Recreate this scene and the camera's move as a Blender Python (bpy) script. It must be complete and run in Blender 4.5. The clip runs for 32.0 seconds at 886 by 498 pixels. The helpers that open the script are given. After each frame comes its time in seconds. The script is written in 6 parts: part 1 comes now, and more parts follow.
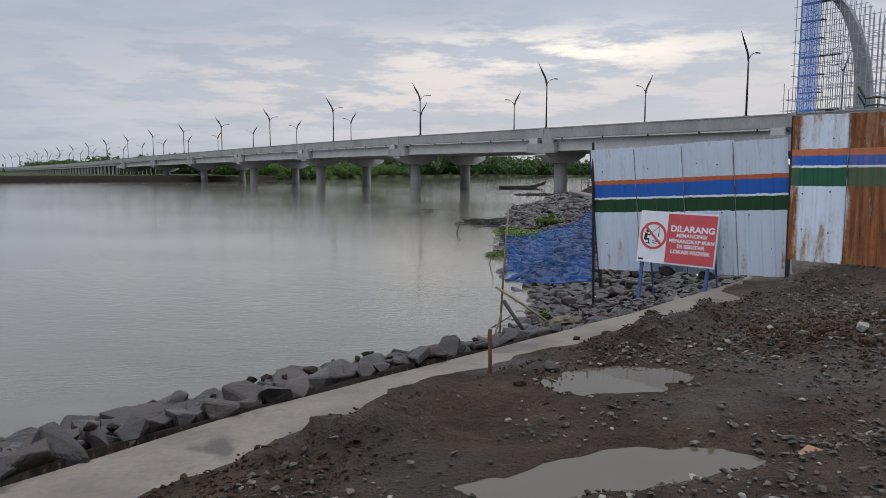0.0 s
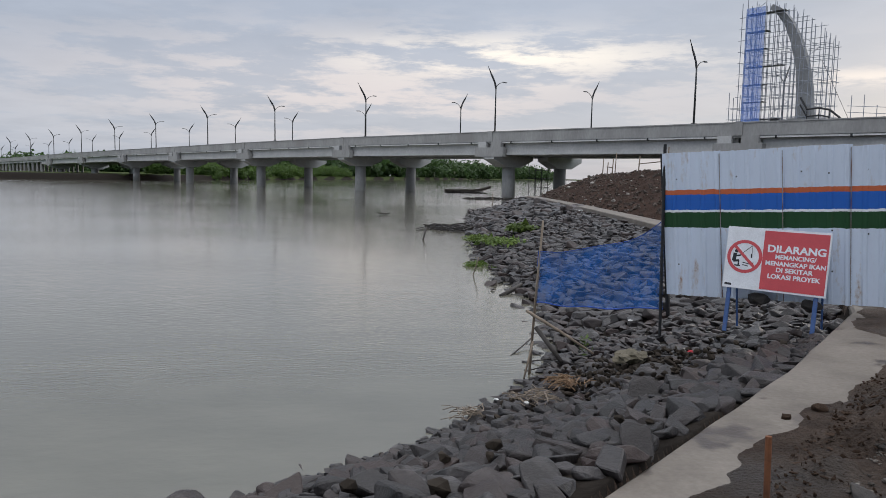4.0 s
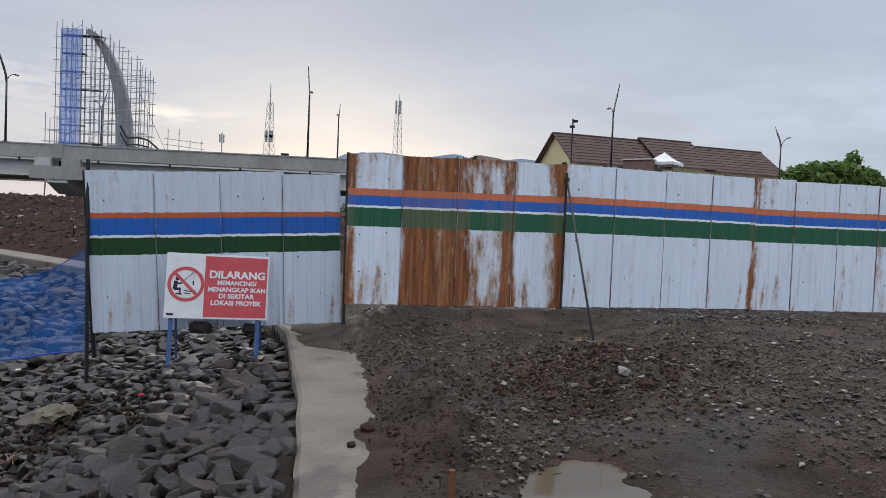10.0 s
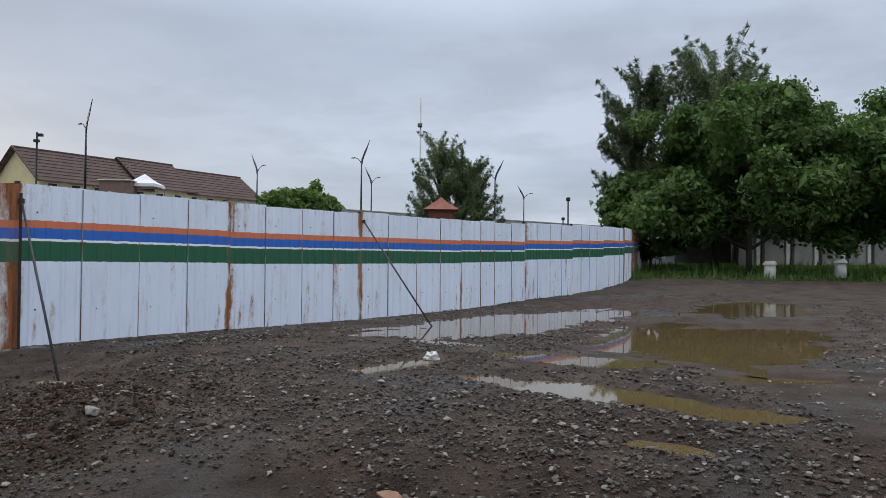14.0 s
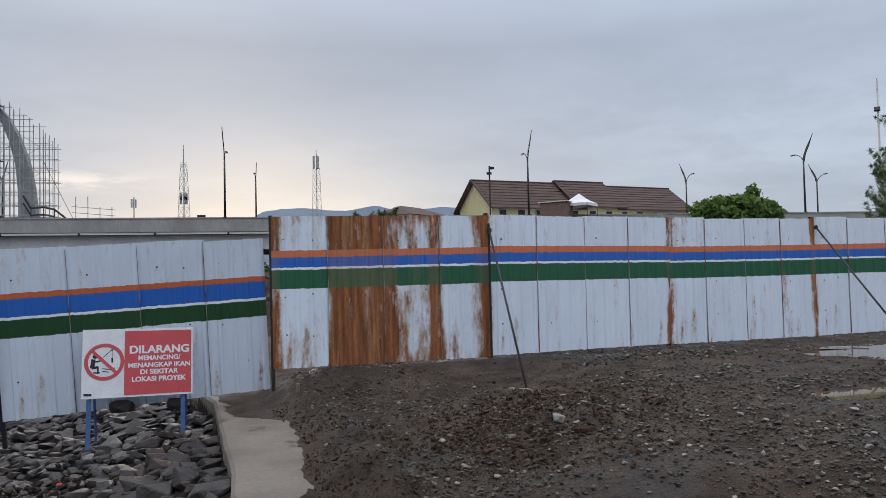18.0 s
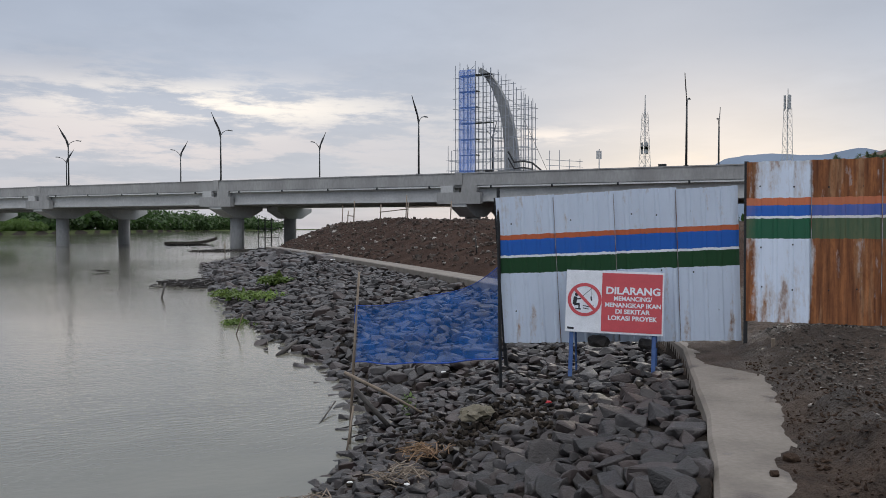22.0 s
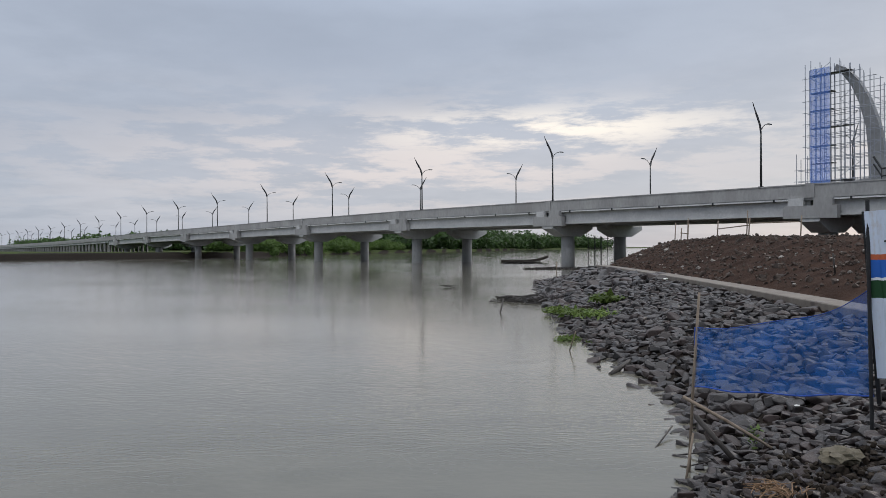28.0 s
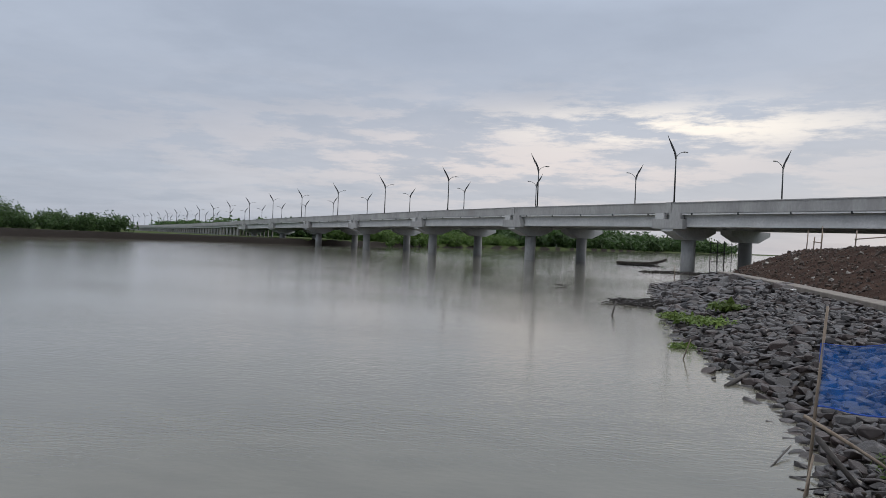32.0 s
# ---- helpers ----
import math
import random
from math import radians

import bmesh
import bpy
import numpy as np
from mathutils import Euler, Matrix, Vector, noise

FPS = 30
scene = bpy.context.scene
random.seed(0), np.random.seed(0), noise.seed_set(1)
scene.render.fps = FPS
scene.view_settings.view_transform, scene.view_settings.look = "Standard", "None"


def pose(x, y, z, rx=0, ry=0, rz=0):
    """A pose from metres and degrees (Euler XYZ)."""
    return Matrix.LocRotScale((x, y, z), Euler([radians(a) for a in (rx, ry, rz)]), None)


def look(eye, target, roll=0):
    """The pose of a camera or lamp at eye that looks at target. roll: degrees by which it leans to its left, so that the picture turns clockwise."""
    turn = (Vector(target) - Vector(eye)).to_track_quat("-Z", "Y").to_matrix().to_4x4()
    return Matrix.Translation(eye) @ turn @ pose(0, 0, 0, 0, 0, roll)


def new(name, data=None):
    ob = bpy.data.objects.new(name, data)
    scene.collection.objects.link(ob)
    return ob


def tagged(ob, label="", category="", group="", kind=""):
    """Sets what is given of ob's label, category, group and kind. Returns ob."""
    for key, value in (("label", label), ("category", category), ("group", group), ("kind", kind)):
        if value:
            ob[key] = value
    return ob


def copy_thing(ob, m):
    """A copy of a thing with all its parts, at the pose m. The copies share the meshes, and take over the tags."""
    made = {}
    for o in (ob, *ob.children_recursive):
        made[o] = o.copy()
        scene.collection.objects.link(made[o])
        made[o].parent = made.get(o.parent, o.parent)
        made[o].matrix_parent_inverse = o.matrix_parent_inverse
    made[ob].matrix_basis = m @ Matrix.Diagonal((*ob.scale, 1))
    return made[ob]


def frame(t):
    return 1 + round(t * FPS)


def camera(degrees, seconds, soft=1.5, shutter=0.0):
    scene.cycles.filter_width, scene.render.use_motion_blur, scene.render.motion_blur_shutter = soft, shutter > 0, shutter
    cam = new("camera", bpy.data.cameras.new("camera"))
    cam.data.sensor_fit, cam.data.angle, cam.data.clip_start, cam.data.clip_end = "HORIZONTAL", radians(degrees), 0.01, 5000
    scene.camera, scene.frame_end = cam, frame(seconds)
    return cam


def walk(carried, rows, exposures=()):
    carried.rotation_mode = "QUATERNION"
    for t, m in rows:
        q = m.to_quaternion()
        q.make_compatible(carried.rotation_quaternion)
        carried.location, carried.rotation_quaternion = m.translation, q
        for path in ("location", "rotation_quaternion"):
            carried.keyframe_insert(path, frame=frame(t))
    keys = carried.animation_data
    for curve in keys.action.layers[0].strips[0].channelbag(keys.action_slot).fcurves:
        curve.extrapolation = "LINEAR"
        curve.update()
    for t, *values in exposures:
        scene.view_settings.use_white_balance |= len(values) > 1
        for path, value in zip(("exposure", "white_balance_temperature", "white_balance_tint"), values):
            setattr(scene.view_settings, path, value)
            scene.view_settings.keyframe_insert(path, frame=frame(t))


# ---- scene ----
cam = camera(62.9, 32.0, soft=0.65)
PATH = [
    (0, (0.667, -0.124, 1.226), (0.556, 1.862, 1.018), 0.2),
    (0.5, (0.438, 0.221, 1.242), (0.285, 2.192, 0.942), 0.2),
    (1, (0.209, 0.548, 1.258), (0.052, 2.52, 0.964), 1.4),
    (1.5, (-0.019, 0.866, 1.272), (-0.011, 2.844, 0.976), 0.1),
    (2, (-0.247, 1.155, 1.281), (-0.202, 3.144, 1.072), 0.5),
    (2.5, (-0.472, 1.391, 1.257), (-0.398, 3.383, 1.098), 1.0),
    (2.7, (-0.555, 1.491, 1.254), (-0.281, 3.464, 1.077), 0.4),
    (3, (-0.664, 1.648, 1.252), (-0.282, 3.599, 1.033), 0.1),
    (3.5, (-0.829, 1.924, 1.247), (-0.564, 3.903, 1.144), -0.6),
    (4, (-1.013, 2.17, 1.234), (-0.954, 4.16, 1.035), 1.1),
    (4.5, (-1.273, 2.446, 1.23), (-1.026, 4.416, 0.989), 0.4),
    (6.5, (-2.077, 3.474, 1.136), (-1.728, 5.431, 0.919), -1.2),
    (7, (-2.172, 3.616, 1.119), (-1.642, 5.532, 0.9), -1.3),
    (7.5, (-2.191, 3.701, 1.128), (-1.496, 5.57, 0.973), -1.0),
    (8, (-2.154, 3.729, 1.132), (-1.255, 5.51, 0.988), 0.5),
    (8.5, (-2.131, 3.722, 1.139), (-1.074, 5.413, 0.984), 1.4),
    (9, (-2.122, 3.688, 1.14), (-0.885, 5.253, 0.998), 1.0),
    (9.5, (-2.097, 3.655, 1.134), (-0.639, 5.016, 0.976), 0.9),
    (10, (-2.009, 3.618, 1.139), (-0.425, 4.837, 1.07), 2.4),
    (10.5, (-1.979, 3.616, 1.15), (-0.225, 4.576, 1.137), 1.3),
    (11, (-1.965, 3.619, 1.157), (-0.132, 4.417, 1.174), 1.1),
    (11.5, (-1.957, 3.596, 1.157), (-0.059, 4.227, 1.189), 0.6),
    (12, (-1.961, 3.565, 1.162), (-0.01, 4.005, 1.185), 0.7),
    (12.5, (-1.954, 3.546, 1.16), (0.024, 3.846, 1.194), 0.7),
    (13, (-1.937, 3.533, 1.155), (0.056, 3.691, 1.196), 1.1),
    (13.5, (-1.921, 3.515, 1.153), (0.078, 3.462, 1.183), 0.6),
    (15.5, (-1.97, 3.541, 1.198), (0.025, 3.669, 1.25), -0.8),
    (16, (-1.975, 3.55, 1.208), (-0.005, 3.884, 1.279), -0.6),
    (16.5, (-1.985, 3.559, 1.216), (-0.042, 4.026, 1.288), -0.8),
    (17, (-2.004, 3.578, 1.216), (-0.104, 4.198, 1.29), -1.1),
    (17.5, (-2.032, 3.603, 1.218), (-0.212, 4.428, 1.297), -1.0),
    (18, (-2.063, 3.613, 1.215), (-0.362, 4.663, 1.285), -1.3),
    (18.5, (-2.103, 3.622, 1.213), (-0.531, 4.857, 1.279), -1.7),
    (19, (-2.135, 3.623, 1.206), (-0.677, 4.991, 1.265), -1.6),
    (19.5, (-2.163, 3.623, 1.207), (-0.842, 5.124, 1.256), -0.7),
    (20, (-2.193, 3.621, 1.207), (-0.965, 5.199, 1.252), -0.1),
    (20.5, (-2.231, 3.611, 1.201), (-1.146, 5.292, 1.225), -0.1),
    (21, (-2.241, 3.626, 1.2), (-1.317, 5.4, 1.193), -0.3),
    (21.5, (-2.259, 3.646, 1.202), (-1.449, 5.474, 1.164), -0.1),
    (22, (-2.277, 3.637, 1.191), (-1.49, 5.475, 1.135), -0.0),
    (22.5, (-2.286, 3.637, 1.194), (-1.543, 5.493, 1.133), -0.1),
    (23, (-2.287, 3.63, 1.196), (-1.552, 5.49, 1.14), 0.2),
    (23.5, (-2.316, 3.621, 1.195), (-1.595, 5.485, 1.14), 0.1),
    (24, (-2.337, 3.614, 1.204), (-1.729, 5.519, 1.163), -0.4),
    (24.5, (-2.333, 3.586, 1.21), (-1.849, 5.527, 1.193), -0.9),
    (25, (-2.323, 3.565, 1.204), (-2.046, 5.545, 1.16), -1.1),
    (25.5, (-2.338, 3.563, 1.202), (-2.196, 5.557, 1.136), -2.8),
    (26, (-2.384, 3.576, 1.197), (-2.36, 5.576, 1.151), -1.5),
    (26.5, (-2.415, 3.587, 1.19), (-2.445, 5.586, 1.149), -0.3),
    (28.5, (-2.397, 3.562, 1.205), (-2.504, 5.559, 1.208), -0.4),
    (29, (-2.392, 3.554, 1.205), (-2.528, 5.549, 1.206), -0.2),
    (29.5, (-2.402, 3.554, 1.207), (-2.565, 5.547, 1.212), 0.3),
    (30, (-2.412, 3.554, 1.205), (-2.709, 5.531, 1.201), 0.2),
    (30.5, (-2.403, 3.55, 1.204), (-2.798, 5.51, 1.202), 0.6),
    (31, (-2.378, 3.545, 1.205), (-2.807, 5.498, 1.171), 0.3),
    (31.5, (-2.362, 3.545, 1.206), (-2.836, 5.488, 1.167), 2.1),
    (32, (-2.351, 3.548, 1.207), (-2.744, 5.509, 1.186), 2.3),
]
walk(cam, [(t, look(eye, target, roll)) for t, eye, target, roll in PATH], [(0, 0.12), (8, 0.13), (10, 0.22), (11, 0.16), (13, 0.22), (16, 0.20), (18, 0.12), (21, 0.13), (24, 0.10), (28, 0.09), (32, 0.09)])

# world, sun and exposure
SUN_AZ, SUN_EL = radians(46), radians(14)
WATER = -2.41
world = bpy.data.worlds.new("sky")
scene.world = world
world.use_nodes = True


def sky_world(nt):
    nt.nodes.clear()
    n, l = nt.nodes.new, nt.links.new

    def val(op, a, b=None, clamp=False):
        m = n("ShaderNodeMath")
        m.operation, m.use_clamp = op, clamp
        for i, v in enumerate((a, b)):
            if v is None:
                continue
            if isinstance(v, (int, float)):
                m.inputs[i].default_value = v
            else:
                l(v, m.inputs[i])
        return m.outputs[0]

    def mix(f, a, b):
        m = n("ShaderNodeMix")
        m.data_type = "RGBA"
        for sock, v in ((m.inputs[0], f), (m.inputs[6], a), (m.inputs[7], b)):
            if isinstance(v, tuple):
                sock.default_value = (*v, 1)
            elif isinstance(v, (int, float)):
                sock.default_value = v
            else:
                l(v, sock)
        return m.outputs[2]

    def ramp(f, lo, hi):
        m = n("ShaderNodeMapRange")
        m.interpolation_type = "SMOOTHSTEP"
        l(f, m.inputs[0])
        m.inputs[1].default_value, m.inputs[2].default_value = lo, hi
        return m.outputs[0]

    def noise_tex(vec, scale, detail, rough=0.55):
        m = n("ShaderNodeTexNoise")
        m.inputs["Scale"].default_value, m.inputs["Detail"].default_value, m.inputs["Roughness"].default_value = scale, detail, rough
        l(vec, m.inputs["Vector"])
        return m.outputs[0]

    co = n("ShaderNodeTexCoord").outputs["Generated"]
    sep = n("ShaderNodeSeparateXYZ")
    l(co, sep.inputs[0])
    up = val("MAXIMUM", sep.outputs[2], 0.0)
    den = val("ADD", up, 0.10)
    # the cloud layer lies on a plane overhead
    comb = n("ShaderNodeCombineXYZ")
    l(val("DIVIDE", sep.outputs[0], den), comb.inputs[0])
    l(val("DIVIDE", sep.outputs[1], den), comb.inputs[1])
    flat = comb.outputs[0]
    big = ramp(noise_tex(flat, 0.42, 6, 0.55), 0.30, 0.70)
    fine = noise_tex(flat, 1.1, 8, 0.6)
    wisps = noise_tex(flat, 0.95, 8, 0.58)
    dot = n("ShaderNodeVectorMath")
    dot.operation = "DOT_PRODUCT"
    l(co, dot.inputs[0])
    dot.inputs[1].default_value = (math.cos(SUN_AZ + 0.62), math.sin(SUN_AZ + 0.62), 0.12)
    toward = dot.outputs["Value"]
    sky = n("ShaderNodeTexSky")
    sky.sky_type, sky.sun_disc = "NISHITA", False
    sky.sun_elevation, sky.sun_rotation = SUN_EL, math.pi / 2 - SUN_AZ
    blue = mix(1.0, (0, 0, 0), sky.outputs[0])
    scaled = n("ShaderNodeVectorMath")
    scaled.operation = "SCALE"
    l(blue, scaled.inputs[0])
    scaled.inputs["Scale"].default_value = 0.10
    glow = ramp(toward, 0.1, 1.0)
    low = ramp(up, 0.45, 0.02)
    grey = mix(big, (0.36, 0.42, 0.53), (0.52, 0.585, 0.70))
    lit = mix(big, (0.35, 0.405, 0.51), (0.45, 0.51, 0.62))
    cloud = mix(glow, grey, lit)
    warm = mix(val("MULTIPLY", val("MULTIPLY", low, glow), 0.4), cloud, (0.52, 0.52, 0.57))
    cloud = mix(ramp(up, 0.36, 0.7), warm, (0.57, 0.565, 0.57))
    shade = mix(val("MULTIPLY", ramp(fine, 0.43, 0.66), 0.6), cloud, (0.36, 0.405, 0.495))
    thin = mix(0.10, shade, scaled.outputs[0])
    # the breaks through which the sun lights the cloud edges, by bearing and height in radians
    az = val("ARCTAN2", sep.outputs[1], sep.outputs[0])
    el = val("ARCSINE", sep.outputs[2])

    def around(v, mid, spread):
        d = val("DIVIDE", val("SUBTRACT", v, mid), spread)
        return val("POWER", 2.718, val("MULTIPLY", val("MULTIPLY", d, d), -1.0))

    streaks = n("ShaderNodeCombineXYZ")
    l(val("MULTIPLY", az, 7.0), streaks.inputs[0])
    l(val("MULTIPLY", el, 34.0), streaks.inputs[1])
    torn = ramp(noise_tex(streaks.outputs[0], 1.0, 8, 0.64), 0.43, 0.60)
    veil = val("MULTIPLY", around(az, 1.62, 0.44), around(el, 0.110, 0.070))
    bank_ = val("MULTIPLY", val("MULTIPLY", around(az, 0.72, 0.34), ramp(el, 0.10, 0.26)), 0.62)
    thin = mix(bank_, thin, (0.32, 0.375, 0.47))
    pinkish = mix(val("MULTIPLY", val("MULTIPLY", veil, ramp(torn, -0.45, 1.0)), 0.74), thin, (0.82, 0.735, 0.70))
    gap = val("MULTIPLY", val("MULTIPLY", around(az, 1.45, 0.22), around(el, 0.160, 0.026)), torn)
    lightened = mix(val("MULTIPLY", gap, 1.0), pinkish, (1.0, 0.93, 0.84))
    patches = val("MULTIPLY", val("MULTIPLY", around(az, 1.02, 0.10), around(el, 0.125, 0.011)), torn)
    lightened = mix(val("MULTIPLY", patches, 0.9), lightened, (0.95, 0.86, 0.78))
    rise = val("MULTIPLY", val("MULTIPLY", around(az, 0.765, 0.13), around(el, 0.083, 0.017)), ramp(torn, -0.3, 0.9))
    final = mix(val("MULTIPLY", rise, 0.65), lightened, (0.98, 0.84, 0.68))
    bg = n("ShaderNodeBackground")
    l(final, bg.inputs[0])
    dome = n("ShaderNodeMapRange")
    l(up, dome.inputs[0])
    for i, v in enumerate((0.30, 0.95, 1.0, 3.7)):
        dome.inputs[i + 1].default_value = v
    l(dome.outputs[0], bg.inputs[1])
    out = n("ShaderNodeOutputWorld")
    l(bg.outputs[0], out.inputs[0])


sky_world(world.node_tree)
sun = new("sun", bpy.data.lights.new("sun", "SUN"))
sun.data.energy, sun.data.angle, sun.data.color = 0.6, radians(18), (1.0, 0.9, 0.78)
sun.matrix_world = look((math.cos(SUN_AZ) * 60, math.sin(SUN_AZ) * 60, math.tan(SUN_EL) * 60), (0, 0, 0))

# ---- materials


def links(mat):
    mat.use_nodes = True
    nt = mat.node_tree
    return nt, nt.nodes.new, nt.links.new, nt.nodes["Principled BSDF"]


def surf(name, dark, light, scale=4.0, rough=0.8, bump=0.3, fine=40.0, metal=0.0, stain=None, stain_scale=0.7, stain_at=(0.55, 0.7), stretch=(1, 1, 1), each=0.0, rough_dark=None, spec=0.5, coords="Object", dist=0.02, tint=None, wet=None):
    """A surface with two scales of tone, stains, and relief."""
    mat = bpy.data.materials.new(name)
    nt, n, l, bsdf = links(mat)
    tc = n("ShaderNodeTexCoord")
    mp = n("ShaderNodeMapping")
    mp.inputs["Scale"].default_value = stretch
    l(tc.outputs[coords], mp.inputs[0])

    def noise_at(s, detail=6.0, r=0.6):
        t = n("ShaderNodeTexNoise")
        t.inputs["Scale"].default_value, t.inputs["Detail"].default_value, t.inputs["Roughness"].default_value = s, detail, r
        l(mp.outputs[0], t.inputs["Vector"])
        return t.outputs[0]

    def mix(f, a, b, mode="MIX"):
        m = n("ShaderNodeMix")
        m.data_type, m.blend_type = "RGBA", mode
        for sock, v in ((m.inputs[0], f), (m.inputs[6], a), (m.inputs[7], b)):
            if isinstance(v, tuple):
                sock.default_value = (*v, 1)
            elif isinstance(v, (int, float)):
                sock.default_value = v
            else:
                l(v, sock)
        return m.outputs[2]

    def ramp(f, lo, hi, a=0.0, b=1.0):
        m = n("ShaderNodeMapRange")
        l(f, m.inputs[0])
        for i, v in enumerate((lo, hi, a, b)):
            m.inputs[i + 1].default_value = v
        return m.outputs[0]

    coarse, small = noise_at(scale), noise_at(fine, 4.0)
    col = mix(ramp(coarse, 0.3, 0.7), dark, light)
    col = mix(ramp(small, 0.3, 0.7, 0.0, 0.35), col, tuple(c * 0.6 for c in dark))
    if stain:
        col = mix(ramp(noise_at(stain_scale, 5.0), *stain_at), col, stain)
    if each:
        info = n("ShaderNodeObjectInfo")
        geo = n("ShaderNodeNewGeometry")
        both = n("ShaderNodeMath")
        both.operation = "ADD"
        l(info.outputs["Random"], both.inputs[0])
        l(geo.outputs["Random Per Island"], both.inputs[1])
        hsv = n("ShaderNodeHueSaturation")
        l(ramp(both.outputs[0], 0.0, 2.0, 1 - each, 1 + each), hsv.inputs["Value"])
        l(col, hsv.inputs["Color"])
        col = hsv.outputs[0]
        if tint:
            turn = n("ShaderNodeMath")
            turn.operation = "MULTIPLY"
            l(both.outputs[0], turn.inputs[0])
            turn.inputs[1].default_value = 17.3
            part_of = n("ShaderNodeMath")
            part_of.operation = "FRACT"
            l(turn.outputs[0], part_of.inputs[0])
            col = mix(ramp(part_of.outputs[0], 0.55, 1.0, 0.0, 0.8), col, tint)
    l(col, bsdf.inputs["Base Color"])
    l(ramp(coarse, 0.3, 0.7, rough_dark if rough_dark is not None else rough, rough), bsdf.inputs["Roughness"])
    if wet:
        l(ramp(noise_at(stain_scale, 5.0), stain_at[0], stain_at[1], rough, wet), bsdf.inputs["Roughness"])
    bsdf.inputs["Metallic"].default_value = metal
    bsdf.inputs["Specular IOR Level"].default_value = spec
    if bump:
        b = n("ShaderNodeBump")
        b.inputs["Strength"].default_value, b.inputs["Distance"].default_value = bump, dist
        add = n("ShaderNodeMath")
        l(small, add.inputs[0])
        l(coarse, add.inputs[1])
        l(add.outputs[0], b.inputs["Height"])
        l(b.outputs[0], bsdf.inputs["Normal"])
    return mat


MUD = surf("mud", (0.026, 0.0168, 0.0118), (0.092, 0.063, 0.046), 2.2, 0.95, 1.0, 34.0, stain=(0.030, 0.024, 0.019), stain_scale=0.45, stain_at=(0.50, 0.66), rough_dark=0.55, dist=0.09, spec=0.24, wet=0.28)


def trodden(mat):
    """Paler, drier crust on the trodden yard, away from the path's soft brown soil."""
    nt, n, l, bsdf = links(mat)
    old = bsdf.inputs["Base Color"].links[0].from_socket
    tc, dot, t = n("ShaderNodeTexCoord"), n("ShaderNodeVectorMath"), n("ShaderNodeTexNoise")
    dot.operation = "DOT_PRODUCT"
    l(tc.outputs["Object"], dot.inputs[0])
    dot.inputs[1].default_value = (0.74, 0.10, 0.0)
    l(tc.outputs["Object"], t.inputs["Vector"])
    t.inputs["Scale"].default_value, t.inputs["Detail"].default_value = 0.9, 7.0
    add, mr, mx = n("ShaderNodeMath"), n("ShaderNodeMapRange"), n("ShaderNodeMix")
    add.operation = "MULTIPLY_ADD"
    l(t.outputs[0], add.inputs[0])
    add.inputs[1].default_value = 5.0
    l(dot.outputs["Value"], add.inputs[2])
    l(add.outputs[0], mr.inputs[0])
    mr.inputs[1].default_value, mr.inputs[2].default_value = 4.0, 6.0
    mx.data_type, mx.blend_type = "RGBA", "MULTIPLY"
    mx.inputs[7].default_value = (1.65, 1.85, 2.05, 1)
    mx.clamp_result = False
    l(mr.outputs[0], mx.inputs[0])
    l(old, mx.inputs[6])
    l(mx.outputs[2], bsdf.inputs["Base Color"])


trodden(MUD)
# bank soil coloured extra dark to paint in the shade between the stones
BANKSOIL_GAPSHADE = surf("bank_soil_with_gap_shade", (0.012, 0.010, 0.0085), (0.03, 0.025, 0.021), 3.0, 0.95, 0.8, 30.0, spec=0.05)
EMBANK = surf("embankment_soil", (0.024, 0.013, 0.009), (0.062, 0.037, 0.027), 0.8, 0.95, 1.0, 9.0, dist=0.10, spec=0.08)
GRAVEL = surf("gravel", (0.036, 0.030, 0.025), (0.19, 0.168, 0.145), 8.0, 0.8, 0.4, 60.0, each=0.75, spec=0.25)
CLOD = surf("clod", (0.030, 0.019, 0.013), (0.082, 0.054, 0.038), 8.0, 0.95, 0.8, 50.0, each=0.4, spec=0.1)
ROCK = surf("andesite", (0.0055, 0.0046, 0.0045), (0.028, 0.0242, 0.0240), 5.5, 0.58, 0.8, 26.0, stain=(0.056, 0.051, 0.050), stain_scale=2.6, stain_at=(0.56, 0.70), each=0.9, rough_dark=0.40, dist=0.016, spec=0.4, tint=(0.040, 0.025, 0.021))
PATHC = surf("path_concrete", (0.11, 0.094, 0.078), (0.20, 0.175, 0.148), 1.8, 0.8, 0.5, 22.0, stain=(0.046, 0.034, 0.026), stain_scale=1.6, stain_at=(0.60, 0.66), rough_dark=0.5, dist=0.012, wet=0.45)
BRIDGE = surf("bridge_concrete", (0.27, 0.267, 0.26), (0.42, 0.415, 0.405), 0.25, 0.85, 0.2, 3.0, stain=(0.26, 0.25, 0.24), stain_scale=0.12, stretch=(1, 1, 0.4))
GIRDER = surf("girder_concrete", (0.43, 0.43, 0.425), (0.58, 0.58, 0.57), 0.3, 0.85, 0.2, 3.0)
STRIPW = surf("white_pipe", (0.68, 0.68, 0.66), (0.80, 0.80, 0.78), 0.5, 0.6, 0.0, 5.0)
DARKST = surf("dark_steel", (0.015, 0.016, 0.018), (0.035, 0.035, 0.037), 6.0, 0.5, 0.1, 60.0, metal=0.3)
GALV = surf("galvanised_steel", (0.10, 0.105, 0.11), (0.19, 0.195, 0.20), 4.0, 0.5, 0.05, 40.0, metal=0.7)
POLE = surf("lamp_pole", (0.030, 0.034, 0.036), (0.055, 0.06, 0.062), 3.0, 0.5, 0.05, 30.0, metal=0.4)
RUSTY = surf("rusted_steel", (0.08, 0.028, 0.012), (0.20, 0.075, 0.03), 7.0, 0.9, 0.4, 60.0)
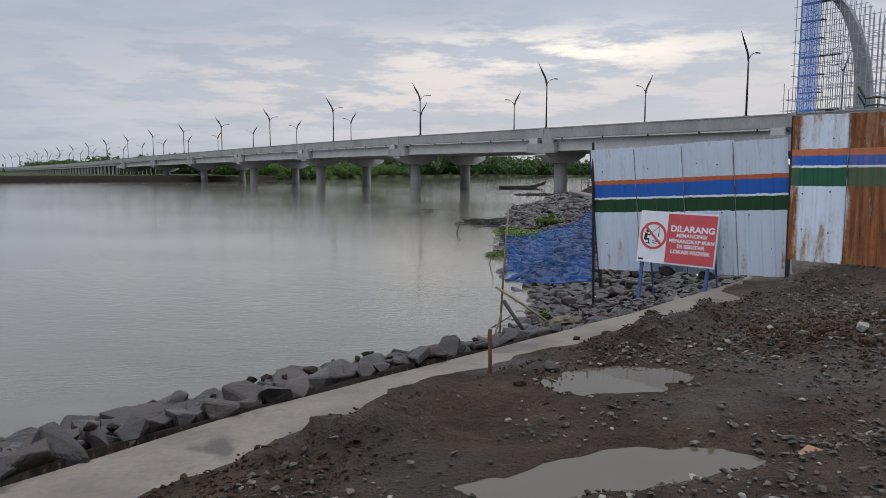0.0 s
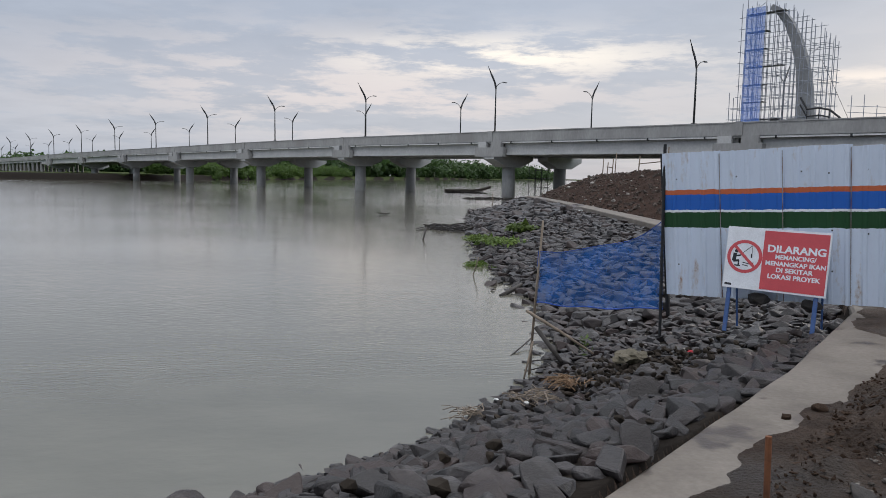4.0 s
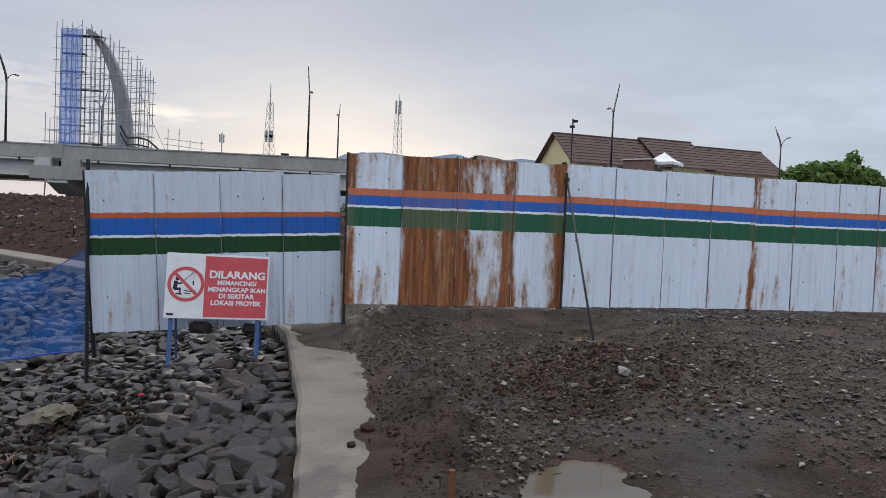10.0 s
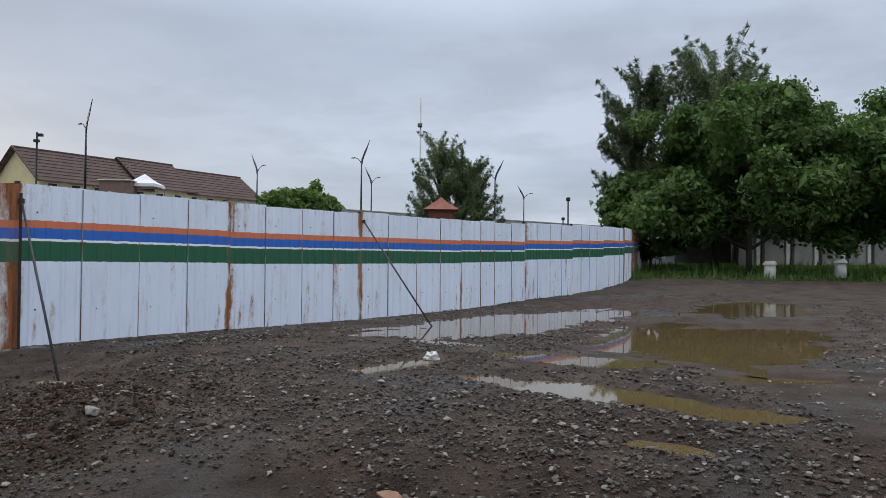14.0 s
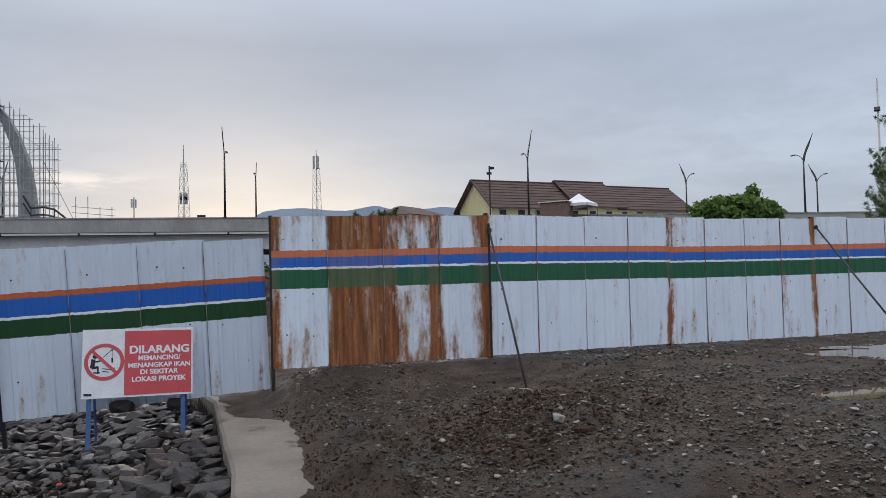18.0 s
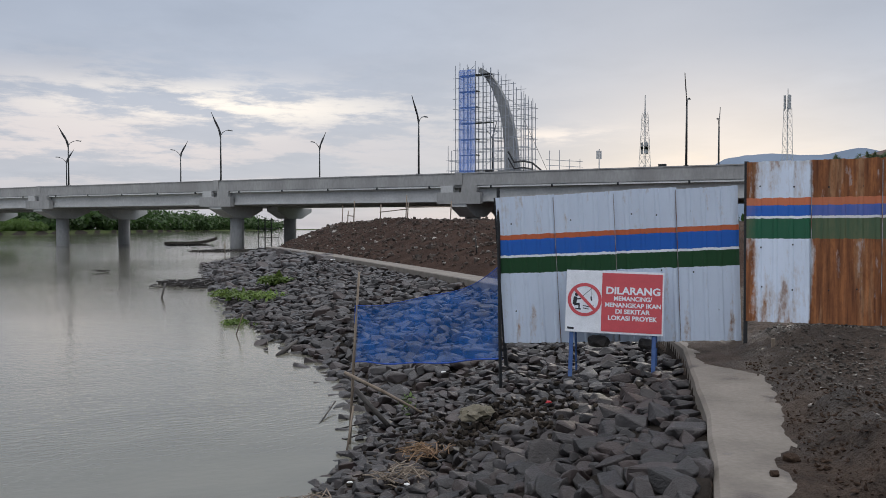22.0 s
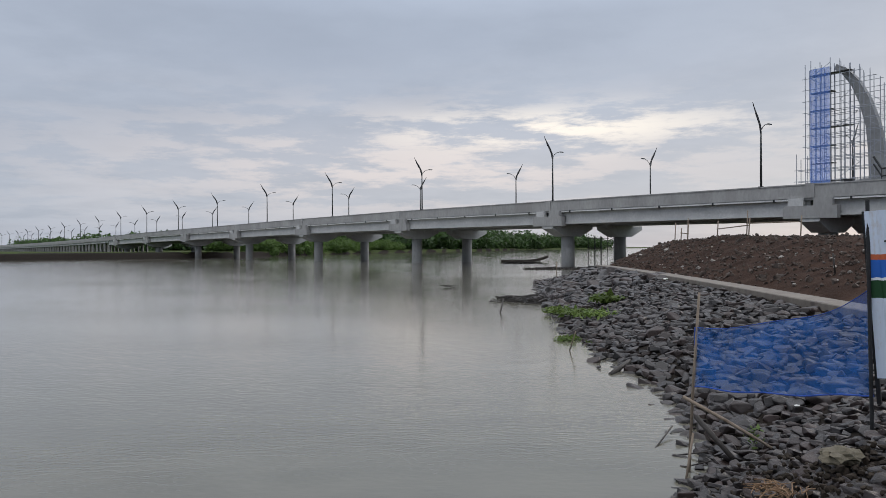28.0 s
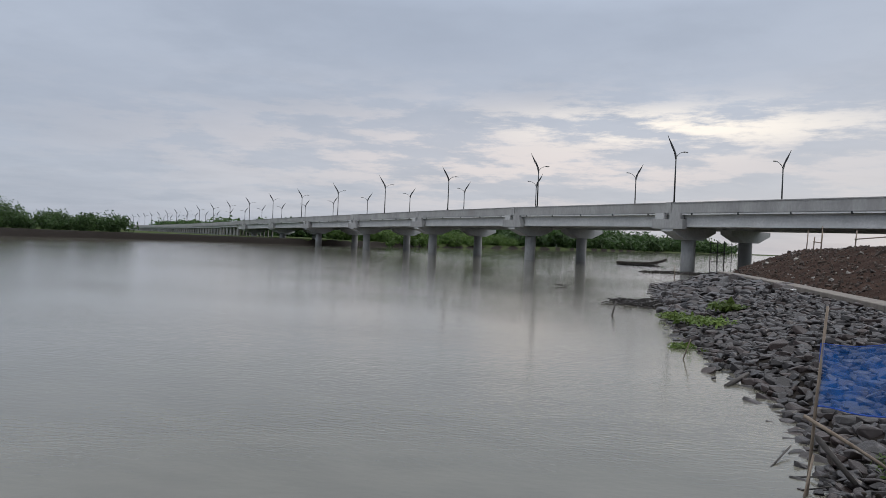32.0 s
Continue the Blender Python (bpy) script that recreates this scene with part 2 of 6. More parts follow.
WOODG = surf("weathered_bamboo", (0.14, 0.105, 0.075), (0.27, 0.22, 0.17), 6.0, 0.85, 0.3, 50.0, stretch=(1, 1, 0.2))
DARKWOOD = surf("wet_dark_timber", (0.02, 0.017, 0.015), (0.05, 0.042, 0.036), 5.0, 0.7, 0.4, 40.0)


def plain(name, col, rough=0.6, metal=0.0):
    return surf(name, tuple(c * 0.9 for c in col), tuple(min(1, c * 1.08) for c in col), 6.0, rough, 0.05, 60.0, metal)


def water_mat(name, tint, rough, scale, strength, dist, stretch=(1, 1, 1), ior=1.33):
    mat = bpy.data.materials.new(name)
    nt, n, l, bsdf = links(mat)
    tc = n("ShaderNodeTexCoord")
    mp = n("ShaderNodeMapping")
    mp.inputs["Scale"].default_value = stretch
    l(tc.outputs["Object"], mp.inputs[0])
    hs = []
    for s, d in ((scale, 3), (scale * 0.13, 4)):
        t = n("ShaderNodeTexNoise")
        t.inputs["Scale"].default_value, t.inputs["Detail"].default_value = s, d
        l(mp.outputs[0], t.inputs["Vector"])
        hs.append(t.outputs[0])
    add = n("ShaderNodeMath")
    add.operation = "MULTIPLY_ADD"
    l(hs[1], add.inputs[0])
    add.inputs[1].default_value = 0.5
    l(hs[0], add.inputs[2])
    b = n("ShaderNodeBump")
    b.inputs["Strength"].default_value, b.inputs["Distance"].default_value = strength, dist
    l(add.outputs[0], b.inputs["Height"])
    # calm lanes and wind-ruffled patches
    t = n("ShaderNodeTexNoise")
    t.inputs["Scale"].default_value, t.inputs["Detail"].default_value = scale * 0.012, 4
    l(mp.outputs[0], t.inputs["Vector"])
    ruffle = n("ShaderNodeMapRange")
    l(t.outputs[0], ruffle.inputs[0])
    for i, v in enumerate((0.40, 0.62, strength * 0.7, strength * 1.3)):
        ruffle.inputs[i + 1].default_value = v
    l(ruffle.outputs[0], b.inputs["Strength"])
    l(b.outputs[0], bsdf.inputs["Normal"])
    mr = n("ShaderNodeMapRange")
    l(hs[1], mr.inputs[0])
    mr.inputs[1].default_value, mr.inputs[2].default_value = 0.35, 0.65
    mx = n("ShaderNodeMix")
    mx.data_type = "RGBA"
    l(mr.outputs[0], mx.inputs[0])
    mx.inputs[6].default_value, mx.inputs[7].default_value = (*tint, 1), (*(c * 1.15 for c in tint), 1)
    l(mx.outputs[2], bsdf.inputs["Base Color"])
    bsdf.inputs["Roughness"].default_value = rough
    bsdf.inputs["IOR"].default_value = ior
    return mat


RIVER = water_mat("river_water", (0.120, 0.114, 0.090), 0.05, 5.5, 0.26, 0.035, (0.75, 1.3, 1.0), 1.45)
PUDDLE = water_mat("puddle_water", (0.085, 0.070, 0.050), 0.04, 3.0, 0.03, 0.01)
BROWNPUD = water_mat("brown_puddle_water", (0.105, 0.076, 0.036), 0.035, 3.0, 0.03, 0.01)

# ---- mesh helpers


def part(name, bm, material, parent=None, label="", smooth=False):
    me = bpy.data.meshes.new(name)
    bm.to_mesh(me)
    bm.free()
    if smooth:
        me.polygons.foreach_set("use_smooth", [True] * len(me.polygons))
    me.materials.append(material)
    ob = new(name, me)
    ob.parent = parent
    if label:
        tagged(ob, label)
    return ob


def mesh_part(name, verts, faces, material, parent=None, label="", smooth=False):
    me = bpy.data.meshes.new(name)
    me.from_pydata([tuple(v) for v in verts], [], faces)
    if smooth:
        me.polygons.foreach_set("use_smooth", [True] * len(me.polygons))
    me.materials.append(material)
    ob = new(name, me)
    ob.parent = parent
    if label:
        tagged(ob, label)
    return ob


def thing(name, label, category, group="", at=None, kind=""):
    ob = new(name)
    ob.empty_display_size = 0.2
    if at is not None:
        ob.matrix_world = at
    return tagged(ob, label, category, group, kind)


def add_box(bm, lo, hi, bevel=0.0, m=None):
    lo, hi = Vector(lo), Vector(hi)
    res = bmesh.ops.create_cube(bm, size=1.0, matrix=Matrix.Translation((lo + hi) / 2) @ Matrix.Diagonal((*(hi - lo), 1)))
    vs = res["verts"]
    if bevel:
        es = list({e for v in vs for e in v.link_edges})
        r = bmesh.ops.bevel(bm, geom=es, offset=bevel, segments=1, affect="EDGES")
        vs = list({v for f in r["faces"] for v in f.verts} | {v for v in vs if v.is_valid})
    if m is not None:
        bmesh.ops.transform(bm, matrix=m, verts=vs)
    return bm


def box(lo, hi, bevel=0.0, m=None):
    return add_box(bmesh.new(), lo, hi, bevel, m)


def add_tube(bm, pts, radii, sides=8, cap=True):
    """A tube along a line of points; radii one number or one for each point."""
    pts = [Vector(p) for p in pts]
    if isinstance(radii, (int, float)):
        radii = [radii] * len(pts)
    rings = []
    for i, p in enumerate(pts):
        d = (pts[min(i + 1, len(pts) - 1)] - pts[max(i - 1, 0)]).normalized()
        a = d.orthogonal().normalized() if i == 0 else (side - side.project(d)).normalized()
        side = a
        b = d.cross(a)
        rings.append([bm.verts.new(p + radii[i] * (math.cos(2 * math.pi * k / sides) * a + math.sin(2 * math.pi * k / sides) * b)) for k in range(sides)])
    for r0, r1 in zip(rings, rings[1:]):
        for k in range(sides):
            bm.faces.new((r0[k], r0[(k + 1) % sides], r1[(k + 1) % sides], r1[k]))
    if cap:
        bm.faces.new(rings[0][::-1])
        bm.faces.new(rings[-1])
    return bm


def tube(pts, radii, sides=8):
    return add_tube(bmesh.new(), pts, radii, sides)


def prism(profile, m0, m1):
    """A solid swept from a profile at pose m0 to the same profile at pose m1."""
    bm = bmesh.new()
    a = [bm.verts.new(m0 @ Vector(p)) for p in profile]
    b = [bm.verts.new(m1 @ Vector(p)) for p in profile]
    k = len(profile)
    for i in range(k):
        bm.faces.new((a[i], a[(i + 1) % k], b[(i + 1) % k], b[i]))
    bm.faces.new(a[::-1])
    bm.faces.new(b)
    bmesh.ops.recalc_face_normals(bm, faces=bm.faces)
    return bm


# ---- the lie of the land
rng = np.random.default_rng(7)
LATTICE = rng.random((256, 256))


def value_noise(x, y):
    xi, yi = np.floor(x).astype(int), np.floor(y).astype(int)
    fx, fy = x - xi, y - yi
    fx, fy = fx * fx * (3 - 2 * fx), fy * fy * (3 - 2 * fy)
    g = lambda a, b: LATTICE[a % 256, b % 256]
    return (g(xi, yi) * (1 - fx) + g(xi + 1, yi) * fx) * (1 - fy) + (g(xi, yi + 1) * (1 - fx) + g(xi + 1, yi + 1) * fx) * fy


def fbm(x, y, octaves=4):
    return sum(value_noise(x * 2**k + 17 * k, y * 2**k + 31 * k) / 2**k for k in range(octaves)) / sum(1 / 2**k for k in range(octaves)) - 0.5


def dist_line(x, y, line):
    best = np.full(np.shape(x), 1e9)
    for (ax, ay), (bx, by) in zip(line, line[1:]):
        dx, dy = bx - ax, by - ay
        t = np.clip(((x - ax) * dx + (y - ay) * dy) / (dx * dx + dy * dy), 0, 1)
        best = np.minimum(best, np.hypot(x - ax - t * dx, y - ay - t * dy))
    return best


def inside(x, y, poly):
    odd = np.zeros(np.shape(x), bool)
    for (ax, ay), (bx, by) in zip(poly, poly[1:] + poly[:1]):
        if ay == by:
            continue
        odd ^= ((ay > y) != (by > y)) & (x < (bx - ax) * (y - ay) / (by - ay) + ax)
    return odd


def smooth01(v):
    v = np.clip(v, 0, 1)
    return v * v * (3 - 2 * v)


KERB = [(-40.0, -46.0), (-8.0, -4.9), (-2.0, 3.36), (-0.95, 4.84), (0.3, 6.25), (2.36, 8.56), (4.75, 11.55), (6.3, 14.5), (7.3, 19.0), (7.8, 26.0), (8.3, 35.0), (8.8, 49.0), (8.9, 71.0)]
SHORE = [(-46.0, -38.0), (-12.0, 0.8), (-5.6, 7.6), (-3.0, 10.15), (-1.5, 11.6), (-0.33, 13.3), (0.9, 15.35), (1.5, 17.3), (2.05, 22.0), (1.7, 27.9), (1.25, 35.3), (2.2, 55.0), (4.1, 78.7), (9.0, 92.0), (10.0, 118.0), (30.0, 160.0), (120.0, 330.0), (420.0, 800.0), (1500.0, 2400.0)]
FARBANK = [(-1500.0, -300.0), (-420.0, 40.0), (-195.0, 150.0), (-170.0, 180.0), (-164.0, 219.0), (-145.0, 258.0), (-113.0, 267.0), (-106.0, 300.0), (-99.0, 336.0), (-88.0, 420.0), (-52.0, 600.0), (60.0, 1000.0), (300.0, 1700.0), (620.0, 2400.0)]
RIVERPOLY = SHORE + FARBANK[::-1] + [(-1500.0, -1400.0)]
LANDPOLY = KERB + [(30.0, 82.0), (3000.0, 82.0), (3000.0, -3000.0), (-40.0, -3000.0)]
FENCE = [(5.18, 10.86, -0.03), (7.40, 8.69, 0.0), (10.18, 6.77, -0.03), (12.38, 4.77, -0.02), (15.0, 2.66, 0.01), (17.7, 0.8, 0.1), (19.8, -0.93, 0.18), (22.4, -2.5, 0.27), (25.6, -4.1, 0.39), (32.0, -6.5, 0.58), (39.3, -9.25, 0.76)]
# centre x, y, half length, half width, turn in degrees, level, brown
PUDDLES = [
    (1.42, 3.62, 0.92, 0.22, 19, -0.275, 0), (1.68, 5.40, 0.56, 0.40, 15, -0.335, 0), (5.72, 7.0, 0.85, 0.17, 64, -0.045, 0),
    (12.3, 1.2, 4.9, 1.40, -40, -0.02, 0), (9.1, -1.0, 3.5, 1.55, -27, -0.02, 1), (6.08, 3.78, 0.62, 0.26, -42, -0.035, 0),
    (6.55, 1.75, 1.1, 0.42, 62, -0.04, 0), (4.55, 2.05, 1.5, 0.34, 48, -0.04, 0), (2.77, 1.95, 0.28, 0.15, 50, -0.06, 1), (15.5, -4.5, 3.2, 1.2, -30, 0.06, 1),
    (8.05, 3.3, 0.75, 0.18, 60, -0.04, 0), (5.25, -0.05, 0.6, 0.2, 80, -0.04, 1),
]


def puddle_radius(x, y, p):
    c, s = math.cos(radians(p[4])), math.sin(radians(p[4]))
    u, v = ((x - p[0]) * c + (y - p[1]) * s) / p[2], (-(x - p[0]) * s + (y - p[1]) * c) / p[3]
    return np.hypot(u, v) + 0.85 * fbm(x * 1.5 + p[0], y * 1.5 + p[1], 4) + 0.75 * fbm(x * 4.2 + p[1], y * 4.2 + p[0], 3)


def land(x, y, wet=True):
    """Height of the ground at x, y (arrays)."""
    x, y = np.asarray(x, float), np.asarray(y, float)
    dk, dw = dist_line(x, y, KERB), dist_line(x, y, SHORE)
    df = dist_line(x, y, [(a, b) for a, b, _ in FENCE])
    dfar = dist_line(x, y, FARBANK)
    river, yard = inside(x, y, RIVERPOLY), inside(x, y, LANDPOLY)
    head = np.interp(y, [7.0, 10.5], [-0.43, -0.72])
    bank = -2.62 + (head + 2.62) * np.clip(dw / (dw + dk + 1e-6), 0, 1) ** np.interp(y, [7.0, 11.0], [0.66, 0.88]) + 0.10 * fbm(x * 1.3, y * 1.3, 3)
    z = bank
    flat = -0.42 + 0.1 * (dk - 1.0)
    flat = np.minimum(flat, 0.0) + np.interp(x, [8, 17, 22, 26, 34, 45, 70], [0, 0.1, 0.2, 0.38, 0.75, 1.1, 1.5])
    near = np.exp(-((df / 0.9) ** 2)) * (x < 18) * smooth01((dk - 0.3) / 1.4)
    fz = np.interp(x, [p[0] for p in FENCE], [p[2] for p in FENCE])
    flat = flat + (fz - 0.03 - flat) * near
    rough = 0.08 * fbm(x * 0.9, y * 0.9, 3) + 0.055 * fbm(x * 4.0, y * 4.0, 4) + 0.05 * np.abs(fbm(x * 7 + 3, y * 7, 3)) * (fbm(x * 0.7 + 8, y * 0.7, 2) > -0.05)
    across = x * 0.6 + y * 0.8 + 0.5 * fbm(x * 0.25, y * 0.25, 2)
    for v0, w in ((4.9, 0.16), (6.3, 0.14), (7.5, 0.13), (8.15, 0.13), (9.3, 0.12), (9.85, 0.12)):
        rut = np.exp(-(((across - v0) / w) ** 2)) - 0.6 * np.exp(-(((across - v0 - 2.0 * w) / w) ** 2))
        rough = rough - 0.055 * rut * smooth01((x - 6.0) / 2.0) * (0.6 + 1.2 * fbm(x * 0.6 + v0, y * 0.6, 2))
    berm = np.exp(-(((dk - 1.05) / 0.25) ** 2)) * (0.15 + 0.34 * fbm(x * 2.6 + 5, y * 2.6, 3)) * smooth01((y - 3.6) / 0.8) * smooth01((9.6 - y) / 1.0)
    heap = 0.16 * np.exp(-(((x - 4.3) / 1.1) ** 2 + ((y - 6.4) / 0.55) ** 2)) * (1 + 1.2 * fbm(x * 3, y * 3, 3))
    lumps = 0.24 * np.abs(fbm(x * 5.5, y * 5.5, 4)) * np.exp(-(((dk - 1.15) / 0.5) ** 2)) * smooth01((y - 3.0) / 1.0)
    flat = flat + rough * np.clip(dk - 0.9, 0, 1) + berm + heap + lumps
    for p in PUDDLES if wet else ():
        r = puddle_radius(x, y, p)
        s = smooth01(r - 1)
        rim = np.maximum((p[5] + 0.05 * (r - 1)) * (1 - s) + flat * s, p[5] + 0.02 * (r - 1) - 0.8 * np.maximum(0, r - 1.2))
        flat = np.where(r < 1.0, p[5] - 0.07 * (1 - r), np.where(r < 2.0, rim, flat))
    lip = np.interp(y, [3.4, 4.6, 5.3, 5.9, 6.4, 7.2, 8.2, 9.7, 10.4, 12.0], [0.80, 0.62, 0.42, 0.40, 0.46, 0.50, 0.68, 0.74, 0.25, 0.1]) + 0.30 * fbm(x * 2.1, y * 2.1, 3) + 0.10 * fbm(x * 6.0, y * 6.0, 3) + 0.07 * fbm(x * 15.0, y * 15.0, 2)
    flat = np.where(dk < lip, np.maximum(-0.60, -0.441 - 0.25 * (lip - dk)), np.maximum(flat, -0.441 + 0.05 * np.clip(dk - lip, 0, 1)))
    mound = smooth01((y - 17) / 8) * smooth01((84 - y) / 12) * smooth01((70 - x) / 30)
    crest = np.interp(y, [20, 36, 60, 76], [1.3, 1.55, 1.95, 1.6])
    slope = np.clip((dk - 1.2) / 6.2, 0, 1)
    hump = -0.5 + (crest + 0.5) * (slope ** 0.9) + 0.25 * fbm(x * 0.35, y * 0.35, 4) * slope + 0.10 * fbm(x * 1.5, y * 1.5, 3) * slope
    hump = hump + 0.11 * np.sin((x * 0.85 + y * 0.5) * 3.2 + 3.0 * fbm(x * 0.3, y * 0.3, 2)) * slope * (1.1 - slope)
    hump = np.where(dk < 1.0, np.minimum(hump, -0.62), hump)
    inland = flat * (1 - mound) + hump * mound
    z = np.where(yard, inland, z)
    z = np.where(river, WATER - 0.12 - np.minimum(np.minimum(dw, dfar) * 0.3, 2.5), z)
    other = (~river) & (~yard) & (dfar < dw)
    z = np.where(other, WATER + np.minimum(dfar * 0.9, 2.25) + 0.35 * fbm(x * 0.05, y * 0.05, 3), z)
    return z




def rim_level(p):
    a = np.linspace(0, 2 * math.pi, 12)
    c, s = math.cos(radians(p[4])), math.sin(radians(p[4]))
    u, v = 1.15 * p[2] * np.cos(a), 1.15 * p[3] * np.sin(a)
    return float(np.quantile(land(p[0] + u * c - v * s, p[1] + u * s + v * c, False), 0.2)) - 0.01


PUDDLES = [(*p[:5], rim_level(p), p[6]) for p in PUDDLES]
yard_level = min(p[5] for p in PUDDLES if 6.5 < p[0] < 14)
PUDDLES = [(*p[:5], yard_level + 0.004 * k if 6.5 < p[0] < 14 else p[5], p[6]) for k, p in enumerate(PUDDLES)]


def spaced(*runs):
    out = []
    for a, b, step in runs:
        out += list(np.arange(a, b, step))
    return np.array(out + [runs[-1][1]])


xs = spaced((-3000, -500, 250), (-500, -170, 20), (-170, -60, 2.5), (-60, -14, 4), (-14, -4, 0.5), (-4, 8, 0.055), (8, 18, 0.12), (18, 46, 0.5), (46, 150, 6), (150, 500, 35), (500, 3000, 250))
ys = spaced((-3000, -300, 300), (-300, -40, 20), (-40, -6, 1.5), (-6, 0, 0.2), (0, 13, 0.055), (13, 30, 0.25), (30, 95, 0.7), (95, 140, 5), (140, 312, 2.5), (312, 420, 6), (420, 1000, 40), (1000, 3000, 250))
gx, gy = np.meshgrid(xs, ys)
gz = land(gx, gy)


def grid_mesh(name, gx, gy, gz, material):
    ny, nx = gx.shape
    me = bpy.data.meshes.new(name)
    idx = np.arange(nx * ny).reshape(ny, nx)
    quads = np.stack([idx[:-1, :-1], idx[:-1, 1:], idx[1:, 1:], idx[1:, :-1]], -1).reshape(-1, 4)
    me.vertices.add(nx * ny)
    me.vertices.foreach_set("co", np.stack([gx, gy, gz], -1).ravel().astype(np.float32))
    me.loops.add(quads.size)
    me.loops.foreach_set("vertex_index", quads.ravel().astype(np.int32))
    me.polygons.add(len(quads))
    me.polygons.foreach_set("loop_start", np.arange(0, quads.size, 4, dtype=np.int32))
    me.polygons.foreach_set("use_smooth", np.ones(len(quads), bool))
    me.update(calc_edges=True)
    me.materials.append(material)
    return new(name, me)


ground = tagged(grid_mesh("ground", gx, gy, gz, MUD), "dark wet muddy ground sloping down to the river", "ground", kind="structure")
# the embankment's browner soil, and the green far bank, as second and third materials of the one sheet
ground.data.materials.append(EMBANK)
GRASSY = surf("grassy_soil", (0.030, 0.045, 0.015), (0.075, 0.10, 0.03), 0.5, 0.95, 0.5, 12.0, stain=(0.06, 0.05, 0.035), stain_scale=0.2, spec=0.05)
ground.data.materials.append(GRASSY)
# fourth, dark bank soil, with the stone gaps' shade in its colour
ground.data.materials.append(BANKSOIL_GAPSHADE)
cx, cy = (gx[:-1, :-1] + gx[1:, 1:]) / 2, (gy[:-1, :-1] + gy[1:, 1:]) / 2
which = np.where((cy > 16) & (cx > 5) & (cy < 140), 1, 0)
which = np.where(~inside(cx, cy, LANDPOLY) & (cy < 100) & (cx > -60), 3, which)
grass_edge = (cx > 27.5 + 1.2 * fbm(cx * 0.4, cy * 0.4)) & (cy < 16)
which = np.where(grass_edge | (cy > 140) | (cx < -60), 2, which)
which = np.where(((cy > 140) | (cx < -60)) & (dist_line(cx, cy, FARBANK) < np.where((cx < -100) & (cy < 275), 26, 3)), 3, which)
ground.data.polygons.foreach_set("material_index", which.ravel().astype(np.int32))


def height(x, y):
    return float(land(np.array([x]), np.array([y]))[0])


bm = bmesh.new()
vs = [bm.verts.new(p) for p in ((-2600, -1600, WATER), (2400, -1600, WATER), (2400, 2900, WATER), (-2600, 2900, WATER))]
bm.faces.new(vs)
tagged(part("water", bm, RIVER), "grey-green muddy river with fine ripples", "river", kind="structure")


def puddle(p):
    bm = bmesh.new()
    ring = []
    f = np.arange(0.3, 1.9, 0.02)
    for k in range(72):
        a = 2 * math.pi * k / 72
        c, s = math.cos(radians(p[4])), math.sin(radians(p[4]))
        u, v = f * p[2] * math.cos(a), f * p[3] * math.sin(a)
        px, py = p[0] + u * c - v * s, p[1] + u * s + v * c
        i = int(np.argmax(puddle_radius(px, py, p) > 1.10))
        ring.append(bm.verts.new((px[i], py[i], p[5])))
    bm.faces.new(ring)
    ob = part("puddle", bm, BROWNPUD if p[6] or p[0] > 4 else PUDDLE)
    tagged(ob, "shallow brown rain puddle on the mud" if p[6] else "shallow rain puddle mirroring the sky", "puddle", "puddles in the yard", "structure")


for p in PUDDLES:
    puddle(p)


# ---- concrete path along the top of the bank
def offset_line(line, d):
    out = []
    for i, (x, y) in enumerate(line):
        (ax, ay), (bx, by) = line[max(i - 1, 0)], line[min(i + 1, len(line) - 1)]
        t = Vector((bx - ax, by - ay)).normalized()
        out.append((x + t.y * d, y - t.x * d))
    return out


def resample(line, step):
    out = []
    for (ax, ay), (bx, by) in zip(line, line[1:]):
        k = max(1, int(math.hypot(bx - ax, by - ay) / step))
        out += [(ax + (bx - ax) * i / k, ay + (by - ay) * i / k) for i in range(k)]
    return out + [line[-1]]


def path_slab(line, width, top, bottom, name, label):
    line = resample(line, 0.35)
    inner = offset_line(line, width)
    verts, faces = [], []
    for i, ((ax, ay), (bx, by)) in enumerate(zip(line, inner)):
        w = 0.03 * (fbm(np.array(ax * 2.0), np.array(ay * 2.0)))
        j = 0.012 * fbm(np.array(ax * 3.0 + 9), np.array(ay * 3.0))
        verts += [(ax + w, ay - w, bottom), (ax + w, ay - w, top - 0.03 + j), (ax + w + 0.03, ay - w - 0.02, top + j), (bx, by, top + 0.01 + j), (bx, by, bottom)]
        if i:
            a, b = 5 * (i - 1), 5 * i
            faces += [(a + k, a + k + 1, b + k + 1, b + k) for k in range(4)]
    return tagged(mesh_part(name, verts, faces, PATHC), label, "path", kind="structure")


path_slab(KERB[:8], 1.45, -0.45, -1.1, "pavement", "worn concrete path with mud smears along the bank")
path_slab(KERB[8:], 0.9, -0.45, -1.0, "pavement", "narrow concrete kerb strip below the embankment")

# ---- the bridge
SU, SN = Vector((-0.6646, 0.7472, 0)), Vector((0.7472, 0.6646, 0))
BO = Vector((37.85, 106.96, 0))
DECK_S, DECK_Z = [-250, -60, -22, 0, 39, 77, 116, 154, 193, 233, 278, 340, 395, 484, 600, 900], [9.5, 9.15, 9.22, 9.37, 9.50, 9.64, 9.58, 9.30, 8.95, 8.68, 8.28, 7.48, 6.80, 6.05, 5.4, 4.6]


def deck_top(s):
    return float(np.interp(s, DECK_S, DECK_Z))


def bp(s, off, z):
    return BO + SU * s + SN * off + Vector((0, 0, z))


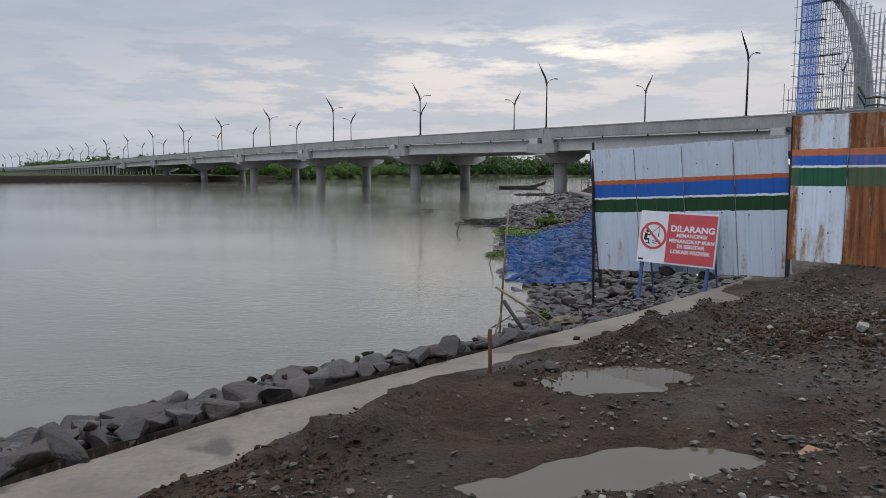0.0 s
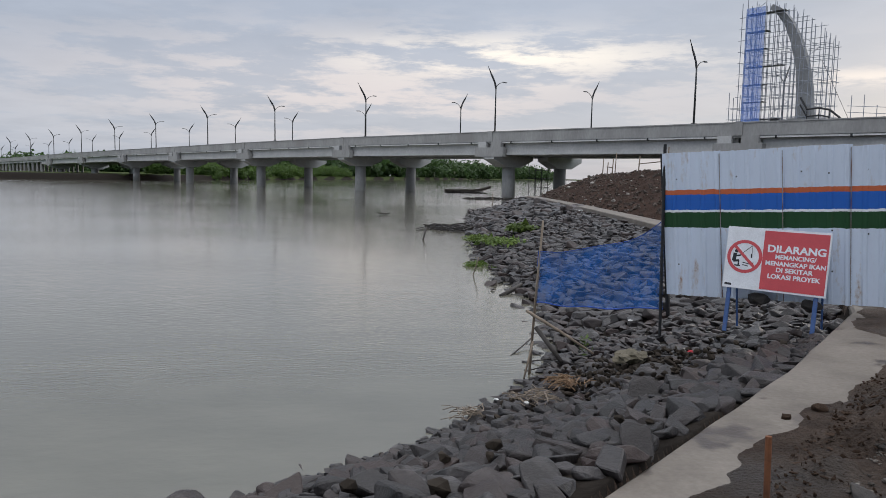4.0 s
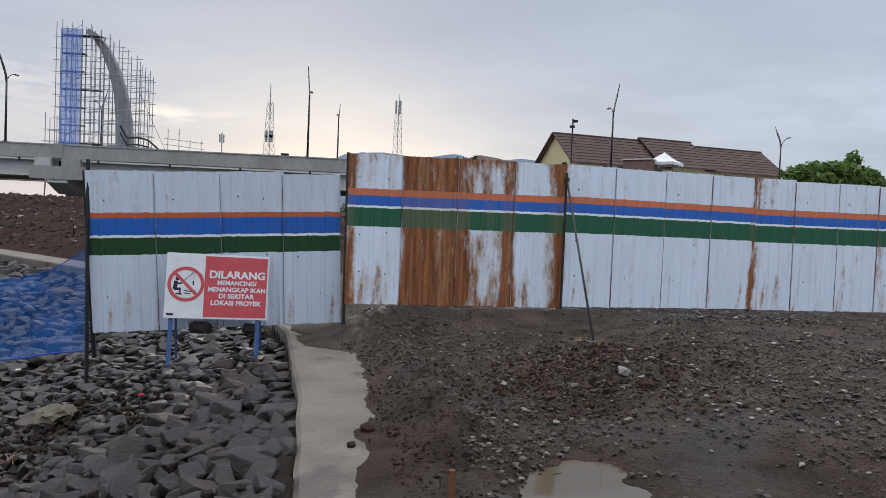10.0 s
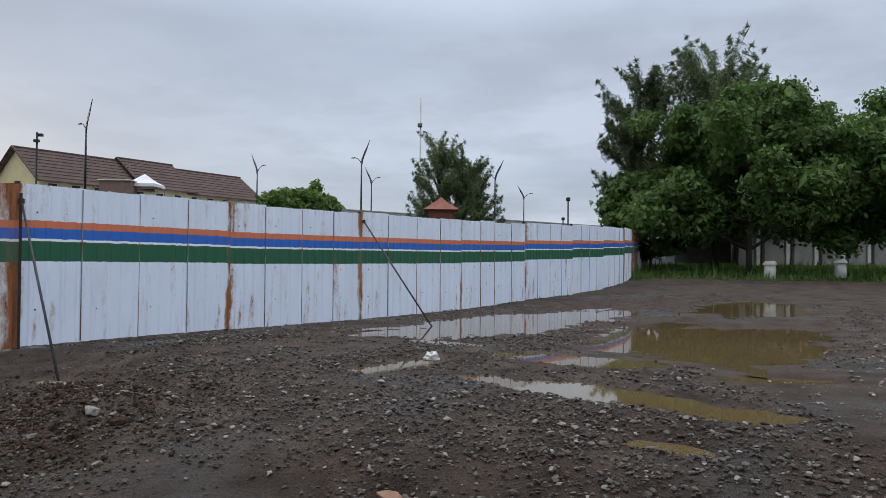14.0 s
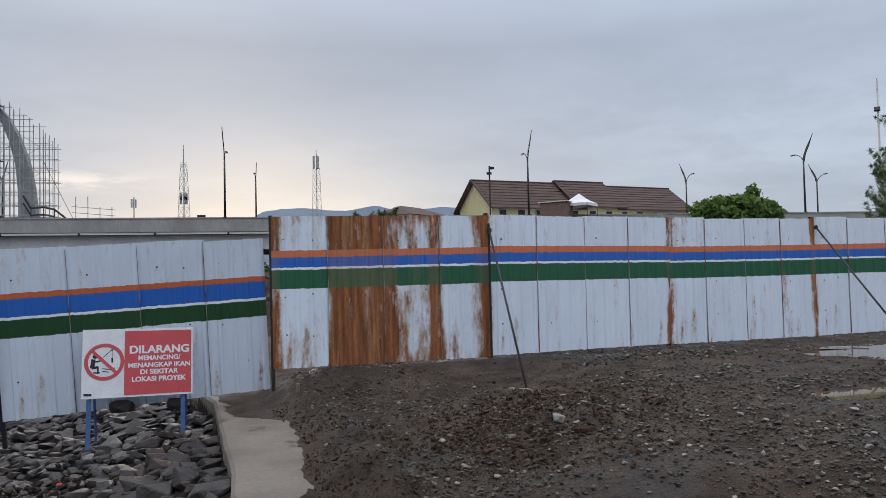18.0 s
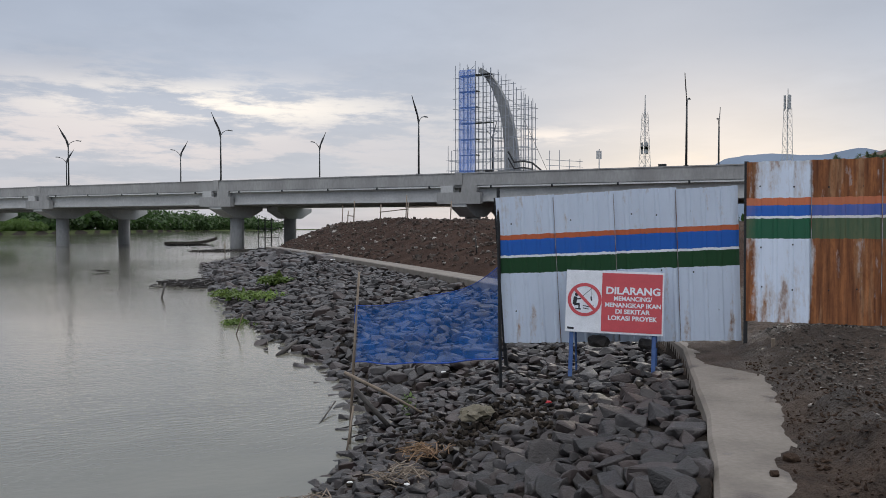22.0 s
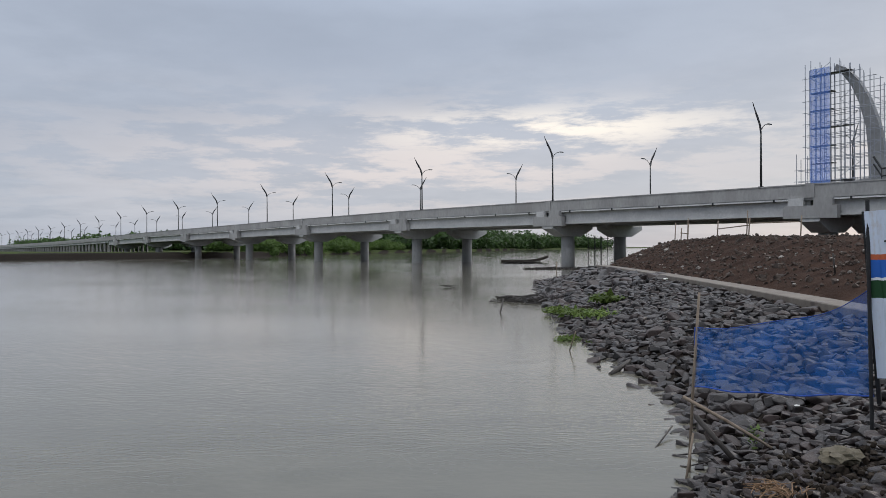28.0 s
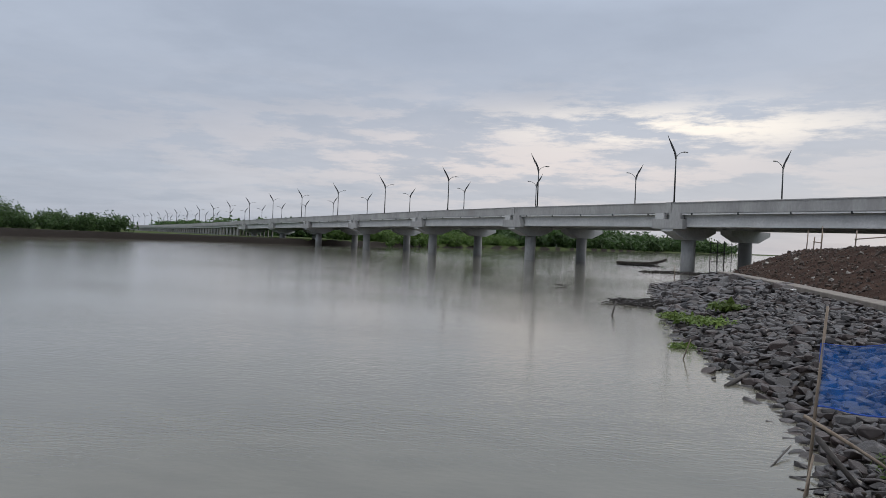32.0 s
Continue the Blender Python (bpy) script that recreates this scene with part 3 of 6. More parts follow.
def bridge_box(s0, s1, o0, o1, z0, z1, drop=0.0):
    """A box that follows the bridge; drop: heights are below the deck's top."""
    bm = bmesh.new()
    v = []
    for s in (s0, s1):
        t = deck_top(s) if drop else 0.0
        v += [bm.verts.new(bp(s, o, t + z)) for o, z in ((o0, z0), (o1, z0), (o1, z1), (o0, z1))]
    for f in ((0, 1, 2, 3), (7, 6, 5, 4), (0, 4, 5, 1), (1, 5, 6, 2), (2, 6, 7, 3), (3, 7, 4, 0)):
        bm.faces.new([v[i] for i in f])
    bmesh.ops.recalc_face_normals(bm, faces=bm.faces)
    return bm


bridge = thing("road_bridge", "long grey concrete girder bridge across the river", "bridge")
PIERS = [-240.7, -193.9, -147.2, -100.4, -53.6, -6.85, 39.9, 86.7, 133.5, 180.2, 227.0, 273.8, 320.5, 336.0]
for s0, s1 in zip(PIERS, PIERS[1:]):
    part("deck", bridge_box(s0, s1, 0.15, 24.2, -2.0, -1.1, 1), BRIDGE, bridge)
    for o0, o1 in ((0.0, 0.35), (24.0, 24.35)):
        part("parapet", bridge_box(s0 + 0.05, s1 - 0.05, o0, o1, -1.72, 0.0, 1), BRIDGE, bridge)
    part("coping", bridge_box(s0 + 0.05, s1 - 0.05, -0.09, 0.44, 0.003, 0.16, 1), BRIDGE, bridge)
    part("pipe", bridge_box(s0 + 2.4, s1 - 2.4, 0.1, 0.32, -2.02, -1.80, 1), STRIPW, bridge, "white pipe under the parapet")
    for k in range(5):
        sk = s0 + 5 + (s1 - s0 - 10) * k / 4
        part("pipe_bracket", bridge_box(sk - 0.12, sk + 0.12, 0.02, 0.4, -2.12, -1.73, 1), DARKST, bridge)
    for o in (0.9, 4.6, 8.3, 15.0, 18.8, 22.6):
        part("girder", bridge_box(s0 + 0.4, s1 - 0.4, o, o + 0.7, -3.85, -2.0, 1), GIRDER, bridge)
        part("girder_flange", bridge_box(s0 + 0.42, s1 - 0.42, o - 0.25, o + 0.95, -4.1, -3.85, 1), GIRDER, bridge)


def column(s, off, base):
    p, top = bp(s, off, 0), deck_top(s)
    bm = bmesh.new()
    add_tube(bm, [(p.x, p.y, base), (p.x, p.y, top - 6.1)], 1.25, 24)
    col = part("column", bm, BRIDGE, bridge, "round concrete column with a wet stained foot", True)
    prof = [(-5.6, top - 4.12), (5.6, top - 4.12), (5.6, top - 4.9), (2.2, top - 6.3), (-2.2, top - 6.3), (-5.6, top - 4.9)]
    bm = bmesh.new()
    a = [bm.verts.new(bp(s - 1.3, off + o, z)) for o, z in prof]
    b = [bm.verts.new(bp(s + 1.3, off + o, z)) for o, z in prof]
    for i in range(6):
        bm.faces.new((a[i], a[(i + 1) % 6], b[(i + 1) % 6], b[i]))
    bm.faces.new(a[::-1])
    bm.faces.new(b)
    bmesh.ops.recalc_face_normals(bm, faces=bm.faces)
    part("pier_cap", bm, GIRDER, bridge)


for s in PIERS[3:-1]:
    for off in (5.3, 21.0):
        p = bp(s, off, 0)
        column(s, off, min(height(p.x, p.y), WATER) - 0.5)
    part("cap_block", bridge_box(s - 3.5, s + 3.5, -0.45, 0.6, -4.45, -2.75, 1), BRIDGE, bridge, "pale concrete block at the pier head")
    part("cap_stub", bridge_box(s - 2.9, s - 0.5, -0.40, 0.6, -2.747, -1.73, 1), BRIDGE, bridge)
    part("cap_stub", bridge_box(s + 0.9, s + 2.9, -0.32, 0.6, -2.747, -1.73, 1), GIRDER, bridge)
    part("joint_post", bridge_box(s - 0.5, s + 0.7, -0.14, 0.47, -1.68, 0.2, 1), BRIDGE, bridge)
for s0, s1 in ((76, 100), (105, 122), (128, 150), (152, 178)):
    for z in (0.35, 0.62):
        part("handrail", bridge_box(s0, s1, 23.4, 23.5, z, z + 0.09, 1), DARKST, bridge)
    for k in range(int((s1 - s0) / 2.5) + 1):
        part("rail_post", bridge_box(s0 + 2.5 * k, s0 + 2.5 * k + 0.1, 23.4, 23.5, -0.2, 0.7, 1), DARKST, bridge)

viaduct = thing("viaduct", "low grey concrete viaduct on many close columns", "viaduct")
for k in range(11):
    s0 = 336 + 44 * k
    part("deck", bridge_box(s0 + 0.05, s0 + 44, 0.15, 24.2, -2.0, -1.1, 1), BRIDGE, viaduct)
    part("parapet", bridge_box(s0 + 0.05, s0 + 44, 0.0, 0.35, -1.95, 0.0, 1), BRIDGE, viaduct)
    part("crossbeam", bridge_box(s0 + 0.05, s0 + 44, 0.6, 2.6, -3.0, -2.0, 1), GIRDER, viaduct)
for k in range(58):
    s = 338 + 7.6 * k
    for off in (1.6, 20.0):
        p = bp(s, off, 0)
        part("column", box((p.x - 0.5, p.y - 0.5, WATER - 0.6), (p.x + 0.5, p.y + 0.5, deck_top(s) - 2.9)), BRIDGE, viaduct)


def street_lamp(flip):
    lamp = thing("street_lamp", "dark street lamp with a tall blade and one curved arm", "street lamp", "lamps along the bridge")
    f = -1 if flip else 1
    part("pole", tube([(0, 0, -0.2), (0, 0, 5.0), (0, 0, 8.3)], [0.16, 0.13, 0.11], 10), POLE, lamp, "", True)
    part("base_plate", box((-0.3, -0.3, -0.05), (0.3, 0.3, 0.06), 0.02), POLE, lamp)
    # the blade is a flat fin, widest above the fork, pointed at its tip
    pts = [(0.16, 7.6), (-0.02, 8.6), (-0.7, 9.7), (-1.9, 11.1), (-2.25, 11.6), (-1.35, 9.9), (-0.55, 8.8), (-0.16, 7.6)]
    bm = bmesh.new()
    for y in (-0.05, 0.05):
        bm.faces.new([bm.verts.new((f * x, y, z)) for x, z in (pts if y < 0 else pts[::-1])])
    bm.verts.ensure_lookup_table()
    k = len(pts)
    for i in range(k):
        bm.faces.new([bm.verts[i], bm.verts[(i + 1) % k], bm.verts[k + (k - 1 - (i + 1) % k)], bm.verts[k + (k - 1 - i)]])
    bmesh.ops.recalc_face_normals(bm, faces=bm.faces)
    part("blade", bm, DARKST, lamp)
    part("arm", tube([(f * 0.05, 0, 7.9), (f * 0.5, 0, 8.45), (f * 1.2, 0, 8.85), (f * 2.1, 0, 9.05)], [0.07, 0.06, 0.055, 0.05], 8), POLE, lamp, "", True)
    head = part("lamp_head", box((f * 1.9, -0.16, 8.98) if f > 0 else (-2.9, -0.16, 8.98), (2.9, 0.16, 9.12) if f > 0 else (-1.9, 0.16, 9.12), 0.03), POLE, lamp)
    part("lens", box((f * 2.1, -0.12, 8.95) if f > 0 else (-2.8, -0.12, 8.95), (2.8, 0.12, 8.985) if f > 0 else (-2.1, 0.12, 8.985)), STRIPW, head)
    return lamp


lamp_turn = Matrix.Rotation(math.atan2(SN.y, SN.x), 4, "Z")
near_lamp, far_lamp = street_lamp(False), street_lamp(True)
for k in range(-6, 21):
    s = 39.0 * k if k > -2 else {-2: -80.5, -3: -124.1, -4: -157.2, -5: -199.0, -6: -240.0}[k]
    m = Matrix.Translation(bp(s, 0.18, deck_top(s) + (0.16 if s < 336 else 0.0))) @ lamp_turn
    if k == -6:
        near_lamp.matrix_world = m
    else:
        copy_thing(near_lamp, m)
for k in range(-4, 20):
    s = 37.55 * k - 2.7 if k >= 0 else {-1: -41.1, -2: -117.8, -3: -144.6, -4: -194.1}[k]
    m = Matrix.Translation(bp(s, 24.18, deck_top(s))) @ lamp_turn
    if k == -4:
        far_lamp.matrix_world = m
    else:
        copy_thing(far_lamp, m)

# ---- painted sheet fence
def fence_paint(name, bands, rust, base=(0.72, 0.80, 0.925), foot=0.03, spread=0.0):
    """White-blue painted sheet with colour bands at given heights; rust: (along, amount) stops."""
    mat = bpy.data.materials.new(name)
    nt, n, l, bsdf = links(mat)

    def mathn(op, a, b=None, clamp=False):
        m = n("ShaderNodeMath")
        m.operation, m.use_clamp = op, clamp
        for i, v in enumerate((a, b)):
            if v is None:
                continue
            if isinstance(v, (int, float)):
                m.inputs[i].default_value = v
            else:
                l(v, m.inputs[i])
        return m.outputs[0]

    def mix(f, a, b):
        m = n("ShaderNodeMix")
        m.data_type = "RGBA"
        for sock, v in ((m.inputs[0], f), (m.inputs[6], a), (m.inputs[7], b)):
            if isinstance(v, tuple):
                sock.default_value = (*v, 1)
            elif isinstance(v, (int, float)):
                sock.default_value = v
            else:
                l(v, sock)
        return m.outputs[2]

    def rng_map(f, lo, hi, a=0.0, b=1.0):
        m = n("ShaderNodeMapRange")
        l(f, m.inputs[0])
        for i, v in enumerate((lo, hi, a, b)):
            m.inputs[i + 1].default_value = v
        return m.outputs[0]

    def noise_at(scale, stretch, detail=6.0):
        mp = n("ShaderNodeMapping")
        mp.inputs["Scale"].default_value = stretch
        l(tc.outputs["Object"], mp.inputs[0])
        t = n("ShaderNodeTexNoise")
        t.inputs["Scale"].default_value, t.inputs["Detail"].default_value, t.inputs["Roughness"].default_value = scale, detail, 0.62
        l(mp.outputs[0], t.inputs["Vector"])
        return t.outputs[0]

    tc = n("ShaderNodeTexCoord")
    sep = n("ShaderNodeSeparateXYZ")
    l(tc.outputs["Object"], sep.inputs[0])
    u, z = sep.outputs[0], sep.outputs[2]
    z = mathn("ADD", z, rng_map(noise_at(9.0, (1, 1, 0.4)), 0.3, 0.7, -0.008, 0.008))
    dirt = noise_at(2.2, (1.4, 1, 0.35))
    streak = noise_at(5.5, (1.3, 1, 0.24))
    col = mix(rng_map(dirt, 0.3, 0.75), base, tuple(c * 0.88 for c in base))
    col = mix(rng_map(noise_at(26.0, (1, 1, 0.25)), 0.55, 0.75, 0.0, 0.22), col, tuple(c * 0.6 for c in base))
    inband = None
    for lo, hi, c in bands:
        f = mathn("MULTIPLY", mathn("GREATER_THAN", z, lo), mathn("LESS_THAN", z, hi))
        worn = mix(rng_map(noise_at(12.0, (1.5, 1, 0.15)), 0.35, 0.75, 0.0, 0.16), c, tuple(0.7 * v + 0.025 for v in c))
        col = mix(f, col, worn)
        inband = f if inband is None else mathn("MAXIMUM", inband, f)
    # rust runs down from seams and nail holes
    ramp = n("ShaderNodeValToRGB")
    while len(ramp.color_ramp.elements) > 1:
        ramp.color_ramp.elements.remove(ramp.color_ramp.elements[-1])
    for i, (p, a) in enumerate(rust):
        e = ramp.color_ramp.elements[0] if i == 0 else ramp.color_ramp.elements.new(p)
        e.position, e.color = p, (a, a, a, 1)
    l(mathn("DIVIDE", u, 3.4), ramp.inputs[0])
    amount = mathn("ADD", mathn("MULTIPLY", streak, 0.75), mathn("MULTIPLY", noise_at(3.0, (1.2, 1, 0.5)), 0.45))
    edge = mathn("ADD", amount, ramp.outputs[0])
    low = rng_map(z, 0.75, 0.0, 0.0, foot)
    edge = mathn("ADD", edge, low)
    edge = mathn("ADD", edge, rng_map(z, 1.95, 2.1, 0.0, 0.07 if spread else 0.02))
    edge = mathn("ADD", edge, rng_map(noise_at(24.0, (1, 1, 0.6)), 0.2, 0.8, -0.06, 0.06))
    mask = rng_map(edge, 0.76 - spread, 0.85 + 0.5 * spread)
    mask = mathn("MULTIPLY", mask, mathn("SUBTRACT", 1.0, mathn("MULTIPLY", inband, 0.80)), True)
    rustc = mix(rng_map(noise_at(9.0, (1.8, 1, 0.10)), 0.3, 0.7), (0.080, 0.026, 0.013), (0.41, 0.160, 0.058))
    rustc = mix(rng_map(noise_at(4.0, (1.6, 1, 0.16)), 0.52, 0.70, 0.0, 0.75), rustc, (0.44, 0.27, 0.15))
    rustc = mix(rng_map(noise_at(30.0, (1, 1, 0.35)), 0.45, 0.75, 0.0, 0.6), rustc, (0.10, 0.035, 0.018))
    fringe = mathn("MULTIPLY", rng_map(edge, 0.68 - 1.5 * spread, 0.80 - 0.5 * spread), mathn("SUBTRACT", 0.6, mathn("MULTIPLY", inband, 0.55)), True)
    col = mix(fringe, col, (0.42, 0.31, 0.22))
    col = mix(mask, col, rustc)
    l(col, bsdf.inputs["Base Color"])
    l(rng_map(mask, 0, 1, 0.45, 0.95), bsdf.inputs["Roughness"])
    b = n("ShaderNodeBump")
    b.inputs["Strength"].default_value, b.inputs["Distance"].default_value = 0.25, 0.01
    l(mathn("ADD", dirt, mask), b.inputs["Height"])
    l(b.outputs[0], bsdf.inputs["Normal"])
    return mat


ORANGE, BLUE, WHITE, GREEN = (0.60, 0.17, 0.075), (0.018, 0.125, 0.50), (0.82, 0.85, 0.88), (0.010, 0.10, 0.047)
BANDS = [(1.525, 1.62, ORANGE), (1.385, 1.525, BLUE), (1.352, 1.385, WHITE), (1.09, 1.352, GREEN)]
BANDS_L = [(1.53, 1.60, (0.55, 0.13, 0.05)), (1.30, 1.53, BLUE), (1.265, 1.30, WHITE), (1.04, 1.265, (0.01, 0.06, 0.018))]
CLEAN = fence_paint("sheet_paint", BANDS, [(0.0, 0.30), (0.03, 0.0), (0.22, -0.06), (0.245, 0.02), (0.27, -0.06), (0.5, -0.06), (0.52, 0.02), (0.54, -0.06), (0.965, -0.04), (0.985, 0.30)])
SPOTTY = fence_paint("sheet_paint_spotty", BANDS, [(0.0, 0.28), (0.04, 0.05), (0.19, -0.04), (0.23, 0.08), (0.27, -0.04), (0.46, -0.04), (0.49, 0.10), (0.52, -0.04), (0.72, 0.08), (0.75, -0.04), (0.84, -0.02), (0.865, 0.30)])
RUST = fence_paint("sheet_paint_rusted", BANDS, [(0.0, 0.34), (0.03, 0.18), (0.045, 0.0), (0.215, -0.03), (0.24, 0.34), (0.30, 0.38), (0.36, 0.27), (0.43, 0.37), (0.49, 0.31), (0.53, 0.12), (0.63, 0.14), (0.665, 0.27), (0.70, 0.20), (0.73, -0.02), (0.84, 0.0), (0.87, 0.2), (0.90, 0.36)], foot=0.10, spread=0.035)
LEFTP = fence_paint("sheet_paint_weathered", BANDS_L, [(0.0, 0.05), (0.05, -0.1), (0.9, -0.1), (0.97, -0.02)], (0.66, 0.74, 0.865))


SEAM = surf('seam_grime', (0.24, 0.24, 0.25), (0.42, 0.42, 0.44), 3.0, 0.9, 0.0, 20.0, stain=(0.16, 0.06, 0.025), stain_scale=2.0, stain_at=(0.45, 0.6))


def sheet_mesh(u0, u1, height, top_jog, seed, z0=0.0):
    """One ribbed sheet from u0 to u1 along x, standing on z0."""
    r = random.Random(seed)
    pitch = (u1 - u0) / 4
    verts, faces = [], []
    prof = []
    for i in range(4):
        a = u0 + pitch * i
        prof += [(a, 0.0), (a + pitch * 0.62, 0.0), (a + pitch * 0.72, -0.016), (a + pitch * 0.90, -0.016)]
    prof += [(u1 + 0.02, 0.0)]
    rows = [0.0, 0.33, 0.66, 1.0]
    bulge = r.uniform(-0.012, 0.012)
    for f in rows:
        for u, y in prof:
            top = height + top_jog + 0.006 * r.uniform(-1, 1) if f == 1.0 else height * f
            verts.append((u, y + bulge * math.sin(math.pi * f), z0 + top + (0.008 * r.uniform(-1, 1) if f == 0 else 0)))
    w = len(prof)
    for j in range(len(rows) - 1):
        for i in range(w - 1):
            faces.append((j * w + i, j * w + i + 1, (j + 1) * w + i + 1, (j + 1) * w + i))
    # the sheet's back, a millimetre or so behind
    off = len(verts)
    verts += [(x, y + 0.003, z) for x, y, z in verts]
    faces += [tuple(off + i for i in f[::-1]) for f in faces]
    rim = list(range(w)) + [w * j + w - 1 for j in range(1, 4)] + [w * 3 + i for i in range(w - 2, -1, -1)] + [w * 2, w]
    faces += [(rim[i], off + rim[i], off + rim[(i + 1) % len(rim)], rim[(i + 1) % len(rim)]) for i in range(len(rim))]
    return verts, faces


def fence_section(a, b, height, material, sheets, seed, label, top=None):
    """A run of sheets from a to b (x, y, z); top: how far its head leans, in metres across."""
    r = random.Random(seed)
    a, b = Vector(a), Vector(b)
    d = b - a
    length = math.hypot(d.x, d.y)
    x = Vector((d.x, d.y, d.z)).normalized()
    y = Vector((-d.y, d.x, 0)).normalized()
    up = Vector((0, 0, 1)) if top is None else (Vector((0, 0, height)) + y * -top).normalized()
    m = Matrix.Identity(4)
    for i in range(3):
        m[i][0], m[i][1], m[i][2], m[i][3] = x[i], y[i], up[i], a[i]
    fence = thing("sheet_fence", label, "fence", "sheet fence round the site", m)
    cuts = [0.0] + [length * (i + r.uniform(-0.08, 0.08)) / sheets for i in range(1, sheets)] + [length]
    for i, (u0, u1) in enumerate(zip(cuts, cuts[1:])):
        v, f = sheet_mesh(u0 + 0.004, u1 - 0.004, height, r.uniform(-0.02, 0.012), seed * 10 + i)
        v = [(p[0], p[1] - 0.006 * (i % 2), p[2]) for p in v]
        mesh_part("sheet", v, f, material, fence)
    for z in (0.45, height - 0.35):
        part("rail", box((0.02, 0.03, z - 0.025), (length - 0.02, 0.08, z + 0.025)), RUSTY, fence)
    part("post", box((-0.025, 0.012, -0.35), (0.025, 0.07, height + 0.01)), DARKST, fence)
    bm = bmesh.new()
    for i in range(sheets):
        for z in (0.45, 1.0, height - 0.35):
            for e in (0.25, 0.7):
                u, zz = cuts[i] + (cuts[i + 1] - cuts[i]) * e + r.uniform(-0.03, 0.03), z + 0.03 * r.uniform(-1, 1)
                add_box(bm, (u - 0.009, -0.012, zz - 0.010), (u + 0.009, 0.0, zz + 0.010))
    tagged(part("screws", bm, DARKST, fence), kind="stuff")
    for u in cuts[1:-1]:
        part("seam", box((u - 0.004, -0.024, 0.01), (u + 0.004, -0.006, height - 0.03)), SEAM, fence)
    return fence


labels = ["white-blue sheet fence streaked and sheeted with brown rust", "white-blue painted sheet fence with colour bands", "white-blue sheet fence with rust runs at the seams"]
for i, (a, b) in enumerate(zip(FENCE, FENCE[1:])):
    mat, lab = (RUST, labels[0]) if i == 0 else (SPOTTY, labels[2]) if i in (2, 5) else (CLEAN, labels[1])
    fence_section(a, b, 2.1, mat, 4 if i < 8 else 8, 11 + i, lab)
fence_section((2.77, 13.11, -0.50), (5.38, 11.14, -0.385), 2.14, LEFTP, 4, 5, "leaning white-blue sheet panel with orange, blue and green bands", top=0.42)


def brace(top, foot):
    b = thing("fence_brace", "thin dark steel pipe propping the sheet fence", "prop", "fence props")
    part("pipe", tube([top, foot], 0.015, 8), DARKST, b, "", True)
    t = Vector(top)
    part("clamp", box(t + Vector((-0.03, -0.03, -0.035)), t + Vector((0.03, 0.03, 0.035)), 0.01), DARKST, b)


brace((7.37, 8.63, 1.85), (5.64, 7.27, -0.12))
brace((12.35, 4.72, 1.9), (10.75, 3.32, -0.1))
upright = thing("fence_post", "dark steel post at the fence corner", "post", "fence posts")
part("tube", tube([(7.34, 8.62, -0.2), (7.34, 8.62, 1.95)], 0.018, 8), DARKST, upright)
upright = thing("fence_post", "dark steel post at the edge of the leaning panel", "post", "fence posts")
part("tube", tube([(2.68, 13.06, -1.15), (2.60, 13.00, 1.78)], 0.025, 8), DARKST, upright)


# ---- riprap bank
def rock_shape(seed, flat=0.6, fine=True):
    """A broken stone: the hull of scattered points, about one metre across."""
    r = random.Random(seed)
    bm = bmesh.new()
    sx, sy = r.uniform(0.85, 1.15), r.uniform(0.65, 0.9)
    for _ in range(20):
        v = Vector((r.gauss(0, 1), r.gauss(0, 1), r.gauss(0, 1))).normalized() * r.uniform(0.45, 0.55)
        v = Vector((max(-0.43, min(0.43, v.x)), max(-0.40, min(0.40, v.y)), max(-0.30, min(0.27, v.z))))
        bm.verts.new((v.x * sx, v.y * sy, v.z * flat * 1.15))
    hull = bmesh.ops.convex_hull(bm, input=bm.verts)
    bmesh.ops.delete(bm, geom=[e for e in hull["geom_interior"] if isinstance(e, bmesh.types.BMVert)], context="VERTS")
    bmesh.ops.dissolve_limit(bm, angle_limit=radians(12), verts=bm.verts, edges=bm.edges)
    big = [e for e in bm.edges if len(e.link_faces) == 2]
    bmesh.ops.bevel(bm, geom=big, offset=0.03, segments=1, affect="EDGES", clamp_overlap=True)
    bmesh.ops.triangulate(bm, faces=bm.faces)
    if fine:
        bmesh.ops.subdivide_edges(bm, edges=[e for e in bm.edges if e.calc_length() > 0.16], cuts=1, use_grid_fill=False)
        bmesh.ops.triangulate(bm, faces=bm.faces)
        for v in bm.verts:
            v.co += v.normal * 0.014 * noise.noise(v.co * 5.0 + Vector((seed, 0, 0)))
    return bm


ROCKS = []
for k in range(14):
    bm = rock_shape(100 + k, 0.58)
    me = bpy.data.meshes.new("rock")
    bm.to_mesh(me)
    bm.free()
    me.materials.append(ROCK)
    ROCKS.append(me)
FARROCK_DATA = []
for k in range(14):
    bm = rock_shape(100 + k, 0.6, False)
    bm.verts.index_update()
    FARROCK_DATA.append((np.array([v.co[:] for v in bm.verts]), [tuple(v.index for v in f.verts) for f in bm.faces]))
    bm.free()
ROCK_DATA = [(np.array([v.co[:] for v in me.vertices]), [tuple(p.vertices) for p in me.polygons]) for me in ROCKS]


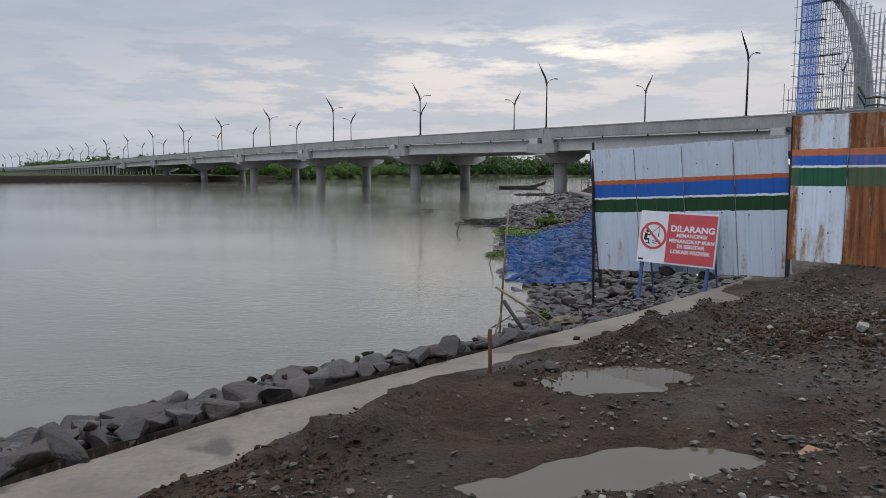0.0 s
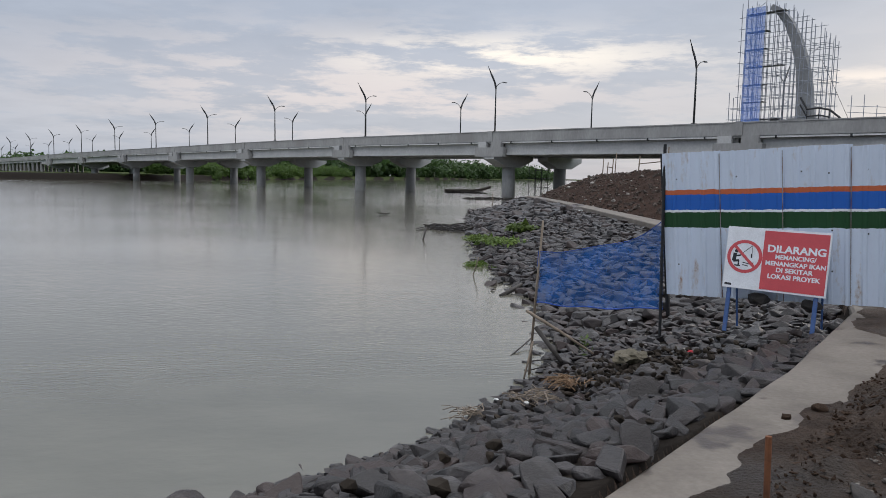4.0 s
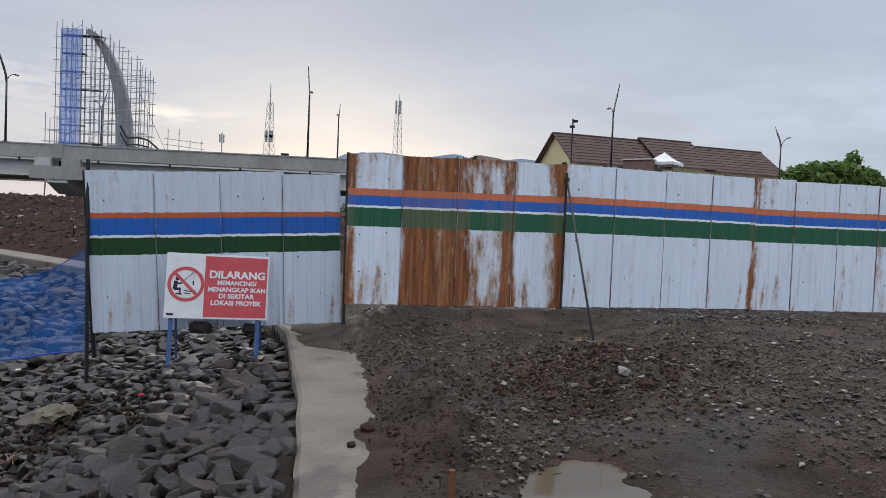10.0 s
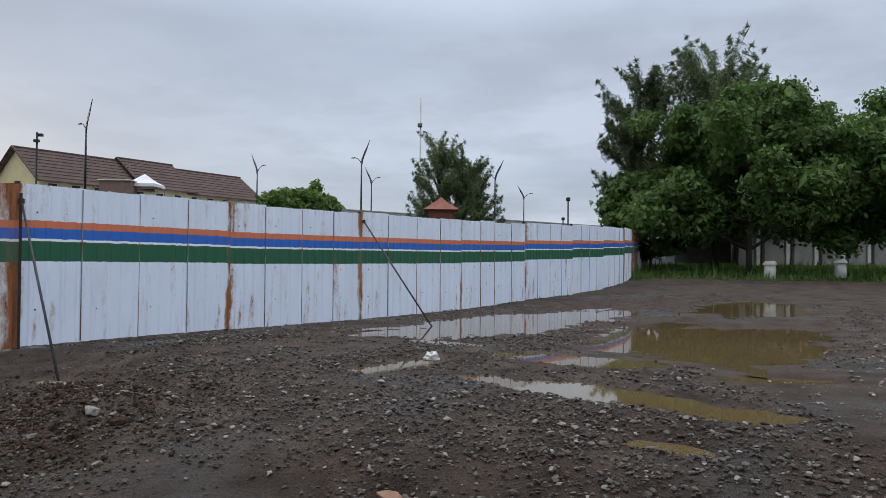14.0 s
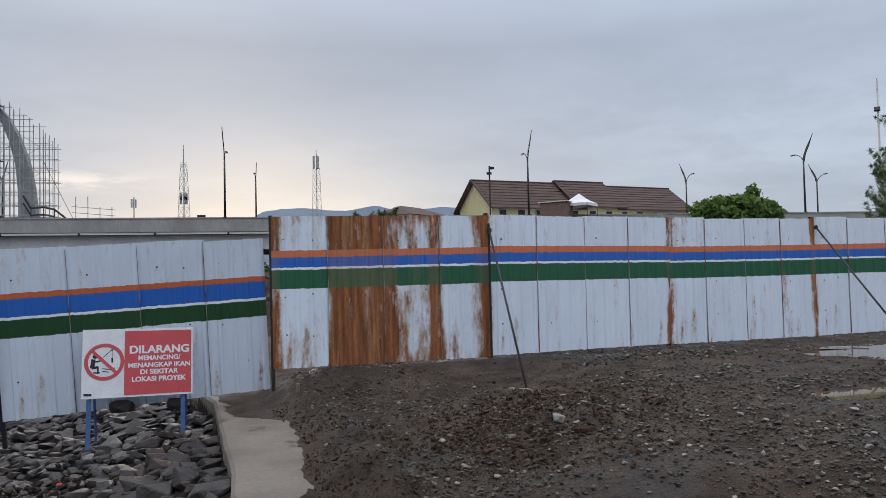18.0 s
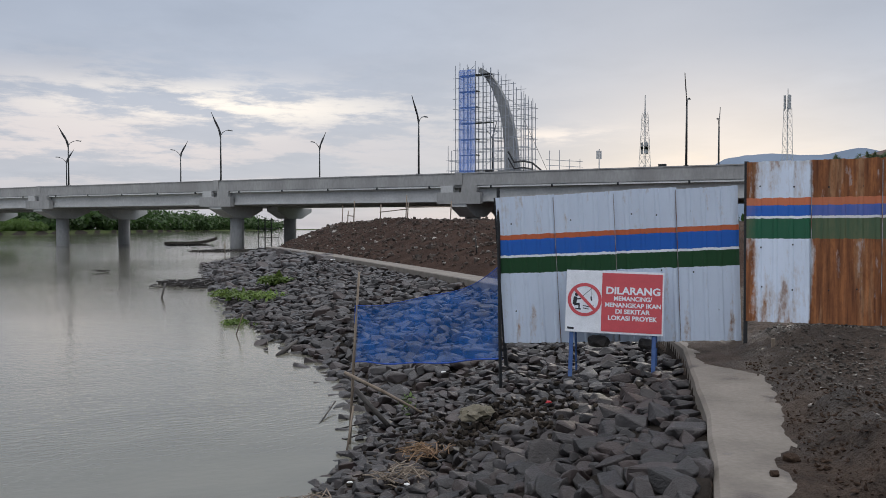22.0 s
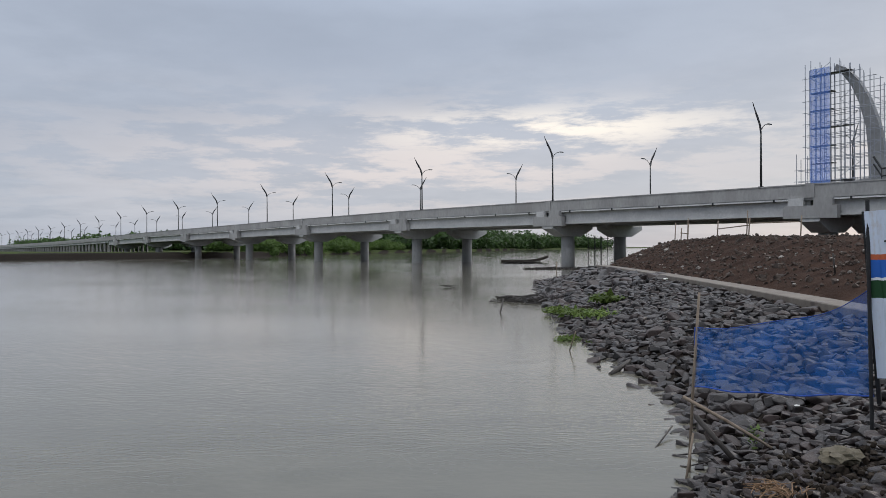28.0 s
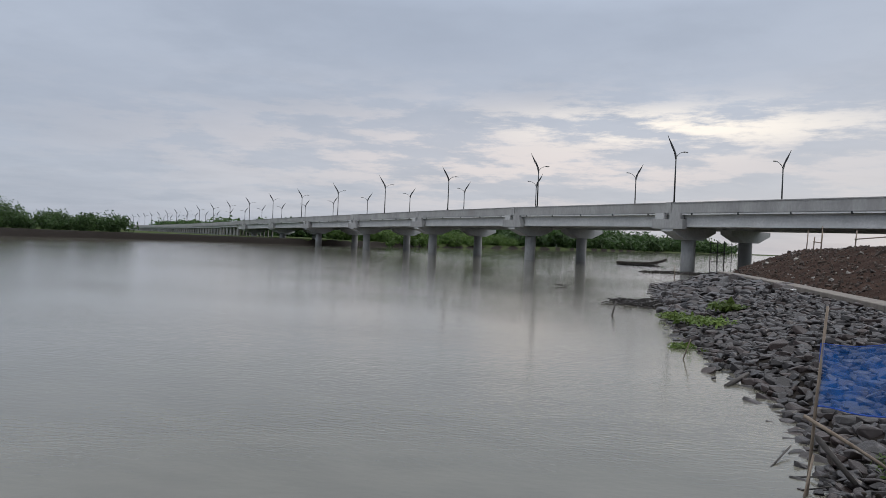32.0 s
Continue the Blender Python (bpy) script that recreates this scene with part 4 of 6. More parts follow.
CRUMBS = []
for k in range(14):
    r = random.Random(500 + k)
    bm = bmesh.new()
    for _ in range(13):
        bm.verts.new(Vector((r.gauss(0, 1), r.gauss(0, 1), r.gauss(0, 1))).normalized() * r.uniform(0.42, 0.56))
    hull = bmesh.ops.convex_hull(bm, input=bm.verts)
    bmesh.ops.delete(bm, geom=[e for e in hull["geom_interior"] if isinstance(e, bmesh.types.BMVert)], context="VERTS")
    bm.verts.index_update()
    CRUMBS.append((np.array([v.co[:] for v in bm.verts]), [tuple(v.index for v in f.verts) for f in bm.faces]))
    bm.free()


def scatter_rocks(x0, x1, y0, y1, step, seed):
    r = np.random.default_rng(seed)
    nx, ny = int((x1 - x0) / step), int((y1 - y0) / (step * 0.87))
    i, j = np.meshgrid(np.arange(nx), np.arange(ny))
    x = x0 + (i + 0.5 * (j % 2) + r.uniform(-0.36, 0.36, i.shape)) * step
    y = y0 + (j + r.uniform(-0.36, 0.36, i.shape)) * step * 0.87
    x, y = x.ravel(), y.ravel()
    dw, dk = dist_line(x, y, SHORE), dist_line(x, y, KERB)
    ok = ~inside(x, y, LANDPOLY) & (~inside(x, y, RIVERPOLY) | (dw < 0.35 * r.random(x.shape))) & (dk > 0.06) & (dk < 12)
    x, y = x[ok], y[ok]
    return x, y, land(x, y)


def joined(name, places, material_of, parent, label, kind="stuff", shapes=None):
    """Many stones in one mesh: places are (shape, 4x4 pose)."""
    verts, faces, off = [], [], 0
    for k, m in places:
        v, f = (shapes or ROCK_DATA)[k]
        m = np.array(m)
        verts.append(v @ m[:3, :3].T + m[:3, 3])
        faces += [tuple(off + i for i in p) for p in f]
        off += len(v)
    me = bpy.data.meshes.new(name)
    me.from_pydata(np.concatenate(verts).tolist(), [], faces)
    me.materials.append(material_of)
    ob = new(name, me)
    ob.parent = parent
    return tagged(ob, label, kind=kind)


riprap = thing("riprap_bank", "bank of loose dark grey andesite stones", "stone bank", kind="structure")
rr = random.Random(3)


def stone_pose(x, y, z, size, bed=0.12):
    tilt = Euler((rr.gauss(0, 0.15) - 0.16, rr.gauss(0, 0.15) - 0.16, rr.uniform(0, 6.28)))
    k = size * math.exp(rr.gauss(0, 0.22))
    return Matrix.LocRotScale((x, y, z + k * bed), tilt, (k * rr.uniform(0.95, 1.4), k * rr.uniform(0.8, 1.1), k * rr.uniform(0.7, 1.15)))


EARTHY = surf("earthy_stone", (0.024, 0.018, 0.013), (0.062, 0.050, 0.039), 6.0, 0.9, 0.7, 40.0, each=0.5, spec=0.15)
rest, near_count = [], 0
xs1, ys1, zs1 = scatter_rocks(-9, 9, -2, 17, 0.20, 21)
order = sorted(range(len(xs1)), key=lambda i: abs(xs1[i] - 0.6) + abs(ys1[i] - 8.4))
for n_done, i in enumerate(order):
    x, y, z = xs1[i], ys1[i], zs1[i]
    big = 1.3 if rr.random() < 0.15 else 1.0
    m = stone_pose(x, y, z, 0.26 * big)
    if n_done < 300:
        ob = new("rock", ROCKS[rr.randrange(14)])
        ob.parent = riprap
        ob.matrix_basis = m
    else:
        rest.append((rr.randrange(14), m))
xs2, ys2, zs2 = scatter_rocks(-2, 11, 17, 46, 0.33, 22)
far_rest = [(rr.randrange(14), stone_pose(x, y, z, 0.43)) for x, y, z in zip(xs2, ys2, zs2)]
xs3, ys3, zs3 = scatter_rocks(-2, 22, 46, 100, 0.62, 23)
far_rest += [(rr.randrange(14), stone_pose(x, y, z, 0.85, 0.05)) for x, y, z in zip(xs3, ys3, zs3)]
joined("stones", rest, ROCK, riprap, "loose dark stones further along the bank")
joined("far_stones", far_rest, ROCK, riprap, "loose dark stones far along the bank", shapes=FARROCK_DATA)
# chips and brown earth washed into the gaps
xs4, ys4, zs4 = scatter_rocks(-5, 8, 1, 17, 0.115, 24)
earthy = np.clip(-0.02 + 0.95 * np.exp(-(((xs4 - 1.9) / 1.0) ** 2 + ((ys4 - 12.4) / 1.3) ** 2)) + 0.3 * fbm(xs4 * 0.7, ys4 * 0.7, 3), 0.0, 0.95)
pick = np.random.default_rng(4).random(len(xs4)) < earthy
joined("chips", [(rr.randrange(14), stone_pose(x, y, z + 0.06 + 0.09 * rr.random(), 0.085)) for x, y, z in zip(xs4[pick], ys4[pick], zs4[pick])], EARTHY, riprap, "brown earthy chips in the gaps", shapes=CRUMBS)

# ---- gravel, clods and lumps on the mud
PALE = surf("pale_pebble", (0.15, 0.135, 0.118), (0.34, 0.315, 0.285), 8.0, 0.7, 0.3, 60.0, each=0.4)


def scatter_yard(count, box_of, size, seed, dens=None):
    r = np.random.default_rng(seed)
    x, y = r.uniform(box_of[0], box_of[1], count), r.uniform(box_of[2], box_of[3], count)
    ok = inside(x, y, LANDPOLY) & (dist_line(x, y, KERB) > 1.05)
    if dens is not None:
        ok &= r.random(count) < dens(x, y)
    for p in PUDDLES:
        ok &= puddle_radius(x, y, p) > 1.02
    x, y = x[ok], y[ok]
    z = land(x, y)
    out = []
    for a, b, c in zip(x, y, z):
        k = size * min(2.7, math.exp(rr.gauss(0, 0.5)))
        out.append((rr.randrange(14), Matrix.LocRotScale((a, b, c + 0.32 * k), Euler((rr.uniform(-0.3, 0.3), rr.uniform(-0.3, 0.3), rr.uniform(0, 6.28))), (k, k, k))))
    return out


FLAT_CRUMBS = [(v * np.array([1.15, 0.95, 0.55]), f) for v, f in CRUMBS]
FULL_DATA, ROCK_DATA = ROCK_DATA, FLAT_CRUMBS


def patchy(x, y):
    rows_ = np.clip(0.42 + 2.6 * fbm((x * 0.6 + y * 0.8) * 1.5, (x * 0.8 - y * 0.6) * 0.28, 3), 0.04, 1)
    spots = np.clip(0.5 + 1.9 * fbm(x * 0.8, y * 0.8, 3), 0.05, 1)
    f = smooth01((x - 4.5) / 2.0)
    return spots * (1 - f) + rows_ * f


joined("gravel", scatter_yard(80000, (-1, 9, 0.5, 11.5), 0.021, 31, patchy), GRAVEL, None, "small grey stones trodden into the mud")
bpy.data.objects["gravel"]["category"] = "gravel"
joined("gravel", scatter_yard(34000, (6, 20, -7, 9), 0.024, 32, patchy), GRAVEL, None, "small grey stones scattered over the yard")["category"] = "gravel"
joined("gravel", scatter_yard(11000, (-1, 16, -4, 11.5), 0.025, 33, patchy), PALE, None, "pale chips and pebbles lying on the mud")["category"] = "gravel"


def along_kerb(count, lo, hi, seed, y0, y1):
    r = np.random.default_rng(seed)
    x, y = r.uniform(-2, 6, count), r.uniform(y0, y1, count)
    d = dist_line(x, y, KERB)
    ok = inside(x, y, LANDPOLY) & (d > lo) & (d < hi) & (np.clip(0.45 + 2.2 * fbm(x * 1.4, y * 1.4, 3), 0, 1) > r.random(count))
    ok &= land(x, y) > (-0.44 if lo > 0.5 else -9)
    return [(rr.randrange(14), Matrix.LocRotScale((a, b, c + 0.010), Euler((rr.uniform(-0.35, 0.35), rr.uniform(-0.35, 0.35), rr.uniform(0, 6.28))), [min(0.08, 0.021 * math.exp(rr.gauss(0, 0.6))) * q for q in (1.15, 0.9, 0.6)])) for a, b, c in zip(x[ok], y[ok], np.maximum(land(x[ok], y[ok]), -0.45))]


ROCK_DATA = FULL_DATA
joined("clods", along_kerb(30000, 0.62, 1.6, 41, 2.6, 10.2), CLOD, None, "dark clods of earth heaped along the path", shapes=CRUMBS)["category"] = "earth"
joined("clods", [(k, m) for k, m in along_kerb(110, 0.45, 1.0, 42, 4.5, 10.0)], CLOD, None, "crumbs of earth lying on the path", shapes=CRUMBS)["category"] = "earth"
joined("clods", scatter_yard(12000, (2.6, 6.2, 5.2, 8.0), 0.021, 43, lambda x, y: np.exp(-(((x - 4.2) / 1.1) ** 2 + ((y - 6.6) / 0.8) ** 2))), CLOD, None, "heap of stony dark spoil on the yard", shapes=CRUMBS)["category"] = "earth"


def lump(name, x, y, size, material, label, category, seed, sink=0.15):
    me = ROCKS[seed % 14].copy()
    me.materials.clear()
    me.materials.append(material)
    ob = new(name, me)
    ob.matrix_world = Matrix.LocRotScale((x, y, max(height(x, y), -0.45 if dist_line(np.array(x), np.array(y), KERB) < 1.2 else -9) + size * sink), Euler((0.2, -0.1, seed)), (size, size, size))
    return tagged(ob, label, category)


for x, y, s, seed in ((3.91, 6.15, 0.17, 1), (3.55, 6.42, 0.12, 3)):
    lump("boulder", x, y, s, PALE, "small pale boulder on the gravelly mud", "stone", seed)
lump("boulder", 3.83, 5.9, 0.16, CLOD, "dark stone beside the gravel heap", "stone", 5)
lump("boulder", 1.95, 7.3, 0.13, CLOD, "lump of earth at the edge of the path", "stone", 6)
lump("boulder", 1.62, 7.15, 0.10, CLOD, "lump of earth at the edge of the path", "stone", 7)
lump("boulder", 1.22, 5.62, 0.19, DARKWOOD, "dark wet stone at the rim of a puddle", "stone", 8)
lump("boulder", 3.75, 12.15, 0.40, DARKWOOD, "dark wet boulder behind the sign", "stone", 11)
lump("boulder", 4.30, 11.75, 0.34, DARKWOOD, "dark wet boulder behind the sign", "stone", 12)
lump("boulder", 3.05, 8.05, 0.10, PALE, "white stone lying beside the path", "stone", 9)
lump("boulder", 0.95, 5.15, 0.12, CLOD, "lump of earth beside a puddle", "stone", 10)

# ---- small things in the yard
rod = thing("marker_stake", "rust-red steel stake driven into the mud", "stake")
part("bar", tube([(0.735, 5.60, -0.55), (0.727, 5.614, -0.02)], 0.016, 10), RUSTY, rod)
stub = thing("wooden_stub", "short pale wooden peg by the fence corner", "peg")
part("peg", tube([(5.05, 10.28, -0.5), (5.02, 10.26, -0.17)], [0.03, 0.025], 7), WOODG, stub)
PLAST = plain("white_plastic", (0.62, 0.62, 0.60), 0.4)


def crumple(name, at, size, material, label, category, seed, flat=0.5):
    bm = bmesh.new()
    bmesh.ops.create_icosphere(bm, subdivisions=3, radius=1.0)
    for v in bm.verts:
        k = 1 + 0.55 * noise.noise(v.co * 1.9 + Vector((seed, 0, 0))) + 0.25 * noise.noise(v.co * 5 + Vector((0, seed, 0)))
        v.co = Vector((v.co.x * k, v.co.y * k * 0.8, max(v.co.z * k * flat, -0.25))) * size
    ob = part(name, bm, material)
    ob.matrix_world = Matrix.Translation(at) @ Matrix.Rotation(seed, 4, "Z")
    return tagged(ob, label, category)


crumple("plastic_bag", (6.66, 3.42, height(6.66, 3.42) + 0.02), 0.085, PLAST, "crumpled white plastic bag beside a puddle", "bag", 1.7, 0.8)
for k, (x, y, s) in enumerate(((0.26, 10.5, 0.03), (0.05, 11.85, 0.035), (3.2, 16.4, 0.05), (5.0, 14.6, 0.05), (8.1, 43.7, 0.14))):
    crumple("plastic_litter", (x, y, height(x, y) + 0.30), s, PLAST, "scrap of white plastic caught among the stones", "litter", 2.0 + k, 0.25)
REDP = plain("red_plastic", (0.45, 0.02, 0.03), 0.4)
crumple("plastic_litter", (2.62, 11.62, height(2.62, 11.62) + 0.24), 0.035, REDP, "small red plastic wrapper among the stones", "litter", 9.0, 0.5)
SACK = surf("old_sack", (0.09, 0.078, 0.052), (0.16, 0.14, 0.10), 9.0, 0.95, 0.6, 60.0)
crumple("old_sack", (2.15, 12.77, height(2.15, 12.77) + 0.26), 0.28, SACK, "flattened beige sack draped over the stones", "sack", 4.0, 0.35)


def straw_heap(x, y, n_st, size, material, label, seed, lift=0.25):
    r = random.Random(seed)
    bm = bmesh.new()
    z = height(x, y) + lift
    for _ in range(n_st):
        a, l = r.uniform(0, 6.28), size * r.uniform(0.3, 1.0)
        p = Vector((x + r.gauss(0, size * 0.35), y + r.gauss(0, size * 0.3), z + r.uniform(0, 0.08)))
        d = Vector((math.cos(a), math.sin(a), r.uniform(-0.2, 0.35))) * l * 0.5
        add_tube(bm, [p - d, p + Vector((0, 0, 0.02)), p + d], r.uniform(0.004, 0.009), 4)
    return tagged(part("driftwood_heap", bm, material), label, "debris", kind="stuff")


STRAW = surf("dry_straw", (0.14, 0.075, 0.04), (0.26, 0.17, 0.095), 9.0, 0.9, 0.1, 60.0)
straw_heap(1.02, 11.9, 60, 0.35, STRAW, "tangle of dry reddish twigs washed onto the stones", 5)
straw_heap(0.45, 11.3, 50, 0.4, WOODG, "dead grass stalks lying on the stones", 6)
straw_heap(-0.25, 12.3, 40, 0.45, WOODG, "washed-up stalks at the water's edge", 7, 0.12)

# ---- prohibition sign
sign = thing("warning_sign", "white and red prohibition sign board on blue legs", "sign")
TL, TR, BL = Vector((3.35, 12.33, 0.614)), Vector((4.40, 11.54, 0.585)), Vector((3.258, 12.25, -0.25))
ex, ez = (TR - TL).normalized(), (TL - BL)
ez = (ez - ez.project(ex)).normalized()
ey = ez.cross(ex)
SW, SH = 1.317, 0.865
SM = Matrix.Identity(4)
for i in range(3):
    SM[i][0], SM[i][1], SM[i][2], SM[i][3] = ex[i], ey[i], ez[i], (TL - ez * SH)[i]
sign.matrix_world = SM
SIGNW, SIGNR, SIGNK = plain("sign_white", (0.74, 0.76, 0.80), 0.4), plain("sign_red", (0.56, 0.072, 0.085), 0.45), plain("sign_black", (0.012, 0.014, 0.02), 0.5)
LEGB = surf("blue_leg_paint", (0.035, 0.08, 0.22), (0.07, 0.14, 0.34), 8.0, 0.5, 0.1, 60.0, stain=(0.12, 0.06, 0.03), stain_scale=9.0, stain_at=(0.62, 0.7))
board = part("board", box((0, -0.012, 0), (SW, 0.012, SH), 0.003), SIGNW, sign)
part("red_field", box((0.49, -0.0165, 0.028), (SW - 0.022, -0.012, SH - 0.028)), SIGNR, sign, "faded red printed field")


def ring_mesh(cx, cz, r0, r1, y, parts=40):
    bm = bmesh.new()
    a = [(bm.verts.new((cx + r0 * math.cos(t), y, cz + r0 * math.sin(t))), bm.verts.new((cx + r1 * math.cos(t), y, cz + r1 * math.sin(t)))) for t in (2 * math.pi * k / parts for k in range(parts))]
    for (p, q), (u, v) in zip(a, a[1:] + a[:1]):
        bm.faces.new((p, q, v, u))
    return bm


def bar(x0, z0, x1, z1, w, y):
    d = Vector((x1 - x0, 0, z1 - z0)).normalized()
    s = Vector((-d.z, 0, d.x)) * w / 2
    bm = bmesh.new()
    bm.faces.new([bm.verts.new(Vector(p) + o) for p, o in (((x0, y, z0), s), ((x1, y, z1), s), ((x1, y, z1), -s), ((x0, y, z0), -s))])
    return bm


def si(px, py):
    """A place on the board from fractions across and down."""
    return px * SW, SH * (1 - py)


cx, cz = si(0.195, 0.475)
for nm, p0, p1, w in (("symbol_bar", (0.10, 0.43), (0.09, 0.56), 0.05), ("symbol_bar", (0.085, 0.56), (0.145, 0.545), 0.03), ("symbol_bar", (0.14, 0.54), (0.14, 0.62), 0.02), ("symbol_bar", (0.10, 0.625), (0.16, 0.63), 0.018),
                     ("symbol_bar", (0.11, 0.47), (0.16, 0.46), 0.02), ("symbol_line", (0.14, 0.47), (0.265, 0.29), 0.008), ("symbol_line", (0.265, 0.29), (0.268, 0.43), 0.005), ("symbol_bar", (0.262, 0.42), (0.266, 0.49), 0.02),
                     ("symbol_wave", (0.18, 0.57), (0.25, 0.59), 0.012), ("symbol_wave", (0.25, 0.59), (0.29, 0.565), 0.012), ("symbol_wave", (0.18, 0.61), (0.24, 0.625), 0.012)):
    part(nm, bar(*si(*p0), *si(*p1), w, -0.0145), SIGNK, sign)
part("symbol_dot", ring_mesh(*si(0.112, 0.395), 0.0, 0.026, -0.0146, 16), SIGNK, sign)
part("ring", ring_mesh(cx, cz, 0.188, 0.232, -0.0155), SIGNR, sign, "red prohibition ring")
part("slash", bar(cx - 0.145, cz + 0.145, cx + 0.145, cz - 0.145, 0.04, -0.016), SIGNR, sign)


def lettering(text, x, z, width, cap, parent, material, matrix):
    cu = bpy.data.curves.new("lettering", "FONT")
    cu.body, cu.align_x, cu.align_y, cu.size, cu.offset, cu.extrude = text, "CENTER", "CENTER", 1.0, 0.034, 0.0
    tmp = bpy.data.objects.new("lettering", cu)
    scene.collection.objects.link(tmp)
    bpy.context.view_layer.update()
    me = bpy.data.meshes.new_from_object(tmp.evaluated_get(bpy.context.evaluated_depsgraph_get()))
    bpy.data.objects.remove(tmp)
    co = np.array([v.co[:] for v in me.vertices])
    lo, hi = co.min(0), co.max(0)
    mid = (lo + hi) / 2
    sx, sz = width / (hi[0] - lo[0]), cap / (hi[1] - lo[1])
    for v in me.vertices:
        v.co = Vector((x + (v.co.x - mid[0]) * sx, -0.019, z + (v.co.y - mid[1]) * sz))
    me.materials.clear()
    me.materials.append(material)
    ob = new("lettering", me)
    ob.parent = parent
    return ob


for text, fy, w, cap in (("DILARANG", 0.31, 0.72, 0.105), ("MEMANCING/", 0.435, 0.51, 0.064), ("MENANGKAP IKAN", 0.54, 0.745, 0.064), ("DI SEKITAR", 0.64, 0.46, 0.064), ("LOKASI PROYEK", 0.745, 0.655, 0.066)):
    x, z = si(0.69, fy)
    tagged(lettering(text, x, z, w, cap, sign, SIGNW, SM), "white capital letters reading " + text.strip("/").lower())
part("maker_mark", bar(0.03, 0.055, 0.12, 0.05, 0.03, -0.0145), SIGNK, sign)
for u in (0.09, 1.20):
    part("leg", box((u - 0.028, 0.014, -0.62), (u + 0.028, 0.05, SH - 0.05), 0.004), LEGB, sign)
    part("back_leg", tube([(u + 0.02, 0.06, SH - 0.2), (u + 0.06, 0.50, -0.55)], 0.016, 6), LEGB, sign)
part("crossbar", tube([(0.1, 0.07, 0.12), (1.2, 0.07, 0.12)], 0.014, 6), LEGB, sign)

# ---- blue net on a bamboo post
def net_mat(name, col, cover):
    mat = bpy.data.materials.new(name)
    nt, n, l, bsdf = links(mat)
    tc = n("ShaderNodeTexCoord")
    t = n("ShaderNodeTexNoise")
    t.inputs["Scale"].default_value, t.inputs["Detail"].default_value = 5.0, 5.0
    l(tc.outputs["Object"], t.inputs["Vector"])
    mr = n("ShaderNodeMapRange")
    l(t.outputs[0], mr.inputs[0])
    for i, v in enumerate((0.3, 0.7, cover - 0.13, cover + 0.13)):
        mr.inputs[i + 1].default_value = v
    l(mr.outputs[0], bsdf.inputs["Alpha"])
    bsdf.inputs["Base Color"].default_value = (*col, 1)
    bsdf.inputs["Roughness"].default_value = 0.8
    return mat


NET = net_mat("blue_net", (0.008, 0.145, 0.52), 0.42)
net = thing("safety_net", "sheer blue safety net strung from a post to the fence", "net")
verts, faces = [], []
NU, NV = 40, 16
for i in range(NU + 1):
    u = i / NU
    top = Vector((1.13, 15.31, -0.09)).lerp(Vector((2.66, 13.07, 0.66)), u)
    top.z = -0.09 + 0.30 * u + 0.45 * u**4 - 0.03 * math.sin(9 * u)
    bot = Vector((1.09, 15.32, -1.04)).lerp(Vector((2.69, 13.05, -0.71)), u)
    bot.z += -0.05 * math.sin(math.pi * u) + 0.015 * math.sin(17 * u)
    for j in range(NV + 1):
        f = j / NV
        p = top.lerp(bot, f)
        b = 0.05 * math.sin(7 * u + 3 * f) * math.sin(math.pi * f) + 0.02 * math.sin(19 * u - 5 * f)
        verts.append((p.x + b * 0.8, p.y + b * 0.55, p.z))
for i in range(NU):
    for j in range(NV):
        a = i * (NV + 1) + j
        faces.append((a, a + 1, a + NV + 2, a + NV + 1))
mesh_part("netting", verts, faces, NET, net, "", True)
HEM = plain("blue_hem", (0.02, 0.07, 0.33), 0.8)
part("hem", tube([verts[i * (NV + 1) + NV] for i in range(0, NU + 1, 2)], 0.012, 5), HEM, net)
part("hem", tube([verts[i * (NV + 1)] for i in range(0, NU + 1, 2)], 0.006, 5), HEM, net)
part("hem", tube([verts[j] for j in range(0, NV + 1, 4)], 0.012, 5), HEM, net)


def stick(name, pts, radii, material, label, category, group=""):
    ob = part(name, tube(pts, radii, 7), material, None, "", True)
    return tagged(ob, label, category, group)


stick("bamboo_post", [(1.01, 15.33, -2.75), (1.10, 15.32, -1.0), (1.19, 15.29, 0.47)], [0.026, 0.024, 0.02], WOODG, "thin weathered bamboo post holding the net", "post")
stick("bamboo_pole", [(0.95, 15.36, -1.21), (1.5, 14.95, -1.50), (2.02, 14.54, -1.80)], [0.03, 0.028, 0.02], WOODG, "pale bamboo pole lying on the stones", "pole", "washed-up poles")
stick("dark_timber", [(1.12, 15.26, -1.50), (1.51, 14.74, -2.01)], [0.045, 0.04], DARKWOOD, "dark wet timber leaning on the stones", "timber", "washed-up poles")
stick("drift_stick", [(0.77, 16.6, -2.44), (1.43, 17.8, -2.28)], 0.016, DARKWOOD, "dark stick poking out of the water", "stick", "washed-up poles")
stick("drift_stick", [(1.1, 16.3, -2.42), (1.55, 16.1, -2.30)], 0.014, DARKWOOD, "dark twig at the water's edge", "stick", "washed-up poles")
stick("drift_stick", [(1.0, 15.6, -2.42), (1.4, 15.4, -2.25)], 0.013, DARKWOOD, "dark twig at the water's edge", "stick", "washed-up poles")
stick("drift_stick", [(0.85, 14.9, -2.45), (1.06, 15.2, -1.75)], 0.018, WOODG, "short pale stick standing at the post", "stick", "washed-up poles")
stick("dark_timber", [(1.46, 24.3, -2.42), (2.25, 25.5, -2.22)], 0.07, DARKWOOD, "short dark timber stranded at the water's edge", "timber", "washed-up poles")
